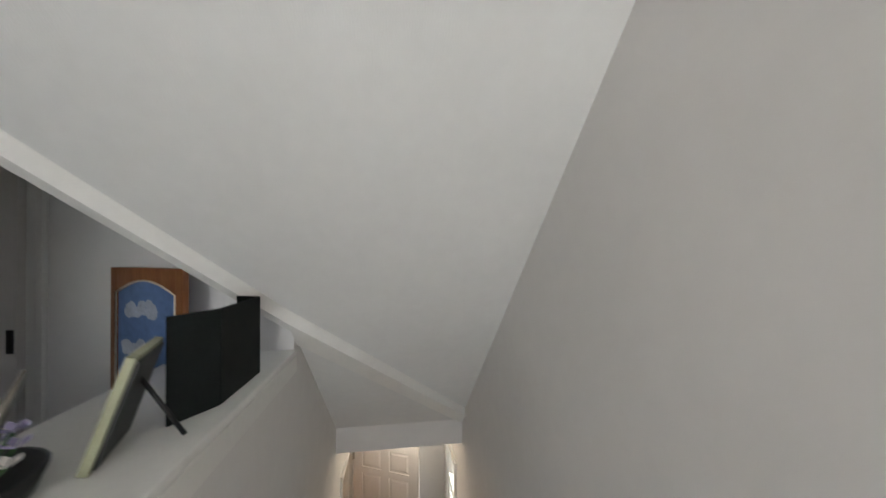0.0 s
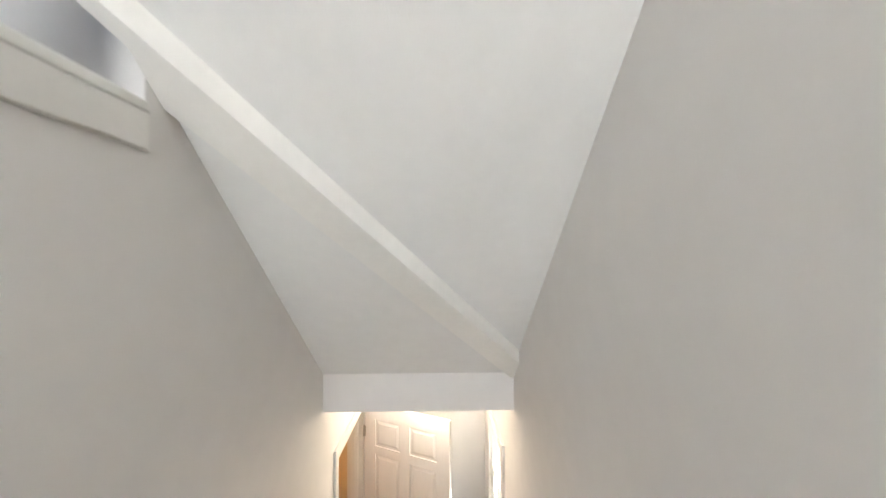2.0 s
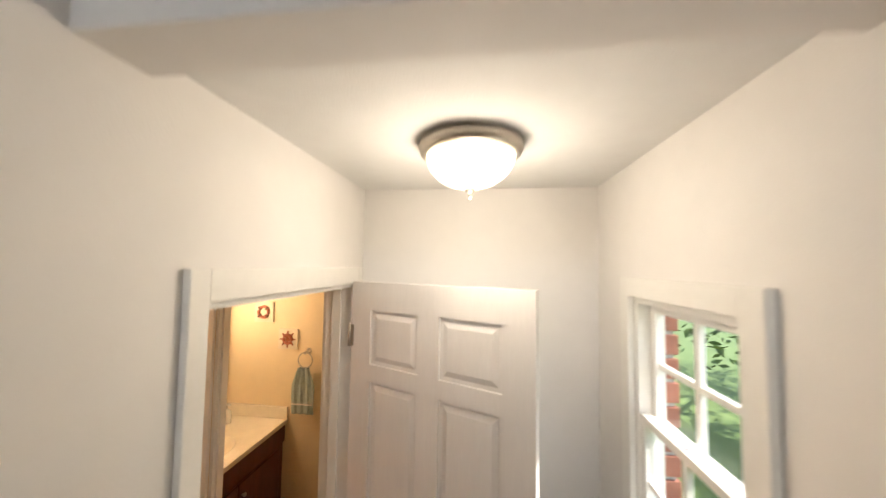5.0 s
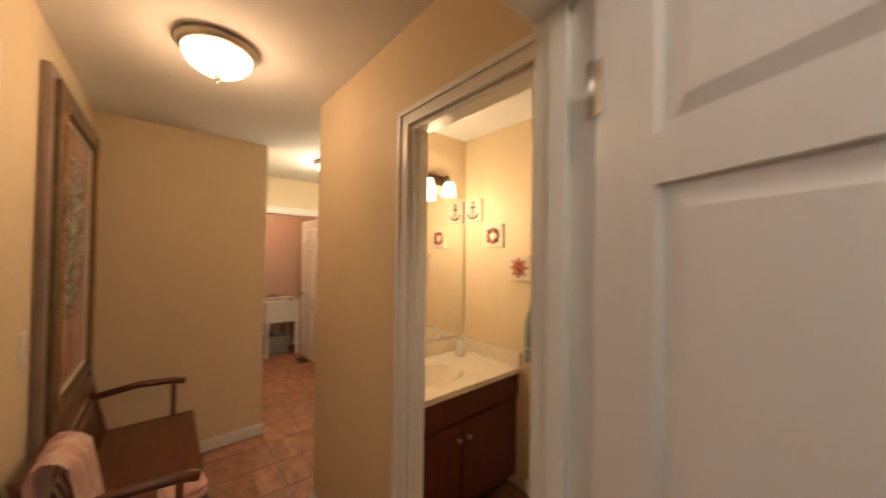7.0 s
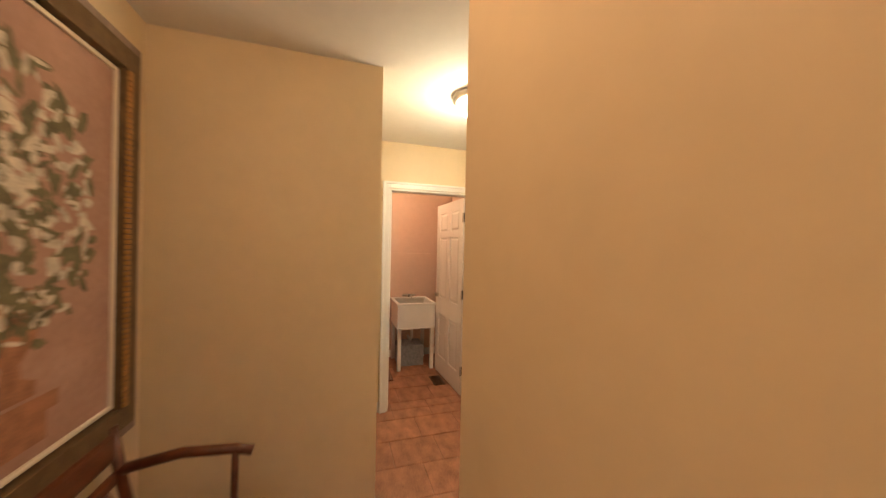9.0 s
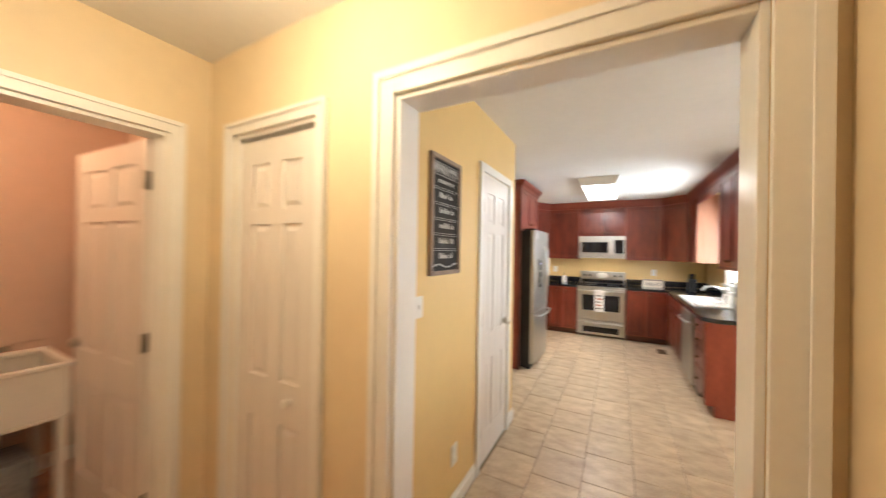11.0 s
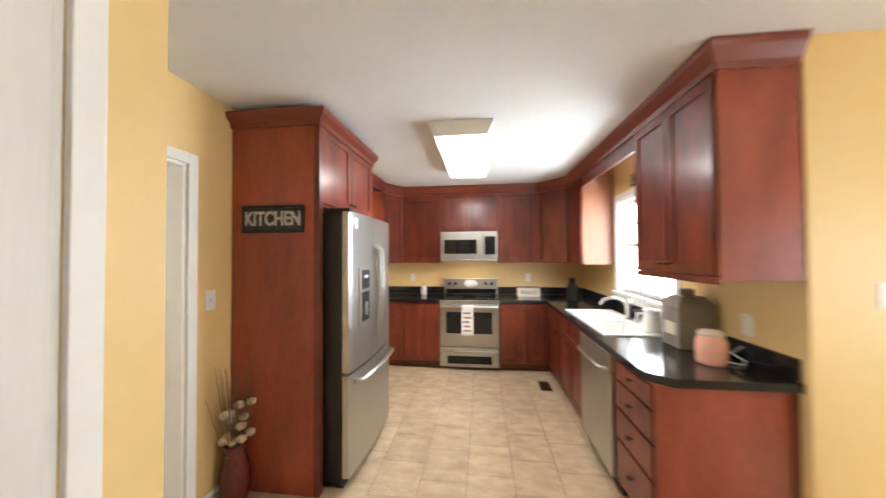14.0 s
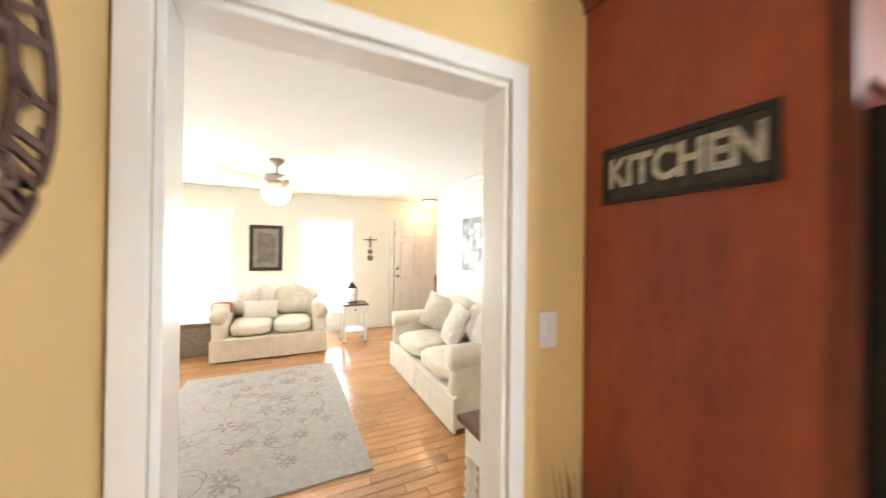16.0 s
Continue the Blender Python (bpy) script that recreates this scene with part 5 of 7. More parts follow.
cu.body, cu.size, cu.align_x, cu.align_y, cu.extrude, cu.offset = "BREAD", 0.07, "CENTER", "CENTER", 0.001, 0.001
lt = new("lettering", cu)
lt.data.materials.append(M_GREYTIN)
lt.parent, lt.matrix_basis = bd, pose(0, -0.0715, 0.056, 90, 0, 0)
ws = thing("window_sign", "small black framed green sign above the window", "sign", (2.197, 6.30, 2.17), -90)
part("frame", boxes((-0.24, -0.014, -0.055, 0.24, 0, 0.055)), M_BLACK, ws)
part("face", boxes((-0.225, -0.017, -0.042, 0.225, -0.0145, 0.042)), mat("sign_green", (0.35, 0.38, 0.22), 0.6, vary=0.1), ws)
for k in range(5):
    part("print_bar", boxes((-0.18 + 0.08 * k, -0.0185, -0.028, -0.135 + 0.08 * k, -0.0175, 0.028)), M_BLACK, ws)
vt = thing("floor_vent", "brown metal floor vent in the kitchen tiles", "floor vent", (1.48, 7.08, 0.001))
part("frame", boxes((-0.06, -0.125, 0.0, 0.06, -0.11, 0.006), (-0.06, 0.11, 0.0, 0.06, 0.125, 0.006), (-0.06, -0.11, 0.0, -0.045, 0.11, 0.006), (0.045, -0.11, 0.0, 0.06, 0.11, 0.006), (-0.045, -0.11, 0.0, 0.045, 0.11, 0.002)), M_BRONZE, vt)
for k in range(8):
    part("slat", boxes((-0.045, -0.10 + 0.026 * k, 0.002, 0.045, -0.09 + 0.026 * k, 0.0055)), M_BRONZE, vt)
vt2 = copy_thing(vt, pose(-1.54, 1.71, 0.001, 0, 0, 90))
vt2["label"] = "dark metal floor vent beside the laundry sink"

# chalkboard
cb = thing("chalkboard", "chalkboard menu sign in a weathered wood frame", "chalkboard", (0.061, 2.65, 1.667), 90)
w2, h2 = 0.165, 0.305
part("frame", boxes((-w2, -0.022, -h2, -w2 + 0.022, 0, h2), (w2 - 0.022, -0.022, -h2, w2, 0, h2), (-w2 + 0.022, -0.022, -h2, w2 - 0.022, 0, -h2 + 0.022), (-w2 + 0.022, -0.022, h2 - 0.022, w2 - 0.022, 0, h2), bevel=0.003), M_GREYWOOD, cb)
part("slate", boxes((-w2 + 0.02, -0.012, -h2 + 0.02, w2 - 0.02, -0.004, h2 - 0.02)), M_CHALK, cb)
rnd = random.Random(4)


def chalk(x0, z0, x1, z1, name="chalk_mark"):
    part(name, boxes((x0, -0.0132, z0, x1, -0.0124, z1)), M_CHALKMARK, cb)


# the heading: a chalked band with tall strokes
for i in range(10):
    x = -0.132 + 0.0268 * i
    chalk(x, 0.212, x + 0.006, 0.262)
    chalk(x + 0.009, 0.214 + 0.03 * rnd.random(), x + 0.018, 0.26)
chalk(-0.135, 0.266, 0.135, 0.2685, "chalk_line")
chalk(-0.135, 0.2035, 0.135, 0.206, "chalk_line")
for i in range(7):
    chalk(-0.085 + 0.025 * i, 0.166, -0.068 + 0.025 * i, 0.184)
# five entries between broken double rules
for k in range(5):
    z = 0.142 - 0.078 * k
    for a, b in ((-0.138, -0.085), (-0.078, 0.088), (0.095, 0.138)):
        chalk(a, z, b, z + 0.0022, "chalk_line")
        chalk(a, z - 0.010, b, z - 0.008, "chalk_line")
    x = -0.078 + 0.012 * rnd.random()
    for w in (0.085 + 0.03 * rnd.random(), 0.038):
        n = int(w / 0.011)
        for i in range(n):
            tall = rnd.random() < 0.35
            chalk(x + i * 0.011, z - 0.050, x + i * 0.011 + 0.0085, z - (0.022 if tall else 0.032))
        x += w + 0.014
for i in range(12):
    x = -0.135 + 0.0225 * i
    z = -0.262 + 0.008 * math.sin(i * 0.7)
    chalk(x, z, x + 0.0225, z + 0.007, "chalk_line")

# ---- hall and bathroom ----
bp = thing("floral_painting", "large floral still-life painting in a gilded frame", "painting", (0.818, -0.168, 1.50), 180)
pw, ph = 0.522, 0.765
for nm, r0, r1, d, m in (("outer_frame", 0.0, 0.045, 0.03, M_GREYWOOD), ("frame", 0.045, 0.125, 0.05, M_GREYGOLD), ("inner_fillet", 0.135, 0.15, 0.03, M_PLAQUE)):
    part(nm, boxes((-pw + r0, -d, -ph + r0, -pw + r1, -0.002, ph - r0), (pw - r1, -d, -ph + r0, pw - r0, -0.002, ph - r0), (-pw + r1, -d, -ph + r0, pw - r1, -0.002, -ph + r1), (-pw + r1, -d, ph - r1, pw - r1, -0.002, ph - r0), bevel=0.004), m, bp)
bm = bmesh.new()
for side in (-1, 1):
    for k in range(64):
        z = -ph + 0.14 + k * (2 * ph - 0.28) / 63
        box(bm, side * (pw - 0.115) - 0.010, -0.060, z - 0.009, side * (pw - 0.115) + 0.010, -0.046, z + 0.007, bevel=0.003)
part("rope_bead", bm, M_BRIGHTGOLD, bp, "gilded rope beading")
part("canvas", boxes((-pw + 0.14, -0.02, -ph + 0.14, pw - 0.14, -0.004, ph - 0.14)), M_CANVAS, bp)
rnd = random.Random(11)


def blob(bm, x, z, rx, rz_, ang, y):
    n = 7
    vs = []
    for i in range(n):
        a = 2 * math.pi * i / n
        k = 0.75 + 0.5 * rnd.random()
        px, pz = rx * k * math.cos(a), rz_ * k * math.sin(a)
        vs.append(bm.verts.new((x + px * math.cos(ang) - pz * math.sin(ang), y, z + px * math.sin(ang) + pz * math.cos(ang))))
    bm.faces.new(vs)


def bouquet(n, size, spread):
    bm = bmesh.new()
    for k in range(n):
        a, r = rnd.random() * 2 * math.pi, rnd.random() ** 0.6
        blob(bm, spread[0] * r * math.cos(a), 0.10 + spread[1] * r * math.sin(a), size * (0.5 + rnd.random()), size * (0.25 + 0.5 * rnd.random()), rnd.random() * 3.1, -0.0208 - 0.0022 * rnd.random())
    for k in range(n // 5):
        blob(bm, -0.12 + 0.24 * rnd.random(), -0.25 + 0.1 * rnd.random(), size * 0.6, size * 0.3, rnd.random() * 3, -0.0208 - 0.0022 * rnd.random())
    return bm


part("painted_leaves", bouquet(260, 0.028, (0.30, 0.42)), M_LEAFPAINT, bp)
part("painted_flowers", bouquet(210, 0.024, (0.27, 0.40)), M_PETAL, bp)
prof = [(0.0, -0.44), (0.07, -0.44), (0.075, -0.40), (0.03, -0.38), (0.025, -0.34), (0.075, -0.28), (0.085, -0.22), (0.05, -0.16), (0.06, -0.14)]
part("painted_urn", prism([(x, z) for x, z in prof] + [(-x, z) for x, z in prof[::-1] if x > 0], -0.0212, -0.0203), M_URNPAINT, bp)
part("painted_plinth", boxes((-0.17, -0.0212, -0.50, 0.15, -0.0203, -0.45), (-0.13, -0.0212, -0.58, 0.11, -0.0203, -0.50)), M_URNPAINT, bp)

bn = thing("wooden_bench", "dark-stained wooden spindle-back bench in the hall", "bench", (1.07, -0.09, 0), 180)
L2 = 0.62
bm = bmesh.new()
box(bm, -L2, -0.47, 0.415, L2, -0.02, 0.445, bevel=0.012)
part("seat", bm, M_DARKWOOD, bn)
part("top_rail", boxes((-L2, 0.015, 0.70, L2, 0.045, 0.80), bevel=0.012), M_DARKWOOD, bn)
part("middle_rail", boxes((-L2, 0.005, 0.615, L2, 0.03, 0.655), bevel=0.008), M_DARKWOOD, bn)
for i in range(15):
    x = -L2 + 0.085 + i * (2 * L2 - 0.17) / 14
    part("spindle", tube([(x, -0.04, 0.44), (x, -0.02, 0.53), (x, 0.015, 0.63)], 0.010, 8), M_DARKWOOD, bn)
for s in (-1, 1):
    part("back_post", tube([(s * (L2 - 0.02), -0.04, 0.43), (s * (L2 - 0.02), 0.0, 0.62), (s * (L2 - 0.02), 0.035, 0.82)], 0.019, 10), M_DARKWOOD, bn)
    part("arm", tube([(s * (L2 - 0.02), 0.01, 0.66), (s * (L2 - 0.01), -0.18, 0.685), (s * (L2 - 0.01), -0.36, 0.672), (s * (L2 - 0.01), -0.42, 0.655)], 0.020, 10), M_DARKWOOD, bn)
    part("arm_post", tube([(s * (L2 - 0.03), -0.36, 0.43), (s * (L2 - 0.015), -0.36, 0.67)], 0.013, 10), M_DARKWOOD, bn)
    for y in (-0.08, -0.40):
        part("leg", tube([(s * (L2 - 0.10), y, 0.42), (s * (L2 - 0.04), y + (-0.03 if y < -0.2 else 0.04), 0.002)], 0.021, 10, taper=0.7), M_DARKWOOD, bn)
th = thing("throw_blanket", "white and pink throw draped over the bench end", "blanket", (1.57, -0.06, 0.46))
bm = bmesh.new()
bmesh.ops.create_grid(bm, x_segments=18, y_segments=34, size=1.0)
for v in bm.verts:
    u, w = v.co.x, v.co.y
    s = (w + 1) / 2 * 0.95
    if s < 0.33:
        y, z = -0.035, 0.05 + s
    elif s < 0.41:
        a = (s - 0.33) / 0.08 * math.pi
        y, z = -0.035 * math.cos(a) + 0.0, 0.372 + 0.03 * math.sin(a)
        y += 0.01
    elif s < 0.72:
        y, z = 0.06 + 0.05 * (s - 0.41) / 0.31, 0.372 - (s - 0.41) * 1.12
    else:
        y, z = 0.12 + (s - 0.72), 0.015
    wig = 0.014 * math.sin(9 * u + 4 * s)
    v.co = Vector((u * 0.125 + 0.01 * math.sin(7 * s), y + wig, z + 0.3 * abs(wig)))
part("cloth", bm, M_PINKCLOTH, th, smooth=True)
md = part("fringe", boxes((-0.12, 0.34, 0.012, 0.12, 0.36, 0.022), bevel=0.003), M_WHITECLOTH, th)

fc = thing("folded_cloth", "pink and white folded knit cloth on the bench seat", "cloth", (1.42, 0.29, 0.447), 8)
part("lower_fold", cushion(0.20, 0.16, 0.035, 0.2, 8, pose(0, 0, 0.018), seed=3), M_PINKCLOTH, fc)
part("upper_fold", cushion(0.18, 0.15, 0.03, 0.2, 8, pose(0.005, 0.004, 0.048), seed=6), M_PINKCLOTH, fc)

vn = thing("bathroom_vanity", "dark red-brown bathroom vanity cabinet", "vanity", (1.955, 0.975, 0), 90)
part("body", boxes((0.0, 0.01, 0.09, 1.035, 0.53, 0.668)), M_VANITY, vn)
part("toe_kick", boxes((0.0, 0.07, 0.002, 1.035, 0.53, 0.088)), M_BLACK, vn)
part("face_rail", boxes((0.0, -0.006, 0.62, 1.035, 0.012, 0.766)), M_VANITY, vn)
for a, b, k in ((0.07, 0.505, 0.475), (0.515, 0.955, 0.545)):
    d = part("door", boxes((a, -0.018, 0.12, b, 0.0, 0.60), bevel=0.006), M_VANITY, vn)
    part("knob", lathe([(0.006, 0), (0.006, 0.01), (0.014, 0.018), (0.011, 0.026), (0, 0.028)], 14, pose(k, -0.018, 0.52, 90, 0, 0)), M_NICKEL, d, "nickel knob")
vt_ = thing("vanity_counter", "cream cultured marble vanity counter with an oval basin", "countertop", (1.42, 0.972, 0.767))
bm = bmesh.new()
n = 40
cx, cy, ra, rb = 0.30, 0.50, 0.16, 0.21
outer, inner, low = [], [], []
for i in range(n):
    a = 2 * math.pi * i / n
    c, s = math.cos(a), math.sin(a)
    k = min((0.56 - cx) / c if c > 1e-6 else 9, (0.005 - cx) / c if c < -1e-6 else 9, (1.042 - cy) / s if s > 1e-6 else 9, (0.005 - cy) / s if s < -1e-6 else 9)
    outer.append(bm.verts.new((cx + c * k, cy + s * k, 0.033)))
    inner.append(bm.verts.new((cx + ra * c, cy + rb * s, 0.033)))
    low.append(bm.verts.new((cx + ra * 0.6 * c, cy + rb * 0.6 * s, -0.09)))
for i in range(n):
    j = (i + 1) % n
    bm.faces.new((outer[i], outer[j], inner[j], inner[i]))
    bm.faces.new((inner[i], inner[j], low[j], low[i]))
bm.faces.new(low)
box(bm, 0.545, 0.005, 0.0, 0.562, 1.042, 0.032)
part("slab", bm, M_MARBLE, vt_)
part("backsplash", boxes((0.004, 0.004, 0.034, 0.024, 1.04, 0.13), (0.024, 1.022, 0.034, 0.56, 1.043, 0.13), bevel=0.004), M_MARBLE, vt_)
bt = thing("bathroom_tap", "white and chrome bathroom tap", "tap", (1.50, 1.47, 0.802))
part("base", boxes((-0.025, -0.08, 0, 0.025, 0.08, 0.018), bevel=0.008), M_STEEL, bt)
part("spout", tube([(0, 0, 0.015), (0.01, 0, 0.07), (0.06, 0, 0.09), (0.11, 0, 0.07)], 0.012, 10), M_STEEL, bt)
for s in (-1, 1):
    part("handle", lathe([(0.018, 0.018), (0.014, 0.03), (0.02, 0.045), (0.014, 0.06), (0, 0.062)], 14, pose(0, s * 0.06, 0, 0, 0, 0)), M_STEEL, bt)
ds = thing("soap_pump", "white bathroom soap pump and cup", "soap pump", (1.55, 1.86, 0.802))
part("cup", lathe([(0.03, 0), (0.032, 0.01), (0.030, 0.09), (0.012, 0.11), (0, 0.112)], 20), M_PORCELAIN, ds)
part("pump", tube([(0, 0, 0.11), (0, 0, 0.15), (0.05, -0.03, 0.155)], 0.008, 8), M_PORCELAIN, ds)
mi = thing("bathroom_mirror", "large frameless mirror above the vanity", "mirror", (1.424, 1.49, 0.0))
part("glass", boxes((0.0, -0.50, 0.91, 0.006, 0.515, 1.98)), M_MIRROR, mi)
sc = thing("vanity_light", "bronze vanity light with glowing glass shades", "wall lamp", (1.424, 1.5, 2.08))
part("back_bar", boxes((0.0, -0.30, -0.035, 0.03, 0.30, 0.035), bevel=0.008), M_BRONZE, sc)
for y in (-0.22, 0.05, 0.24):
    part("arm", tube([(0.02, y, 0.0), (0.10, y, 0.02), (0.12, y, -0.02)], 0.008, 8), M_BRONZE, sc)
    s_ = part("shade", lathe([(0.03, -0.03), (0.042, -0.06), (0.05, -0.13), (0.046, -0.13), (0.038, -0.06), (0.0, -0.035)], 20, pose(0.12, y, 0, 0, 0, 0)), G_SHADE, sc, "glowing white glass shade")
    s_.visible_shadow = False


def plaque(label, x, z, kind):
    th = thing("wall_plaque", label, "wall plaque", (x, 2.019, z), 0, group="nautical plaques")
    part("board", boxes((-0.085, -0.018, -0.085, 0.085, 0, 0.085), bevel=0.003), M_PLAQUE, th)
    y0, y1 = -0.024, -0.0185
    if kind == "anchor":
        bm = boxes((-0.007, y0, -0.05, 0.007, y1, 0.045), (-0.03, y0, 0.02, 0.03, y1, 0.03))
        tube([(0.055 * math.cos(a), -0.021, -0.01 + 0.05 * math.sin(a)) for a in [radians(v) for v in range(190, 351, 16)]], 0.007, 6, bm)
        tube([(0.012 * math.cos(a), -0.021, 0.057 + 0.012 * math.sin(a)) for a in [radians(v) for v in range(0, 361, 30)]], 0.004, 6, bm)
        part("anchor", bm, M_BROWN, th)
    else:
        r = 0.045 if kind == "ring" else 0.036
        bm = tube([(r * math.cos(a), -0.022, r * math.sin(a)) for a in [radians(v) for v in range(0, 361, 15)]], 0.013 if kind == "ring" else 0.011, 8)
        if kind == "wheel":
            for k in range(4):
                a = radians(45 * k)
                tube([(-0.068 * math.cos(a), -0.022, -0.068 * math.sin(a)), (0.068 * math.cos(a), -0.022, 0.068 * math.sin(a))], 0.006, 6, bm)
            lathe([(0.016, 0), (0.016, 0.008), (0, 0.01)], 14, pose(0, -0.02, 0, 90, 0, 0), bm)
        part("life_ring" if kind == "ring" else "ship_wheel", bm, M_CORAL, th)
        if kind == "ring":
            for k in range(4):
                a = radians(45 + 90 * k)
                part("band", boxes((-0.006, -0.0375, -0.015, 0.006, -0.019, 0.015)), M_BROWN, th).matrix_basis = pose(r * math.cos(a), 0, r * math.sin(a), 0, -45 - 90 * k + 90, 0)
    return th


plaque("white plaque with a brown anchor", 1.53, 1.875, "anchor")
plaque("white plaque with a coral life ring", 1.735, 1.675, "ring")
plaque("white plaque with a coral ship wheel", 1.962, 1.455, "wheel")
tr = thing("towel_ring", "bronze towel ring on the bathroom wall", "towel ring", (2.145, 2.018, 1.36))
part("post", lathe([(0.025, 0), (0.022, 0.008), (0.01, 0.02), (0.01, 0.05), (0.014, 0.06), (0, 0.062)], 16, pose(0, 0, 0, 90, 0, 0)), M_NICKEL, tr)
part("ring", tube([(0.062 * math.sin(a), -0.055, -0.06 + 0.062 * math.cos(a)) for a in [radians(v) for v in range(0, 361, 15)]], 0.005, 8), M_NICKEL, tr)
ht = thing("hand_towel", "pale blue-grey hand towel hanging from the ring", "towel", (2.14, 1.962, 1.245))
bm = bmesh.new()
bmesh.ops.create_grid(bm, x_segments=26, y_segments=20, size=1.0)
for v in bm.verts:
    u, w = v.co.x, (v.co.y + 1) / 2
    width = 0.055 + 0.045 * min(1, (1 - w) * 2.5)
    fold = 0.012 * math.sin(u * 11) * (0.4 + 0.6 * w) + 0.004 * math.sin(u * 23 + 5 * w)
    v.co = Vector((u * width, -0.012 + fold, -0.36 + 0.36 * w))
bmesh.ops.solidify(bm, geom=bm.faces[:], thickness=0.012)
part("cloth", bm, M_TOWEL, ht, smooth=True)
part("border", boxes((-0.088, -0.028, -0.295, 0.088, -0.022, -0.285)), M_WHITECLOTH, ht)

# ---- laundry ----
ls = thing("laundry_sink", "white plastic laundry tub on legs", "utility sink", (-2.16, 1.545, 0))
part("tub", boxes((-0.27, -0.27, 0.55, 0.27, -0.25, 0.85), (-0.27, 0.25, 0.55, 0.27, 0.27, 0.85), (-0.27, -0.25, 0.55, -0.25, 0.25, 0.85), (0.25, -0.25, 0.55, 0.27, 0.25, 0.85), (-0.27, -0.27, 0.53, 0.27, 0.27, 0.55), bevel=0.004), M_WHITEPLASTIC, ls)
part("rim", boxes((-0.285, -0.285, 0.835, 0.285, -0.24, 0.86), (-0.285, 0.24, 0.835, 0.285, 0.285, 0.86), (-0.285, -0.24, 0.835, -0.20, 0.24, 0.86), (0.24, -0.24, 0.835, 0.285, 0.24, 0.86), bevel=0.006), M_WHITEPLASTIC, ls)
for sx in (-1, 1):
    for sy in (-1, 1):
        part("leg", boxes((sx * 0.235 - 0.025, sy * 0.235 - 0.025, 0.002, sx * 0.235 + 0.025, sy * 0.235 + 0.025, 0.53), bevel=0.005), M_WHITEPLASTIC, ls)
part("tap", tube([(-0.24, 0, 0.86), (-0.22, 0, 0.90), (-0.10, 0.0, 0.91), (-0.04, 0, 0.885)], 0.013, 8), M_NICKEL, ls)
part("tap_bar", tube([(-0.235, -0.10, 0.89), (-0.235, 0.10, 0.89)], 0.016, 8), M_NICKEL, ls)
part("drain_pipe", tube([(0, 0, 0.53), (0, 0, 0.35), (-0.08, 0, 0.27), (-0.24, 0, 0.30)], 0.022, 8), M_WHITEPLASTIC, ls)
ls.scale = (1, 0.86, 0.945)
sb = thing("splash_board", "pale splash panel on the laundry wall", "wall panel", (-2.448, 1.52, 0.86))
part("panel", boxes((0, -0.33, 0, 0.006, 0.33, 0.55), bevel=0.002), M_PINK, sb)
bk = thing("storage_bin", "grey wire bin under the laundry tub", "bin", (-2.2, 1.52, 0.001))
part("body", boxes((-0.15, -0.16, 0, 0.15, 0.16, 0.26), bevel=0.01), M_STONE, bk)
mt = thing("door_mat", "dark patterned mat in the laundry room", "mat", (-1.95, 1.12, 0.001))
part("mat", boxes((-0.45, -0.14, 0, 0.3, 0.12, 0.012), bevel=0.004), M_DARKWOOD, mt)
part("border", boxes((-0.43, 0.09, 0.0125, 0.28, 0.105, 0.014), (0.265, -0.12, 0.0125, 0.28, 0.09, 0.014)), M_GREYWOOD, mt)

# ---- upstairs ledge ----
fo = thing("black_folding_board", "black folding display board standing on the ledge", "display board", (0, 0, 0))
for (ax, ay), (bx, by) in (((2.911, -2.015), (2.985, -1.90)), ((2.985, -1.898), (2.992, -1.63)), ((2.988, -1.628), (2.90, -1.60))):
    d = Vector((bx - ax, by - ay, 0))
    m = pose(ax, ay, 3.582, 0, 0, math.degrees(math.atan2(d.y, d.x)))
    part("leaf", box(bmesh.new(), 0, -0.004, 0, d.length, 0.004, 0.295, bevel=0.001, m=m), M_MATTBLACK, fo)
pf = thing("picture_frame", "pale green photo frame leaning on its strut", "picture frame", (2.845, -2.115, 3.582), -71)
m = pose(0, 0, 0, -18, 0, 0)
part("frame", boxes((-0.10, -0.012, 0, -0.075, 0.008, 0.25), (0.075, -0.012, 0, 0.10, 0.008, 0.25), (-0.075, -0.012, 0, 0.075, 0.008, 0.025), (-0.075, -0.012, 0.225, 0.075, 0.008, 0.25), bevel=0.003), mat("pale_green_paint", (0.34, 0.34, 0.22), 0.5), pf).matrix_basis = m
part("backing", boxes((-0.09, 0.009, 0.01, 0.09, 0.014, 0.24)), M_BLACK, pf).matrix_basis = m
part("strut", tube([(0, 0.06, 0.17), (0, 0.15, 0.004)], 0.006, 8), M_BLACK, pf)
ps = thing("painted_panel", "tall wooden panel painted with blue sky and clouds", "painted panel", (2.4675, -1.4265, UP), -27)
W = 0.235
part("frame", boxes((-W, -0.015, 0.0, -W + 0.04, 0.012, 1.28), (W - 0.04, -0.015, 0.0, W, 0.012, 1.28), (-W + 0.04, -0.015, 0.0, W - 0.04, 0.012, 0.06), bevel=0.003), M_ORANGEWOOD, ps)
arch = [(-W + 0.04, 1.28), (-W + 0.04, 1.17)] + [(-W + 0.04 + (2 * W - 0.08) * k / 12, 1.17 + 0.055 * math.sin(math.pi * k / 12)) for k in range(1, 12)] + [(W - 0.04, 1.17), (W - 0.04, 1.28)]
part("arched_top", prism(arch, -0.015, 0.012), M_ORANGEWOOD, ps)
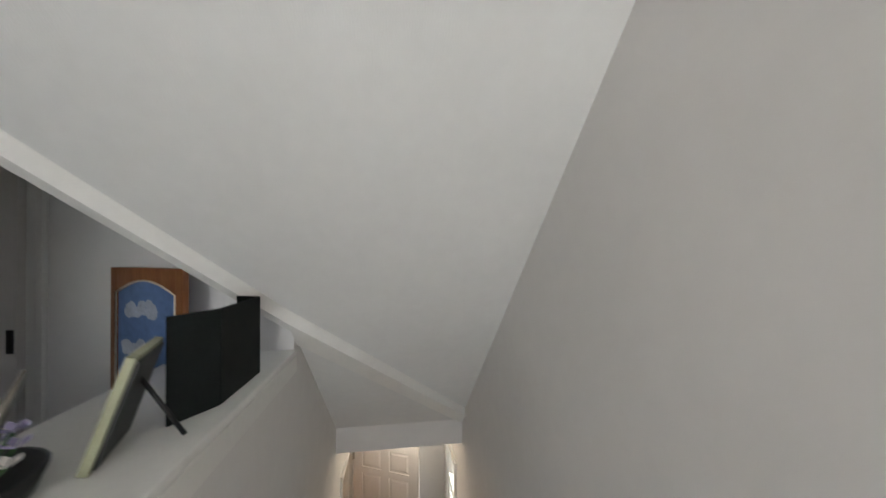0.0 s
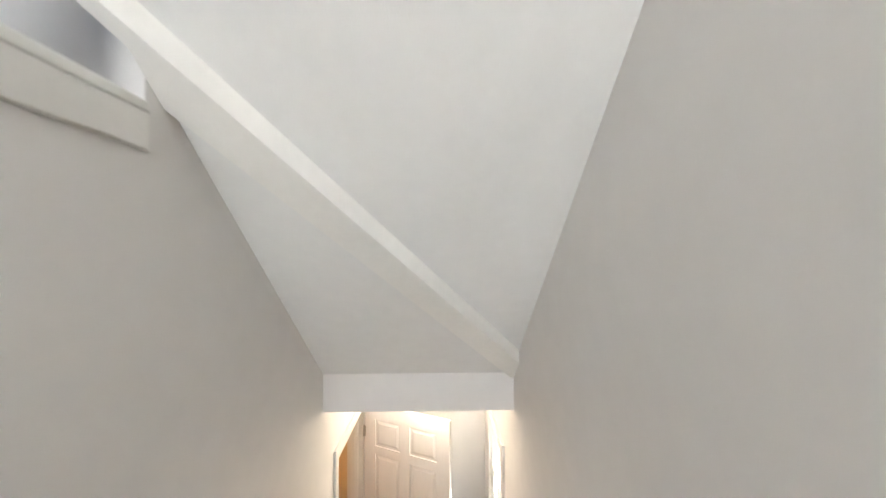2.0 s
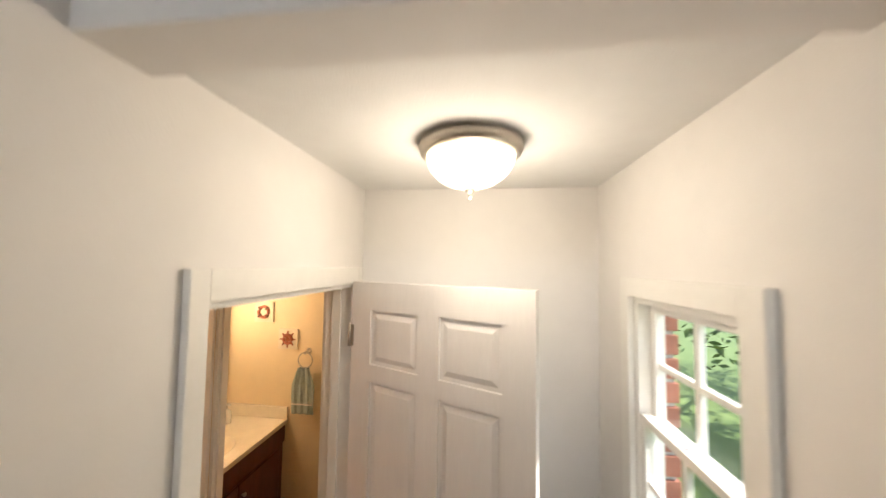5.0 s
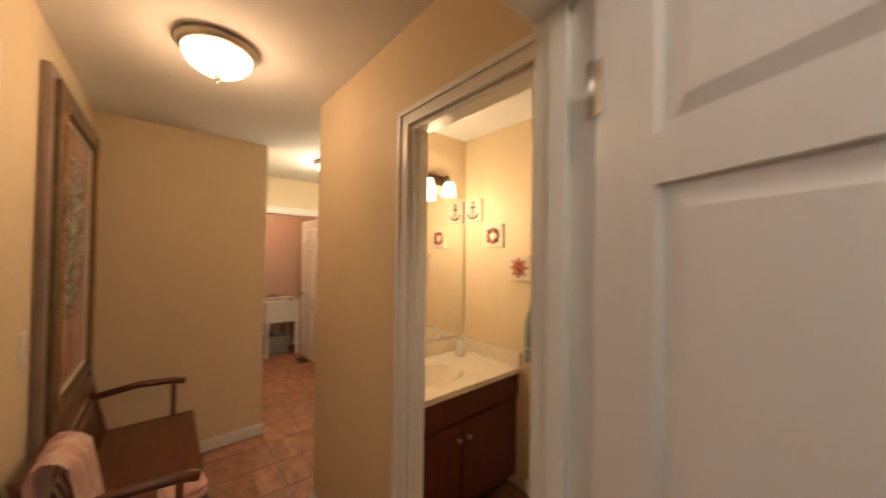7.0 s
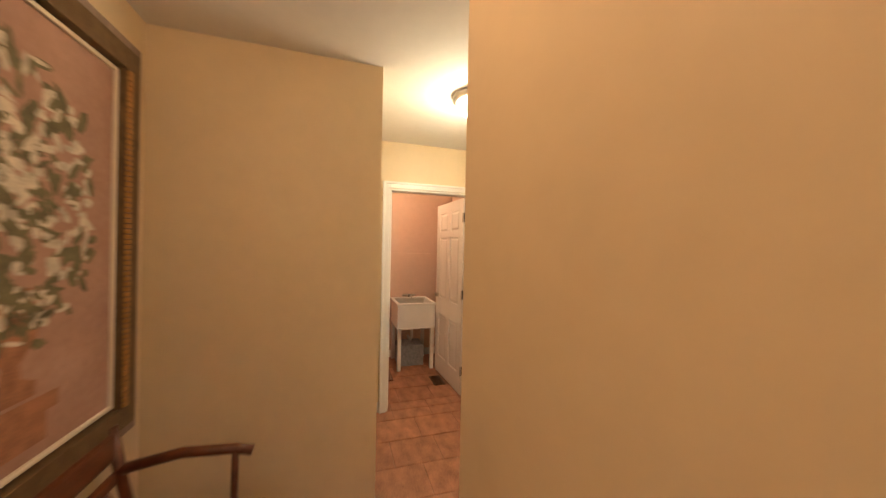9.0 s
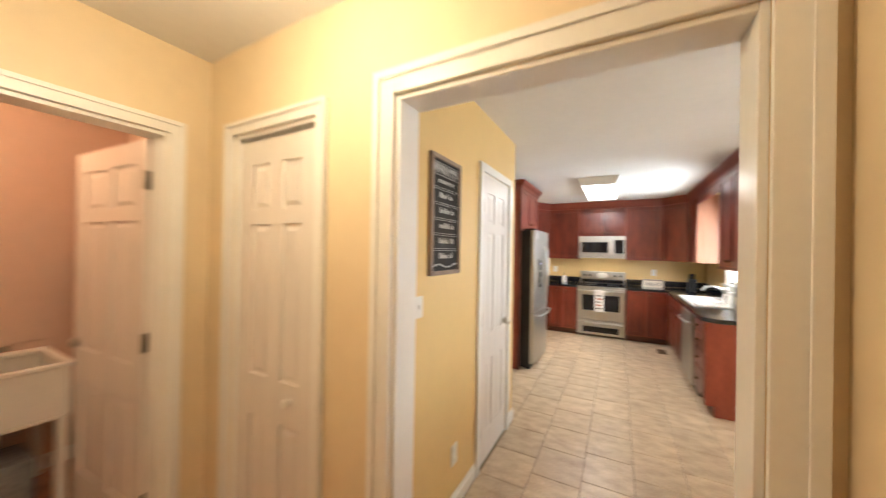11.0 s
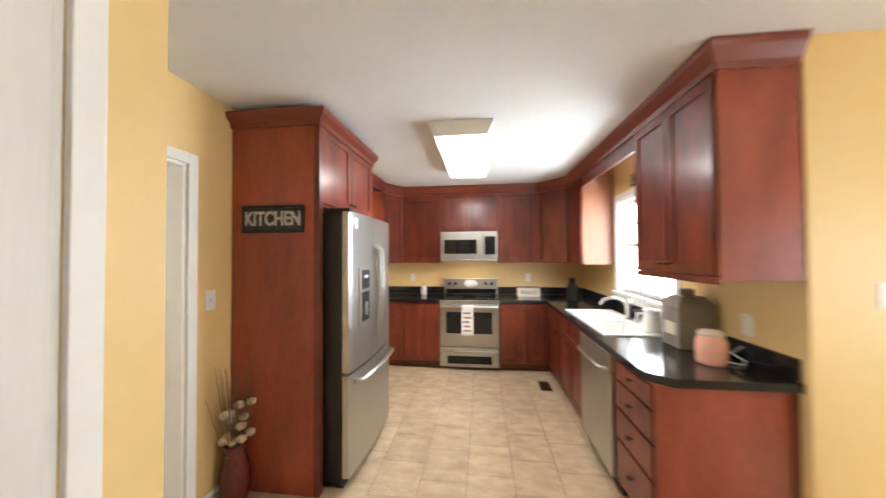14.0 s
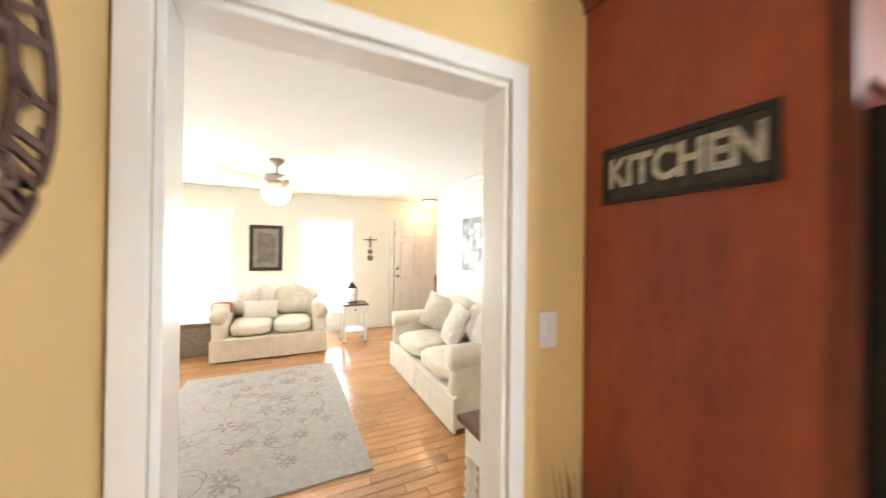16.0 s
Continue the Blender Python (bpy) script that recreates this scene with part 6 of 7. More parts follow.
line = [(-W + 0.042, -0.0165, 0.62), (-W + 0.042, -0.0165, 1.172)] + [(-W + 0.042 + (2 * W - 0.084) * k / 12, -0.0165, 1.172 + 0.055 * math.sin(math.pi * k / 12)) for k in range(1, 12)] + [(W - 0.042, -0.0165, 1.172), (W - 0.042, -0.0165, 0.62)]
part("white_edge", tube(line, 0.004, 6), M_PLAQUE, ps)
part("sky", boxes((-W + 0.035, -0.006, 0.62, W - 0.035, 0.004, 1.235)), M_BLUEPAINT, ps, "painted blue sky")
part("sea", boxes((-W + 0.035, -0.006, 0.05, W - 0.035, 0.004, 0.618)), M_SEA, ps, "painted dark sea")
rnd = random.Random(7)
for cx, cz, n in ((-0.04, 1.10, 26), (-0.07, 0.93, 18), (0.10, 0.85, 10)):
    bm = bmesh.new()
    for k in range(n):
        blob(bm, cx + (rnd.random() - 0.5) * 0.17, cz + (rnd.random() - 0.5) * 0.05, 0.028, 0.02, 0, -0.0068 - 0.001 * rnd.random())
    part("cloud", bm, M_CLOUD, ps)
fl = thing("flower_arrangement", "silk flowers in a dark low basket on the ledge", "flowers", (2.74, -2.31, 3.582))
part("basket", lathe([(0.05, 0), (0.11, 0.01), (0.13, 0.06), (0.12, 0.062), (0, 0.03)], 22), M_BLACK, fl)
rnd = random.Random(3)
for k in range(12):
    a, r = rnd.random() * 6.28, 0.03 + rnd.random() * 0.08
    x, y, z = r * math.cos(a), r * math.sin(a), 0.07 + rnd.random() * 0.06
    part("stem", tube([(x * 0.4, y * 0.4, 0.03), (x, y, z)], 0.003, 5), M_GREEN, fl)
    bm = bmesh.new()
    for j in range(5):
        q = 2 * math.pi * j / 5
        vs = [bm.verts.new((x + s * 0.018 * math.cos(q + o), y + s * 0.018 * math.sin(q + o), z + dz)) for s, o, dz in ((0.1, 0, 0), (1, -0.5, 0.01), (1.3, 0, 0.016), (1, 0.5, 0.01))]
        bm.faces.new(vs)
    part("flower", bm, mat("silk_petal", (0.45, 0.40, 0.60), 0.8, vary=0.2) if k == 0 else bpy.data.materials["silk_petal"] if k % 2 else M_WHITECLOTH, fl)
gt = thing("grey_feather", "slender grey ornament standing on the ledge", "ornament", (2.615, -2.13, 3.582))
part("blade", tube([(0, 0, 0), (0.01, 0.02, 0.09), (0.035, 0.05, 0.19)], 0.017, 8, taper=0.25), M_GREYTIN, gt)

# ---- kitchen west wall: star, vase ----
sr = thing("metal_star", "rusty metal barn star inside a lettered ring", "wall star", (-0.35, 3.978, 1.66), 180)
R = 0.27
bm = bmesh.new()
ctr = bm.verts.new((0, -0.055, 0))
pts = []
for k in range(10):
    a = math.pi / 2 + math.pi * k / 5
    r = R * 0.98 if k % 2 == 0 else R * 0.34
    pts.append(bm.verts.new((r * math.cos(a), -0.008, r * math.sin(a))))
for k in range(10):
    bm.faces.new((ctr, pts[k], pts[(k + 1) % 10]))
part("star", bm, M_RUST, sr)
for r0, r1, nm in ((R - 0.008, R, "outer_ring"), (R - 0.075, R - 0.067, "inner_ring")):
    bm = tube([(r0 * math.cos(a), -0.016, r0 * math.sin(a)) for a in [radians(v) for v in range(0, 361, 6)]], 0.007, 8)
    part(nm, bm, M_RUST, sr)
for k in range(44):
    a = 360 * k / 44
    if k % 11 in (0, 5) or a > 302 or a < 12:
        continue
    m = Matrix.Rotation(radians(-a), 4, "Y")
    part("ring_bar", box(bmesh.new(), R - 0.068, -0.02, -0.010, R - 0.010, -0.013, 0.004, m=m), M_RUST, sr)
for ch_, a in zip("FAMILY", (-54, -43, -31, -21, -13, -2)):
    cu = bpy.data.curves.new("letter", "FONT")
    cu.body, cu.size, cu.align_x, cu.align_y, cu.extrude, cu.offset = ch_, 0.07, "CENTER", "CENTER", 0.003, 0.002
    lt = new("letter", cu)
    lt.data.materials.append(M_RUST)
    lt.parent = sr
    lt.matrix_basis = pose((R - 0.038) * math.cos(radians(a)), -0.016, (R - 0.038) * math.sin(radians(a)), 90, 0, 0) @ pose(0, 0, 0, 0, 0, a + 90)
dv = thing("floor_vase", "red-brown floor vase with dried twigs and flowers", "vase", (-0.70, 5.12, 0.002))
part("vase", lathe([(0.055, 0), (0.07, 0.02), (0.085, 0.12), (0.075, 0.22), (0.05, 0.30), (0.06, 0.345), (0.055, 0.343), (0.045, 0.30), (0, 0.28)], 26), M_REDVASE, dv)
rnd = random.Random(9)
for k in range(38):
    a, r = rnd.random() * 6.28, 0.04 + rnd.random() * 0.16
    h = 0.62 + rnd.random() * 0.30
    x, y = 0.02 + r * math.cos(a) * 0.6, -0.02 + r * math.sin(a)
    y = min(y, 0.075)
    x = max(x, -0.075)
    part("twig", tube([(x * 0.2, y * 0.2, 0.26), (x * 0.6, y * 0.6, 0.5 * h + 0.1), (x, y, h)], 0.0035, 5, taper=0.3), M_TWIG, dv)
for k in range(16):
    a, r = rnd.random() * 6.28, 0.02 + rnd.random() * 0.07
    x, y, z = 0.02 + r * math.cos(a), -0.02 + r * math.sin(a), 0.36 + rnd.random() * 0.22
    part("dry_flower", cushion(0.045, 0.045, 0.035, 0.2, 4, pose(x, y, z), seed=k), M_DRYFLOWER, dv)

# ---- dining ----
TZ = 0.90
tb = thing("dining_table", "honey oak counter-height dining table", "table", (2.565, 3.01, 0))
part("tabletop", boxes((-0.785, -0.71, TZ - 0.03, 0.785, 0.71, TZ), bevel=0.006), M_TABLE, tb)
part("apron", boxes((-0.72, -0.64, TZ - 0.12, 0.72, 0.64, TZ - 0.031)), M_CREAMWOOD, tb)
for sx in (-1, 1):
    for sy in (-1, 1):
        part("leg", lathe([(0.035, 0.002), (0.04, 0.05), (0.03, 0.12), (0.045, 0.45), (0.035, 0.62), (0.045, 0.75), (0.045, TZ - 0.031)], 16, pose(sx * 0.66, sy * 0.58, 0, 0, 0, 0)), M_CREAMWOOD, tb)
ch = thing("dining_chair", "cream painted slat-back counter chair", "chair", group="dining chairs")
part("seat", boxes((-0.235, -0.21, 0.60, 0.235, 0.21, 0.63), bevel=0.012), M_TABLE, ch, "oak seat")
part("seat_frame", boxes((-0.21, -0.19, 0.54, 0.21, 0.19, 0.599)), M_CREAMWOOD, ch)
for sx in (-1, 1):
    part("front_leg", tube([(sx * 0.195, -0.18, 0.60), (sx * 0.195, -0.18, 0.002)], 0.022, 10, taper=0.7), M_CREAMWOOD, ch)
    part("back_post", boxes((sx * 0.215 - 0.022, 0.165, 0.002, sx * 0.215 + 0.022, 0.205, 0.62), bevel=0.005), M_CREAMWOOD, ch)
    part("back_stile", tube([(sx * 0.215, 0.185, 0.60), (sx * 0.22, 0.205, 0.80), (sx * 0.225, 0.24, 0.985)], 0.024, 8), M_CREAMWOOD, ch)
    for z in (0.16, 0.36):
        part("stretcher", boxes((sx * 0.205 - 0.01, -0.17, z, sx * 0.205 + 0.01, 0.17, z + 0.025)), M_CREAMWOOD, ch)
crest = [(-0.215, 0.895), (0.215, 0.895), (0.225, 0.965)] + [(0.225 - 0.45 * k / 14, 0.965 + 0.028 * math.sin(math.pi * k / 14) ** 0.6 + 0.006 * math.cos(4 * math.pi * k / 14)) for k in range(1, 14)] + [(-0.225, 0.965)]
part("crest_rail", prism(crest, -0.011, 0.011, m=pose(0, 0.229, 0)), M_CREAMWOOD, ch)
part("lower_rail", boxes((-0.20, 0.185, 0.695, 0.20, 0.205, 0.73), bevel=0.004), M_CREAMWOOD, ch)
for k in range(5):
    x = -0.13 + 0.065 * k
    part("slat", tube([(x, 0.195, 0.725), (x, 0.20, 0.77), (x, 0.212, 0.83), (x, 0.226, 0.90)], 0.011 if k % 2 else 0.014, 8), M_CREAMWOOD, ch)
ch.matrix_basis = pose(1.885, 3.42, 0, 0, 0, 90)
copy_thing(ch, pose(1.885, 2.69, 0, 0, 0, 90))
c3 = copy_thing(ch, pose(2.48, 3.62, 0, 0, 0, 0))
c3["label"] = "cream painted slat-back chair beyond the table"
tc = thing("table_runner", "tan linen table cover with a ruffled hem", "tablecloth", (2.565, 2.76, TZ + 0.001))
bm = bmesh.new()
bmesh.ops.create_grid(bm, x_segments=70, y_segments=60, size=1.0)
for v in bm.verts:
    u, w = v.co.x, v.co.y
    s = (u + 1) * 0.90 - 0.27
    if s < 0:
        x, z = -0.793 - 0.012 * abs(math.sin(w * 9)) + s * 0.12, s
        if s < -0.15:
            x += 0.025 * math.sin(w * 55) * (-0.15 - s) / 0.11
    else:
        x, z = -0.785 + s, 0.004
    v.co = Vector((min(x, 0.77), w * 0.45 + 0.01 * math.sin(3 * u), z))
bmesh.ops.solidify(bm, geom=bm.faces[:], thickness=0.003)
part("cloth", bm, M_LINEN, tc, smooth=True)
sd = thing("corner_stand", "small white corner stand behind the dining table", "stand", (3.66, 4.60, 0))
part("top", boxes((-0.26, -0.22, 0.675, 0.26, 0.22, 0.70), bevel=0.004), M_CREAMWOOD, sd)
for sx in (-1, 1):
    for sy in (-1, 1):
        part("leg", boxes((sx * 0.23 - 0.02, sy * 0.19 - 0.02, 0.002, sx * 0.23 + 0.02, sy * 0.19 + 0.02, 0.675)), M_CREAMWOOD, sd)
ro = thing("rooster_figure", "grey stoneware rooster figure", "figurine", (3.62, 4.66, 0.702))
bm = cushion(0.19, 0.11, 0.13, 0.2, 8, pose(0, 0, 0.11))
lathe([(0.05, 0), (0.055, 0.01), (0.02, 0.05), (0, 0.06)], 14, None, bm)
tube([(0.05, 0, 0.12), (0.09, 0, 0.19), (0.095, 0, 0.235)], 0.032, 10, bm, taper=0.6)
cushion(0.05, 0.04, 0.045, 0.2, 5, pose(0.10, 0, 0.25), bm)
for k in range(5):
    tube([(-0.06, 0, 0.12 + 0.01 * k), (-0.12, 0.008 * (k - 2), 0.19 + 0.012 * k), (-0.165 + 0.01 * k, 0.012 * (k - 2), 0.15 + 0.022 * k)], 0.017, 7, bm, taper=0.5)
tube([(0.08, 0, 0.27), (0.10, 0, 0.285), (0.12, 0, 0.268)], 0.009, 6, bm)
part("body", bm, M_STONE, ro)
hp = thing("potted_plant", "green spider plant in a small pot", "potted plant", (3.78, 4.50, 0.702))
part("pot", lathe([(0.05, 0), (0.07, 0.10), (0.075, 0.11), (0.065, 0.11), (0, 0.09)], 18), M_STONE, hp)
rnd = random.Random(5)
bm = bmesh.new()
for k in range(46):
    a = rnd.random() * 6.28
    l, up = 0.16 + 0.14 * rnd.random(), 0.08 + 0.14 * rnd.random()
    side = Vector((-math.sin(a), math.cos(a), 0)) * 0.008
    prev = None
    for i in range(6):
        u = i / 5
        x = l * u * math.cos(a)
        p = Vector((min(x, 0.14), l * u * math.sin(a), 0.10 + up * math.sin(u * 2.4)))
        q = (bm.verts.new(p + side * (1 - u * 0.9)), bm.verts.new(p - side * (1 - u * 0.9)))
        if prev:
            bm.faces.new((prev[0], prev[1], q[1], q[0]))
        prev = q
part("foliage", bm, M_GREEN, hp)
va = thing("window_valance", "floral valance on a dark rod at the dining window", "valance", (3.945, 3.60, 2.08))
part("rod", tube([(-0.06, -0.87, 0), (-0.06, 0.87, 0)], 0.013, 10), M_BROWN, va)
for s in (-1, 1):
    part("finial", lathe([(0.012, 0), (0.026, 0.012), (0.03, 0.03), (0.018, 0.05), (0, 0.065)], 14, pose(-0.06, s * 0.87, 0, -90 * s, 0, 0)), M_BROWN, va)
    part("bracket", boxes((-0.06, s * 0.82 - 0.008, -0.008, -0.002, s * 0.82 + 0.008, 0.008)), M_BROWN, va)
bm = bmesh.new()
bmesh.ops.create_grid(bm, x_segments=120, y_segments=8, size=1.0)
for v in bm.verts:
    u, w = v.co.x, v.co.y
    v.co = Vector((-0.06 + 0.022 * math.sin(u * 46) * (0.6 + 0.4 * w), u * 0.80, -0.19 + 0.22 * w))
bmesh.ops.solidify(bm, geom=bm.faces[:], thickness=0.004)
part("cloth", bm, M_VALANCE, va, smooth=True)
part("hem", boxes((-0.075, -0.80, -0.425, -0.045, 0.80, -0.405)), M_CORAL, va)


# ---- living room ----
def sofa(label, width, at, rz):
    """A skirted two-seat sofa facing local -y, its front at y = 0."""
    th = thing("sofa", label, "sofa", at, rz, group="living room sofas")
    w = width / 2
    part("base", boxes((-w + 0.02, 0.02, 0.03, w - 0.02, 0.88, 0.30), bevel=0.02), M_SOFA, th)
    bm = bmesh.new()
    for k in range(2):
        x0 = -w + 0.006 if k == 0 else 0.004
        box(bm, x0, 0.0, 0.012, x0 + w - 0.012, 0.03, 0.29, bevel=0.008)
    part("skirt", bm, M_SOFA, th)
    for s in (-1, 1):
        part("arm", cushion(0.20, 0.86, 0.62, 0.0, 10, pose(s * (w - 0.10), 0.45, 0.33), seed=s), M_SOFA, th)
        part("arm_roll", tube([(s * (w - 0.10), 0.02, 0.585), (s * (w - 0.10), 0.80, 0.60)], 0.105, 16), M_SOFA, th)
    sw = width - 0.40
    for s in (-1, 1):
        part("seat_cushion", cushion(sw / 2 - 0.01, 0.66, 0.17, 0.25, 10, pose(s * sw / 4, 0.34, 0.39), seed=2 + s), M_SOFA, th)
        part("back_cushion", cushion(sw / 2 - 0.01, 0.22, 0.46, 0.0, 10, pose(s * sw / 4, 0.70, 0.68, -10, 0, 0), seed=5 + s), M_SOFA, th)
    part("back_frame", boxes((-w + 0.06, 0.76, 0.25, w - 0.06, 0.92, 0.80), bevel=0.04), M_SOFA, th)
    return th


sofa("ivory skirted loveseat below the living room picture", 1.42, (-4.93, 4.09, 0), 90)
sofa("ivory skirted sofa along the pale wall", 1.80, (-3.18, 5.475, 0), 0)


def pillow(label, at, rot, size=0.45, thick=0.17, material=None, seed=0, sx=1.0):
    th = thing("throw_pillow", label, "pillow", group="throw pillows")
    th.matrix_basis = pose(*at, *rot)
    bm = bmesh.new()
    bmesh.ops.create_grid(bm, x_segments=14, y_segments=14, size=1.0)
    top = bm.verts[:]
    for v in top:
        u, w = v.co.x, v.co.y
        k = (1 - u * u) * (1 - w * w)
        pinch = 1 - 0.10 * (1 - abs(w)) * abs(u) ** 3
        v.co = Vector((u * size / 2 * sx * (1 - 0.08 * (1 - w * w)), w * size / 2 * (1 - 0.08 * (1 - u * u)), thick / 2 * k ** 0.45 * (1 + 0.15 * noise.noise(Vector((u * 3 + seed, w * 3, 0))))))
    dup = bmesh.ops.duplicate(bm, geom=bm.faces[:] + bm.verts[:] + bm.edges[:])
    for v in dup["geom"]:
        if isinstance(v, bmesh.types.BMVert):
            v.co.z = -v.co.z - 0.001
    part("cover", bm, material or M_PILLOW, th, smooth=True)
    return th


pillow("patterned ivory pillow on the loveseat", (-5.52, 3.72, 0.70), (75, 0, 60), seed=1)
pillow("patterned ivory pillow on the loveseat", (-5.50, 4.52, 0.70), (72, 20, 115), seed=2)
pillow("small white lumbar pillow on the loveseat", (-5.33, 3.93, 0.60), (70, 0, 88), 0.26, 0.12, M_WHITECLOTH, 3, 1.7)
pillow("patterned ivory pillow on the sofa", (-3.70, 5.98, 0.70), (72, 15, 30), seed=4)
pillow("patterned ivory pillow on the sofa", (-2.70, 6.0, 0.70), (72, -15, -25), seed=5)
pillow("soft ivory pillow on the sofa", (-3.05, 5.88, 0.68), (65, 5, -10), seed=6)
tv = thing("sofa_throw", "red and white throw on the loveseat arm", "blanket", (-5.35, 3.47, 0.60))
part("cloth", cushion(0.40, 0.26, 0.17, 0.1, 10, pose(0, 0, 0.06), seed=8), M_WHITECLOTH, tv)
part("stripe", cushion(0.12, 0.268, 0.176, 0.1, 8, pose(0.12, 0, 0.06), seed=8), M_CORAL, tv)

rg = thing("area_rug", "grey patterned area rug on the oak floor", "rug", (-3.29, 4.05, 0.001))
part("rug_body", boxes((-1.13, -0.76, 0, 1.13, 0.76, 0.012), bevel=0.004), M_RUG, rg)
rnd = random.Random(21)


def motif(bm, cx, cy, r, petals):
    for k in range(petals):
        a = 2 * math.pi * k / petals
        vs = []
        for i in range(8):
            q = 2 * math.pi * i / 8
            lx, ly = r * 0.55 + r * 0.40 * math.cos(q), r * 0.17 * math.sin(q)
            vs.append(bm.verts.new((cx + lx * math.cos(a) - ly * math.sin(a), cy + lx * math.sin(a) + ly * math.cos(a), 0.0128)))
        bm.faces.new(vs)


bm = bmesh.new()
for k in range(44):
    motif(bm, -0.98 + 1.96 * rnd.random(), -0.62 + 1.24 * rnd.random(), 0.05 + 0.05 * rnd.random(), rnd.choice((5, 6, 8)))
tagged(part("floral_motif", bm, M_RUGDARK, rg), kind="stuff")
bm = bmesh.new()
for k in range(16):
    p = Vector((-0.95 + 1.9 * rnd.random(), -0.6 + 1.2 * rnd.random(), 0.0125))
    ang = rnd.random() * 6.28
    line = [p.copy()]
    for i in range(9):
        ang += 0.45 * (1 if k % 2 else -1)
        p = p + Vector((math.cos(ang), math.sin(ang), 0)) * 0.06
        p.x, p.y = max(-1.05, min(1.05, p.x)), max(-0.7, min(0.7, p.y))
        line.append(p.copy())
    for a, b in zip(line, line[1:]):
        d = (b - a)
        if d.length > 1e-4:
            n_ = Vector((-d.y, d.x, 0)).normalized() * 0.006
            bm.faces.new([bm.verts.new(q) for q in (a - n_, b - n_, b + n_, a + n_)])
tagged(part("vine_motif", bm, M_RUGDARK, rg), kind="stuff")


def turned_table(label, at, sx, sy, h, drawer=True):
    th = thing("side_table", label, "side table", at, group="side tables")
    part("tabletop", boxes((-sx / 2, -sy / 2, h - 0.025, sx / 2, sy / 2, h), bevel=0.006), M_DARKWOOD, th, "dark wood top")
    part("apron", boxes((-sx / 2 + 0.03, -sy / 2 + 0.03, h - 0.16, sx / 2 - 0.03, sy / 2 - 0.03, h - 0.026)), M_TRIM, th)
    part("shelf", boxes((-sx / 2 + 0.04, -sy / 2 + 0.04, 0.15, sx / 2 - 0.04, sy / 2 - 0.04, 0.17)), M_TRIM, th)
    prof = [(0.022, 0.002), (0.026, 0.03), (0.018, 0.06), (0.028, 0.10), (0.028, 0.19), (0.018, 0.22)]
    z = 0.22
    while z < h - 0.20:
        prof += [(0.030, z + 0.02), (0.019, z + 0.045)]
        z += 0.05
    prof += [(0.028, h - 0.17), (0.028, h - 0.16)]
    for ix in (-1, 1):
        for iy in (-1, 1):
            part("leg", lathe(prof, 14, pose(ix * (sx / 2 - 0.05), iy * (sy / 2 - 0.05), 0)), M_TRIM, th, "white turned leg")
    part("knob", lathe([(0.006, 0), (0.014, 0.014), (0, 0.022)], 12, pose(sx / 2 - 0.03, 0, h - 0.09, 0, 90, 0)), M_DARKSTEEL, th)
    return th


turned_table("white side table with turned legs and dark top", (-5.45, 5.25, 0), 0.42, 0.42, 0.60)
turned_table("white console table with turned legs near the opening", (-1.13, 5.27, 0), 0.32, 0.60, 0.74)
ln = thing("lantern", "black metal lantern on the side table", "lantern", (-5.45, 5.22, 0.602))
part("base", boxes((-0.08, -0.08, 0, 0.08, 0.08, 0.02), bevel=0.004), M_BLACK, ln)
for ix in (-1, 1):
    for iy in (-1, 1):
        part("post", boxes((ix * 0.07 - 0.006, iy * 0.07 - 0.006, 0.02, ix * 0.07 + 0.006, iy * 0.07 + 0.006, 0.24)), M_BLACK, ln)
part("roof", lathe([(0.11, 0.24), (0.105, 0.25), (0.05, 0.30), (0.03, 0.33), (0, 0.335)], 4, pose(0, 0, 0, 0, 0, 45)), M_BLACK, ln)
part("candle", lathe([(0.03, 0.02), (0.03, 0.13), (0, 0.13)], 16), M_PORCELAIN, ln)
bs = thing("wicker_chest", "grey wicker chest below the window", "chest", (-5.62, 2.98, 0.002))
part("body", boxes((-0.27, -0.36, 0, 0.27, 0.36, 0.40), bevel=0.02), M_BASKET, bs)
part("lid", boxes((-0.28, -0.37, 0.402, 0.28, 0.37, 0.45), bevel=0.015), M_BASKET, bs)
lp = thing("framed_print", "dark framed print between the windows", "picture", (-6.098, 3.94, 1.48), 90)
part("frame", boxes((-0.24, -0.03, -0.375, -0.185, 0, 0.375), (0.185, -0.03, -0.375, 0.24, 0, 0.375), (-0.185, -0.03, -0.375, 0.185, 0, -0.32), (-0.185, -0.03, 0.32, 0.185, 0, 0.375), bevel=0.006), M_BLACK, lp)
part("mat_board", boxes((-0.19, -0.012, -0.325, 0.19, -0.004, 0.325)), M_GREYTIN, lp)
part("print", boxes((-0.125, -0.015, -0.24, 0.125, -0.0125, 0.24)), M_PHOTO, lp)
cp = thing("canvas_print", "black and white floral canvas on the pale wall", "picture", (-3.45, 6.478, 1.56))
part("canvas", boxes((-0.50, -0.035, -0.35, 0.50, 0, 0.35), bevel=0.003), M_BW, cp)
rnd = random.Random(31)
bm = bmesh.new()
for k in range(26):
    blob(bm, -0.38 + 0.76 * rnd.random(), -0.26 + 0.5 * rnd.random(), 0.07, 0.045, rnd.random() * 3, -0.0362 - 0.002 * rnd.random())
part("printed_flower", bm, mat("print_white", (0.62, 0.63, 0.60), 0.5, vary=0.2, scale=30), cp)
wc = thing("wall_cross", "small dark metal wall cross ornament", "ornament", (-6.096, 5.66, 1.62), 90)
part("cross", boxes((-0.012, -0.012, -0.10, 0.012, 0, 0.10), (-0.13, -0.012, 0.03, 0.13, 0, 0.05), bevel=0.003), M_BROWN, wc)
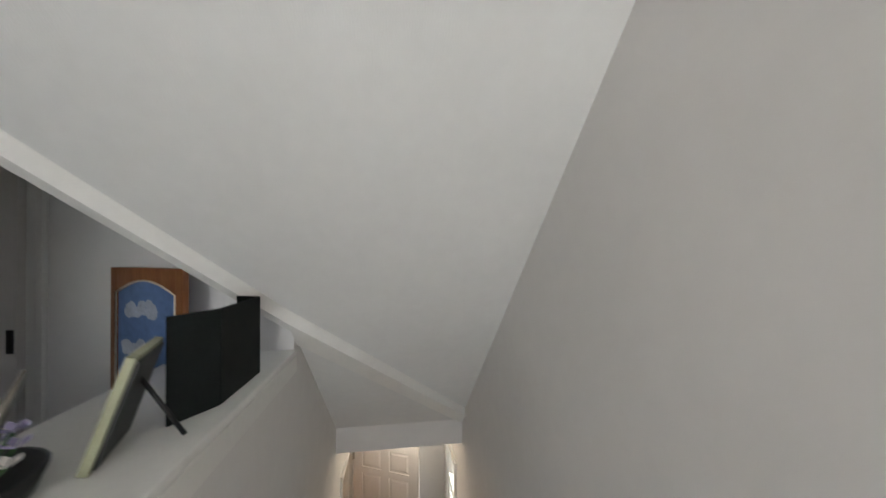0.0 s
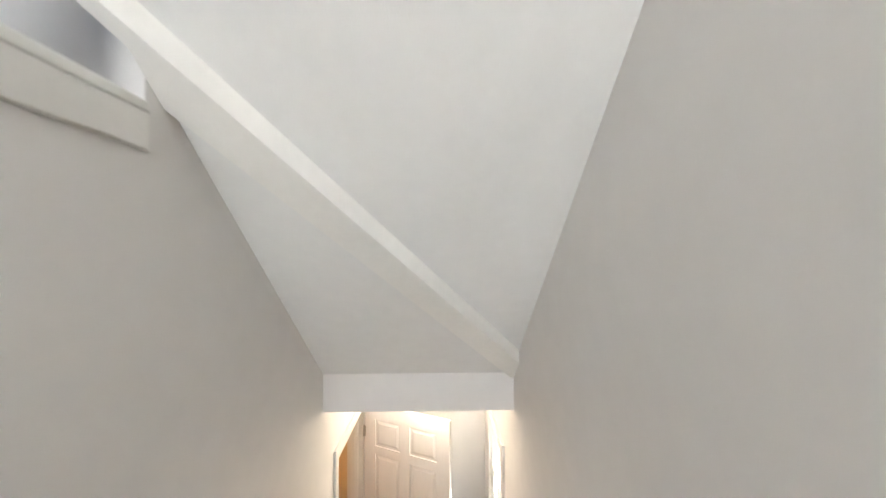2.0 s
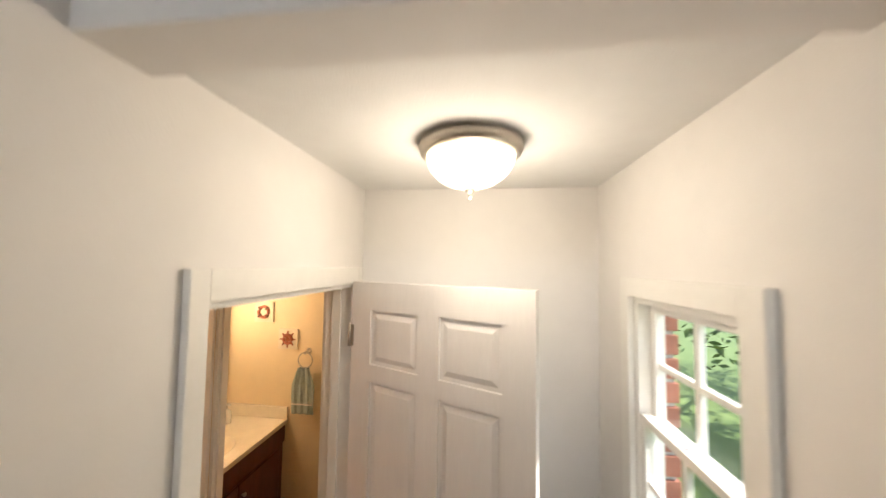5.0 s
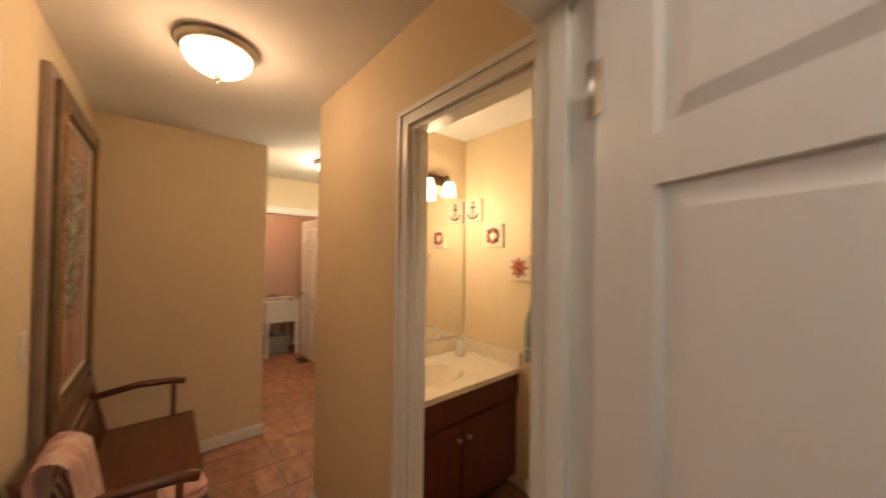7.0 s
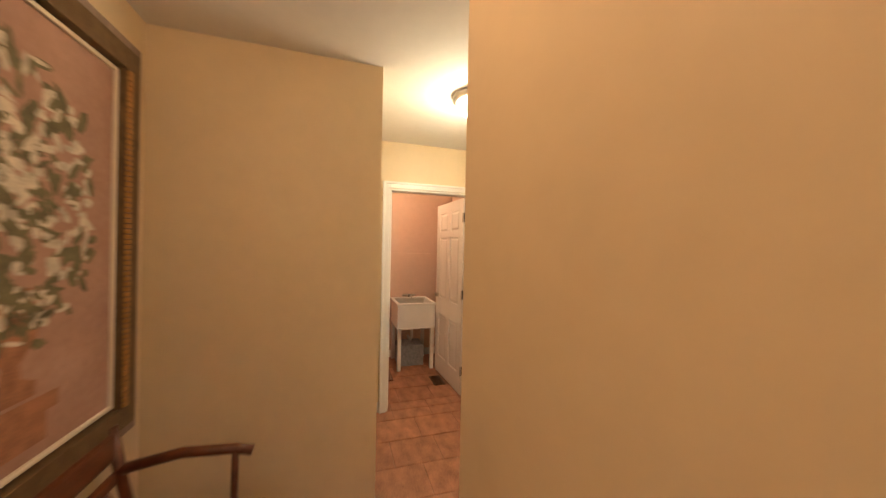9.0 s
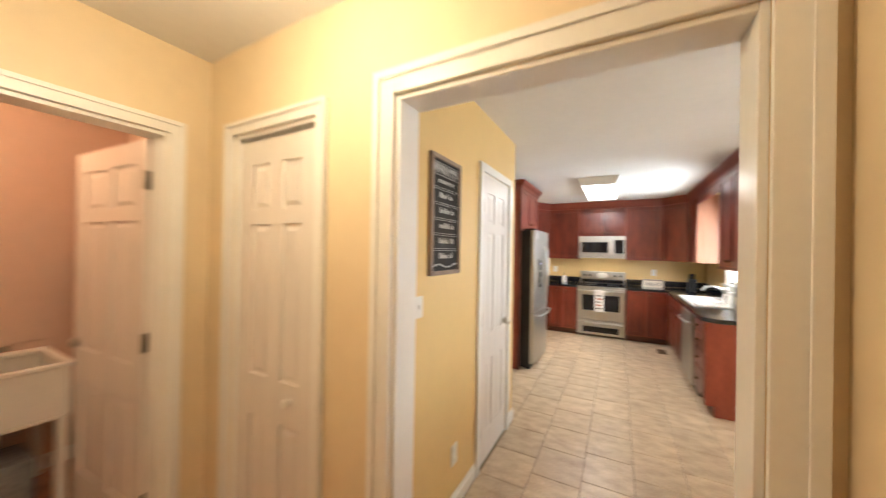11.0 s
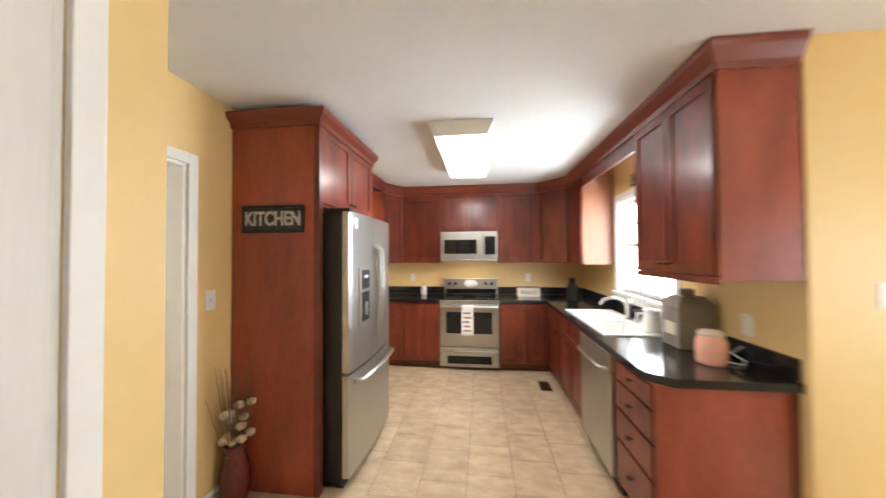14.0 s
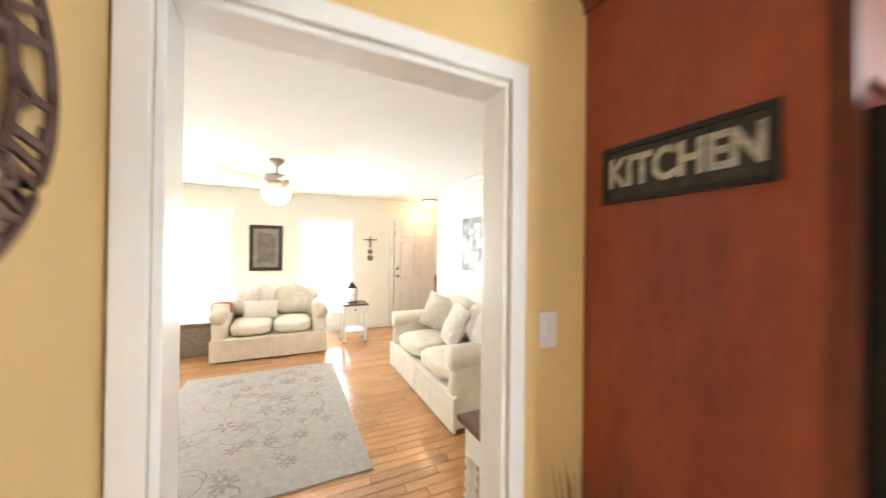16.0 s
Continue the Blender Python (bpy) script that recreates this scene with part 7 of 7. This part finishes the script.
part("hanging_heart", lathe([(0.04, 0), (0.045, 0.006), (0, 0.01)], 14, pose(0, 0, -0.18, 90, 0, 0)), M_GREYWOOD, wc)
part("hanging_heart", lathe([(0.05, 0), (0.055, 0.006), (0, 0.01)], 14, pose(0, 0, -0.30, 90, 0, 0)), M_GREYWOOD, wc)

fn = thing("ceiling_fan", "brass ceiling fan with wooden blades and lit bowl", "ceiling fan", (-3.97, 4.15, H))
part("canopy", lathe([(0.075, -0.001), (0.075, -0.02), (0.03, -0.07), (0.014, -0.08), (0.014, -0.14), (0.02, -0.15)], 24), M_NICKEL, fn)
part("motor", lathe([(0.04, -0.15), (0.12, -0.17), (0.135, -0.22), (0.12, -0.27), (0.08, -0.30), (0.085, -0.32)], 32), M_NICKEL, fn)
for k in range(5):
    a = 72 * k + 20
    bl = part("blade", box(bmesh.new(), 0.20, -0.065, -0.245, 0.63, 0.065, -0.238, bevel=0.003, m=pose(0, 0, 0, 0, 0, a) @ pose(0, 0, -0.24, 10, 0, 0) @ pose(0, 0, 0.24)), M_FANBLADE, fn)
    part("blade_arm", tube([(0.10 * math.cos(radians(a)), 0.10 * math.sin(radians(a)), -0.25), (0.23 * math.cos(radians(a)), 0.23 * math.sin(radians(a)), -0.242)], 0.010, 6), M_NICKEL, bl)
fb = part("bowl", lathe([(0.145, -0.33), (0.15, -0.35), (0.13, -0.42), (0.08, -0.475), (0.03, -0.495), (0, -0.50)], 32), G_WARM, fn, "glowing glass bowl")
fb.visible_shadow = False
sr2 = thing("stair_rail", "wooden entry stair handrail with newel post", "handrail", (-5.42, 6.72, 0))
part("newel_post", lathe([(0.04, 0.002), (0.04, 0.3), (0.028, 0.35), (0.035, 0.7), (0.04, 0.75), (0.04, 0.95), (0.05, 0.97), (0.03, 1.02), (0, 1.04)], 16), M_ORANGEWOOD, sr2)
part("handrail", tube([(0, 0, 0.95), (0.0, 0.45, 1.42)], 0.028, 10), M_ORANGEWOOD, sr2)
for k in range(4):
    part("baluster", tube([(0, 0.10 + 0.1 * k, 0.002), (0, 0.10 + 0.1 * k, 1.05 + 0.104 * k)], 0.013, 8), M_TRIM, sr2)

# ---- outside the windows ----
dk = thing("deck", "weathered blue-grey wooden deck outside the patio door", "deck", kind="structure")
part("frame", boxes((2.35, 5.03, -0.55, 5.2, 8.2, -0.125)), M_DECK, dk)
for k in range(20):
    part("board", boxes((2.33 + 0.145 * k, 5.03, -0.122, 2.33 + 0.145 * k + 0.138, 8.2, -0.095), bevel=0.004), M_DECK, dk)

bw = thing("brick_wall_outside", "red brick house wall beside the landing window", "wall", kind="structure")
part("mortar", boxes((4.152, 0.562, -0.6, 4.20, 2.0, 3.4)), M_MORTAR, bw)
for i in range(34):
    z = 0.75 + 0.076 * i
    y = 0.553
    for j in range(2):
        l = (0.20, 0.095)[(i + j) % 2]
        part("brick", boxes((4.153, y, z, 4.212, y + l, z + 0.064), bevel=0.004), M_BRICK, bw)
        y += l + 0.011


def tree(label, at, height, spread, seed):
    rnd = random.Random(seed)
    th = thing("tree", label, "tree", at, group="garden trees")
    bm = tube([(0, 0, 0), (0.05, 0.02, height * 0.3), (-0.04, 0.06, height * 0.62), (0.02, 0, height * 0.9)], 0.16, 9, taper=0.25)
    limbs = []
    for k in range(11):
        a, z0 = rnd.random() * 6.28, height * (0.25 + 0.55 * rnd.random())
        e = Vector((math.cos(a) * spread * (0.5 + 0.5 * rnd.random()), math.sin(a) * spread * (0.5 + 0.5 * rnd.random()), z0 + height * 0.2 * rnd.random()))
        tube([(0, 0, z0), (e.x * 0.5, e.y * 0.5, z0 + (e.z - z0) * 0.7), e], 0.05, 6, bm, taper=0.3)
        limbs.append(e)
    part("trunk", bm, M_BARK, th)
    vs, fs = [], []
    for k in range(3200):
        c = rnd.choice(limbs)
        p = c + Vector((rnd.gauss(0, spread * 0.25), rnd.gauss(0, spread * 0.25), rnd.gauss(0, height * 0.09)))
        s = 0.05 + 0.07 * rnd.random()
        u = Vector((rnd.gauss(0, 1), rnd.gauss(0, 1), rnd.gauss(0, 0.5))).normalized()
        w = u.cross(Vector((rnd.gauss(0, 1), rnd.gauss(0, 1), rnd.gauss(0, 1)))).normalized()
        b = len(vs)
        vs += [p - u * s, p + w * s * 0.45, p + u * s, p - w * s * 0.45]
        fs.append((b, b + 1, b + 2, b + 3))
    me = bpy.data.meshes.new("crown")
    me.from_pydata([tuple(v) for v in vs], [], fs)
    me.materials.append(M_TREE)
    cr_ = new("crown", me)
    cr_.parent = th
    return th


tree("leafy green garden tree beyond the landing window", (8.5, 4.6, -0.6), 5.2, 1.7, 1)
tree("leafy green garden tree beyond the landing window", (10.5, 2.6, -0.6), 6.0, 2.0, 2)
tree("leafy green garden tree beyond the landing window", (12.5, 6.5, -0.6), 6.5, 2.4, 3)
tree("leafy green garden tree beyond the landing window", (9.5, 0.4, -0.6), 5.0, 1.8, 4)
tree("leafy green tree beyond the patio door", (4.0, 11.5, -0.6), 5.5, 2.0, 5)
tree("leafy green tree beyond the kitchen window", (8.0, 9.0, -0.6), 5.0, 2.0, 6)

# ---- floor pieces ----
TX, TY = 0.305, 0.345


def tile_mesh(w, l, name):
    bm = bmesh.new()
    e = 0.003
    lo = [bm.verts.new(p) for p in ((0, 0, -0.007), (w, 0, -0.007), (w, l, -0.007), (0, l, -0.007))]
    mid = [bm.verts.new(p) for p in ((0, 0, -0.002), (w, 0, -0.002), (w, l, -0.002), (0, l, -0.002))]
    top = [bm.verts.new(p) for p in ((e, e, 0), (w - e, e, 0), (w - e, l - e, 0), (e, l - e, 0))]
    bm.faces.new(top)
    for a, b in ((lo, mid), (mid, top)):
        for i in range(4):
            j = (i + 1) % 4
            bm.faces.new((a[i], a[j], b[j], b[i]))
    me = bpy.data.meshes.new(name)
    bm.to_mesh(me)
    bm.free()
    return me


def lay(parent, x0, x1, y0, y1, material, limit, keep=lambda x, y: True):
    """Tiles in columns with staggered joints; the first ones become parts, the rest one joined part."""
    cache, rest, count = {}, bmesh.new(), 0
    i0 = math.floor((x0 - 0.686) / TX)
    for i in range(i0, math.ceil((x1 - 0.686) / TX)):
        off = (0.0, 0.19, 0.09, 0.26)[i % 4]
        j0 = math.floor((y0 - off) / TY)
        for j in range(j0, math.ceil((y1 - off) / TY) + 1):
            ax, bx = max(x0, 0.686 + i * TX), min(x1, 0.686 + (i + 1) * TX)
            ay, by = max(y0, off + j * TY), min(y1, off + (j + 1) * TY)
            w, l = round(bx - ax - 0.005, 3), round(by - ay - 0.003, 3)
            if w < 0.01 or l < 0.01 or not keep((ax + bx) / 2, (ay + by) / 2):
                continue
            key = (w, l)
            if key not in cache:
                cache[key] = tile_mesh(w, l, "tile")
                cache[key].materials.append(material)
            if count < limit:
                ob = new("tile", cache[key])
                ob.parent = parent
                ob.location = (ax, ay, 0)
                count += 1
            else:
                tmp = bmesh.new()
                tmp.from_mesh(cache[key])
                merge(rest, tmp, pose(ax, ay, 0))
    if rest.verts:
        tagged(part("tile_field", rest, material, parent), kind="stuff")
    else:
        rest.free()


kitchen_bed = bpy.data.objects["subfloor_kitchen"]
hall_bed = bpy.data.objects["subfloor_hall"]
lay(kitchen_bed, 0.076, 2.2, 2.10, 7.55, M_TILE, 260)
lay(kitchen_bed, 2.2, 3.95, 2.165, 4.89, M_TILE, 20)
lay(kitchen_bed, -0.81, 0.076, 3.98, 7.55, M_TILE, 15)
lay(hall_bed, -1.0, 1.26, 0.855, 2.095, M_HALLTILE, 60)
lay(hall_bed, 0.202, 2.91, -0.17, 0.85, M_HALLTILE, 60)
lay(hall_bed, 2.91, 4.075, -0.2, 0.873, M_HALLTILE, 10)
lay(hall_bed, 1.42, 2.97, 0.9, 2.02, M_HALLTILE, 10)
lay(hall_bed, -2.45, -1.0, 0.62, 2.16, M_HALLTILE, 50)

rnd = random.Random(2)
count, rest = 0, bmesh.new()
BW = 0.083
for i in range(int((6.1 - 0.93) / BW) + 1):
    xa = -6.1 + BW * i
    y = 2.42 - rnd.random() * 0.9
    while y < 7.6:
        l = 0.55 + rnd.random() * 0.9
        a, b = max(y, 2.42), min(y + l, 7.6)
        y += l
        if b - a < 0.02 or xa + BW > -0.93:
            continue
        near = -4.6 < xa < -1.0 and a < 6.3 and b > 4.6
        if near and count < 280:
            me = tile_mesh(BW - 0.0015, b - a - 0.0015, "plank")
            me.materials.append(M_OAK)
            ob = new("plank", me)
            ob.parent = living_floor
            ob.location = (xa, a, 0)
            count += 1
        else:
            me = tile_mesh(BW - 0.0015, b - a - 0.0015, "tmp")
            tmp = bmesh.new()
            tmp.from_mesh(me)
            bpy.data.meshes.remove(me)
            merge(rest, tmp, pose(xa, a, 0))
tagged(part("plank_field", rest, M_OAK, living_floor), kind="stuff")
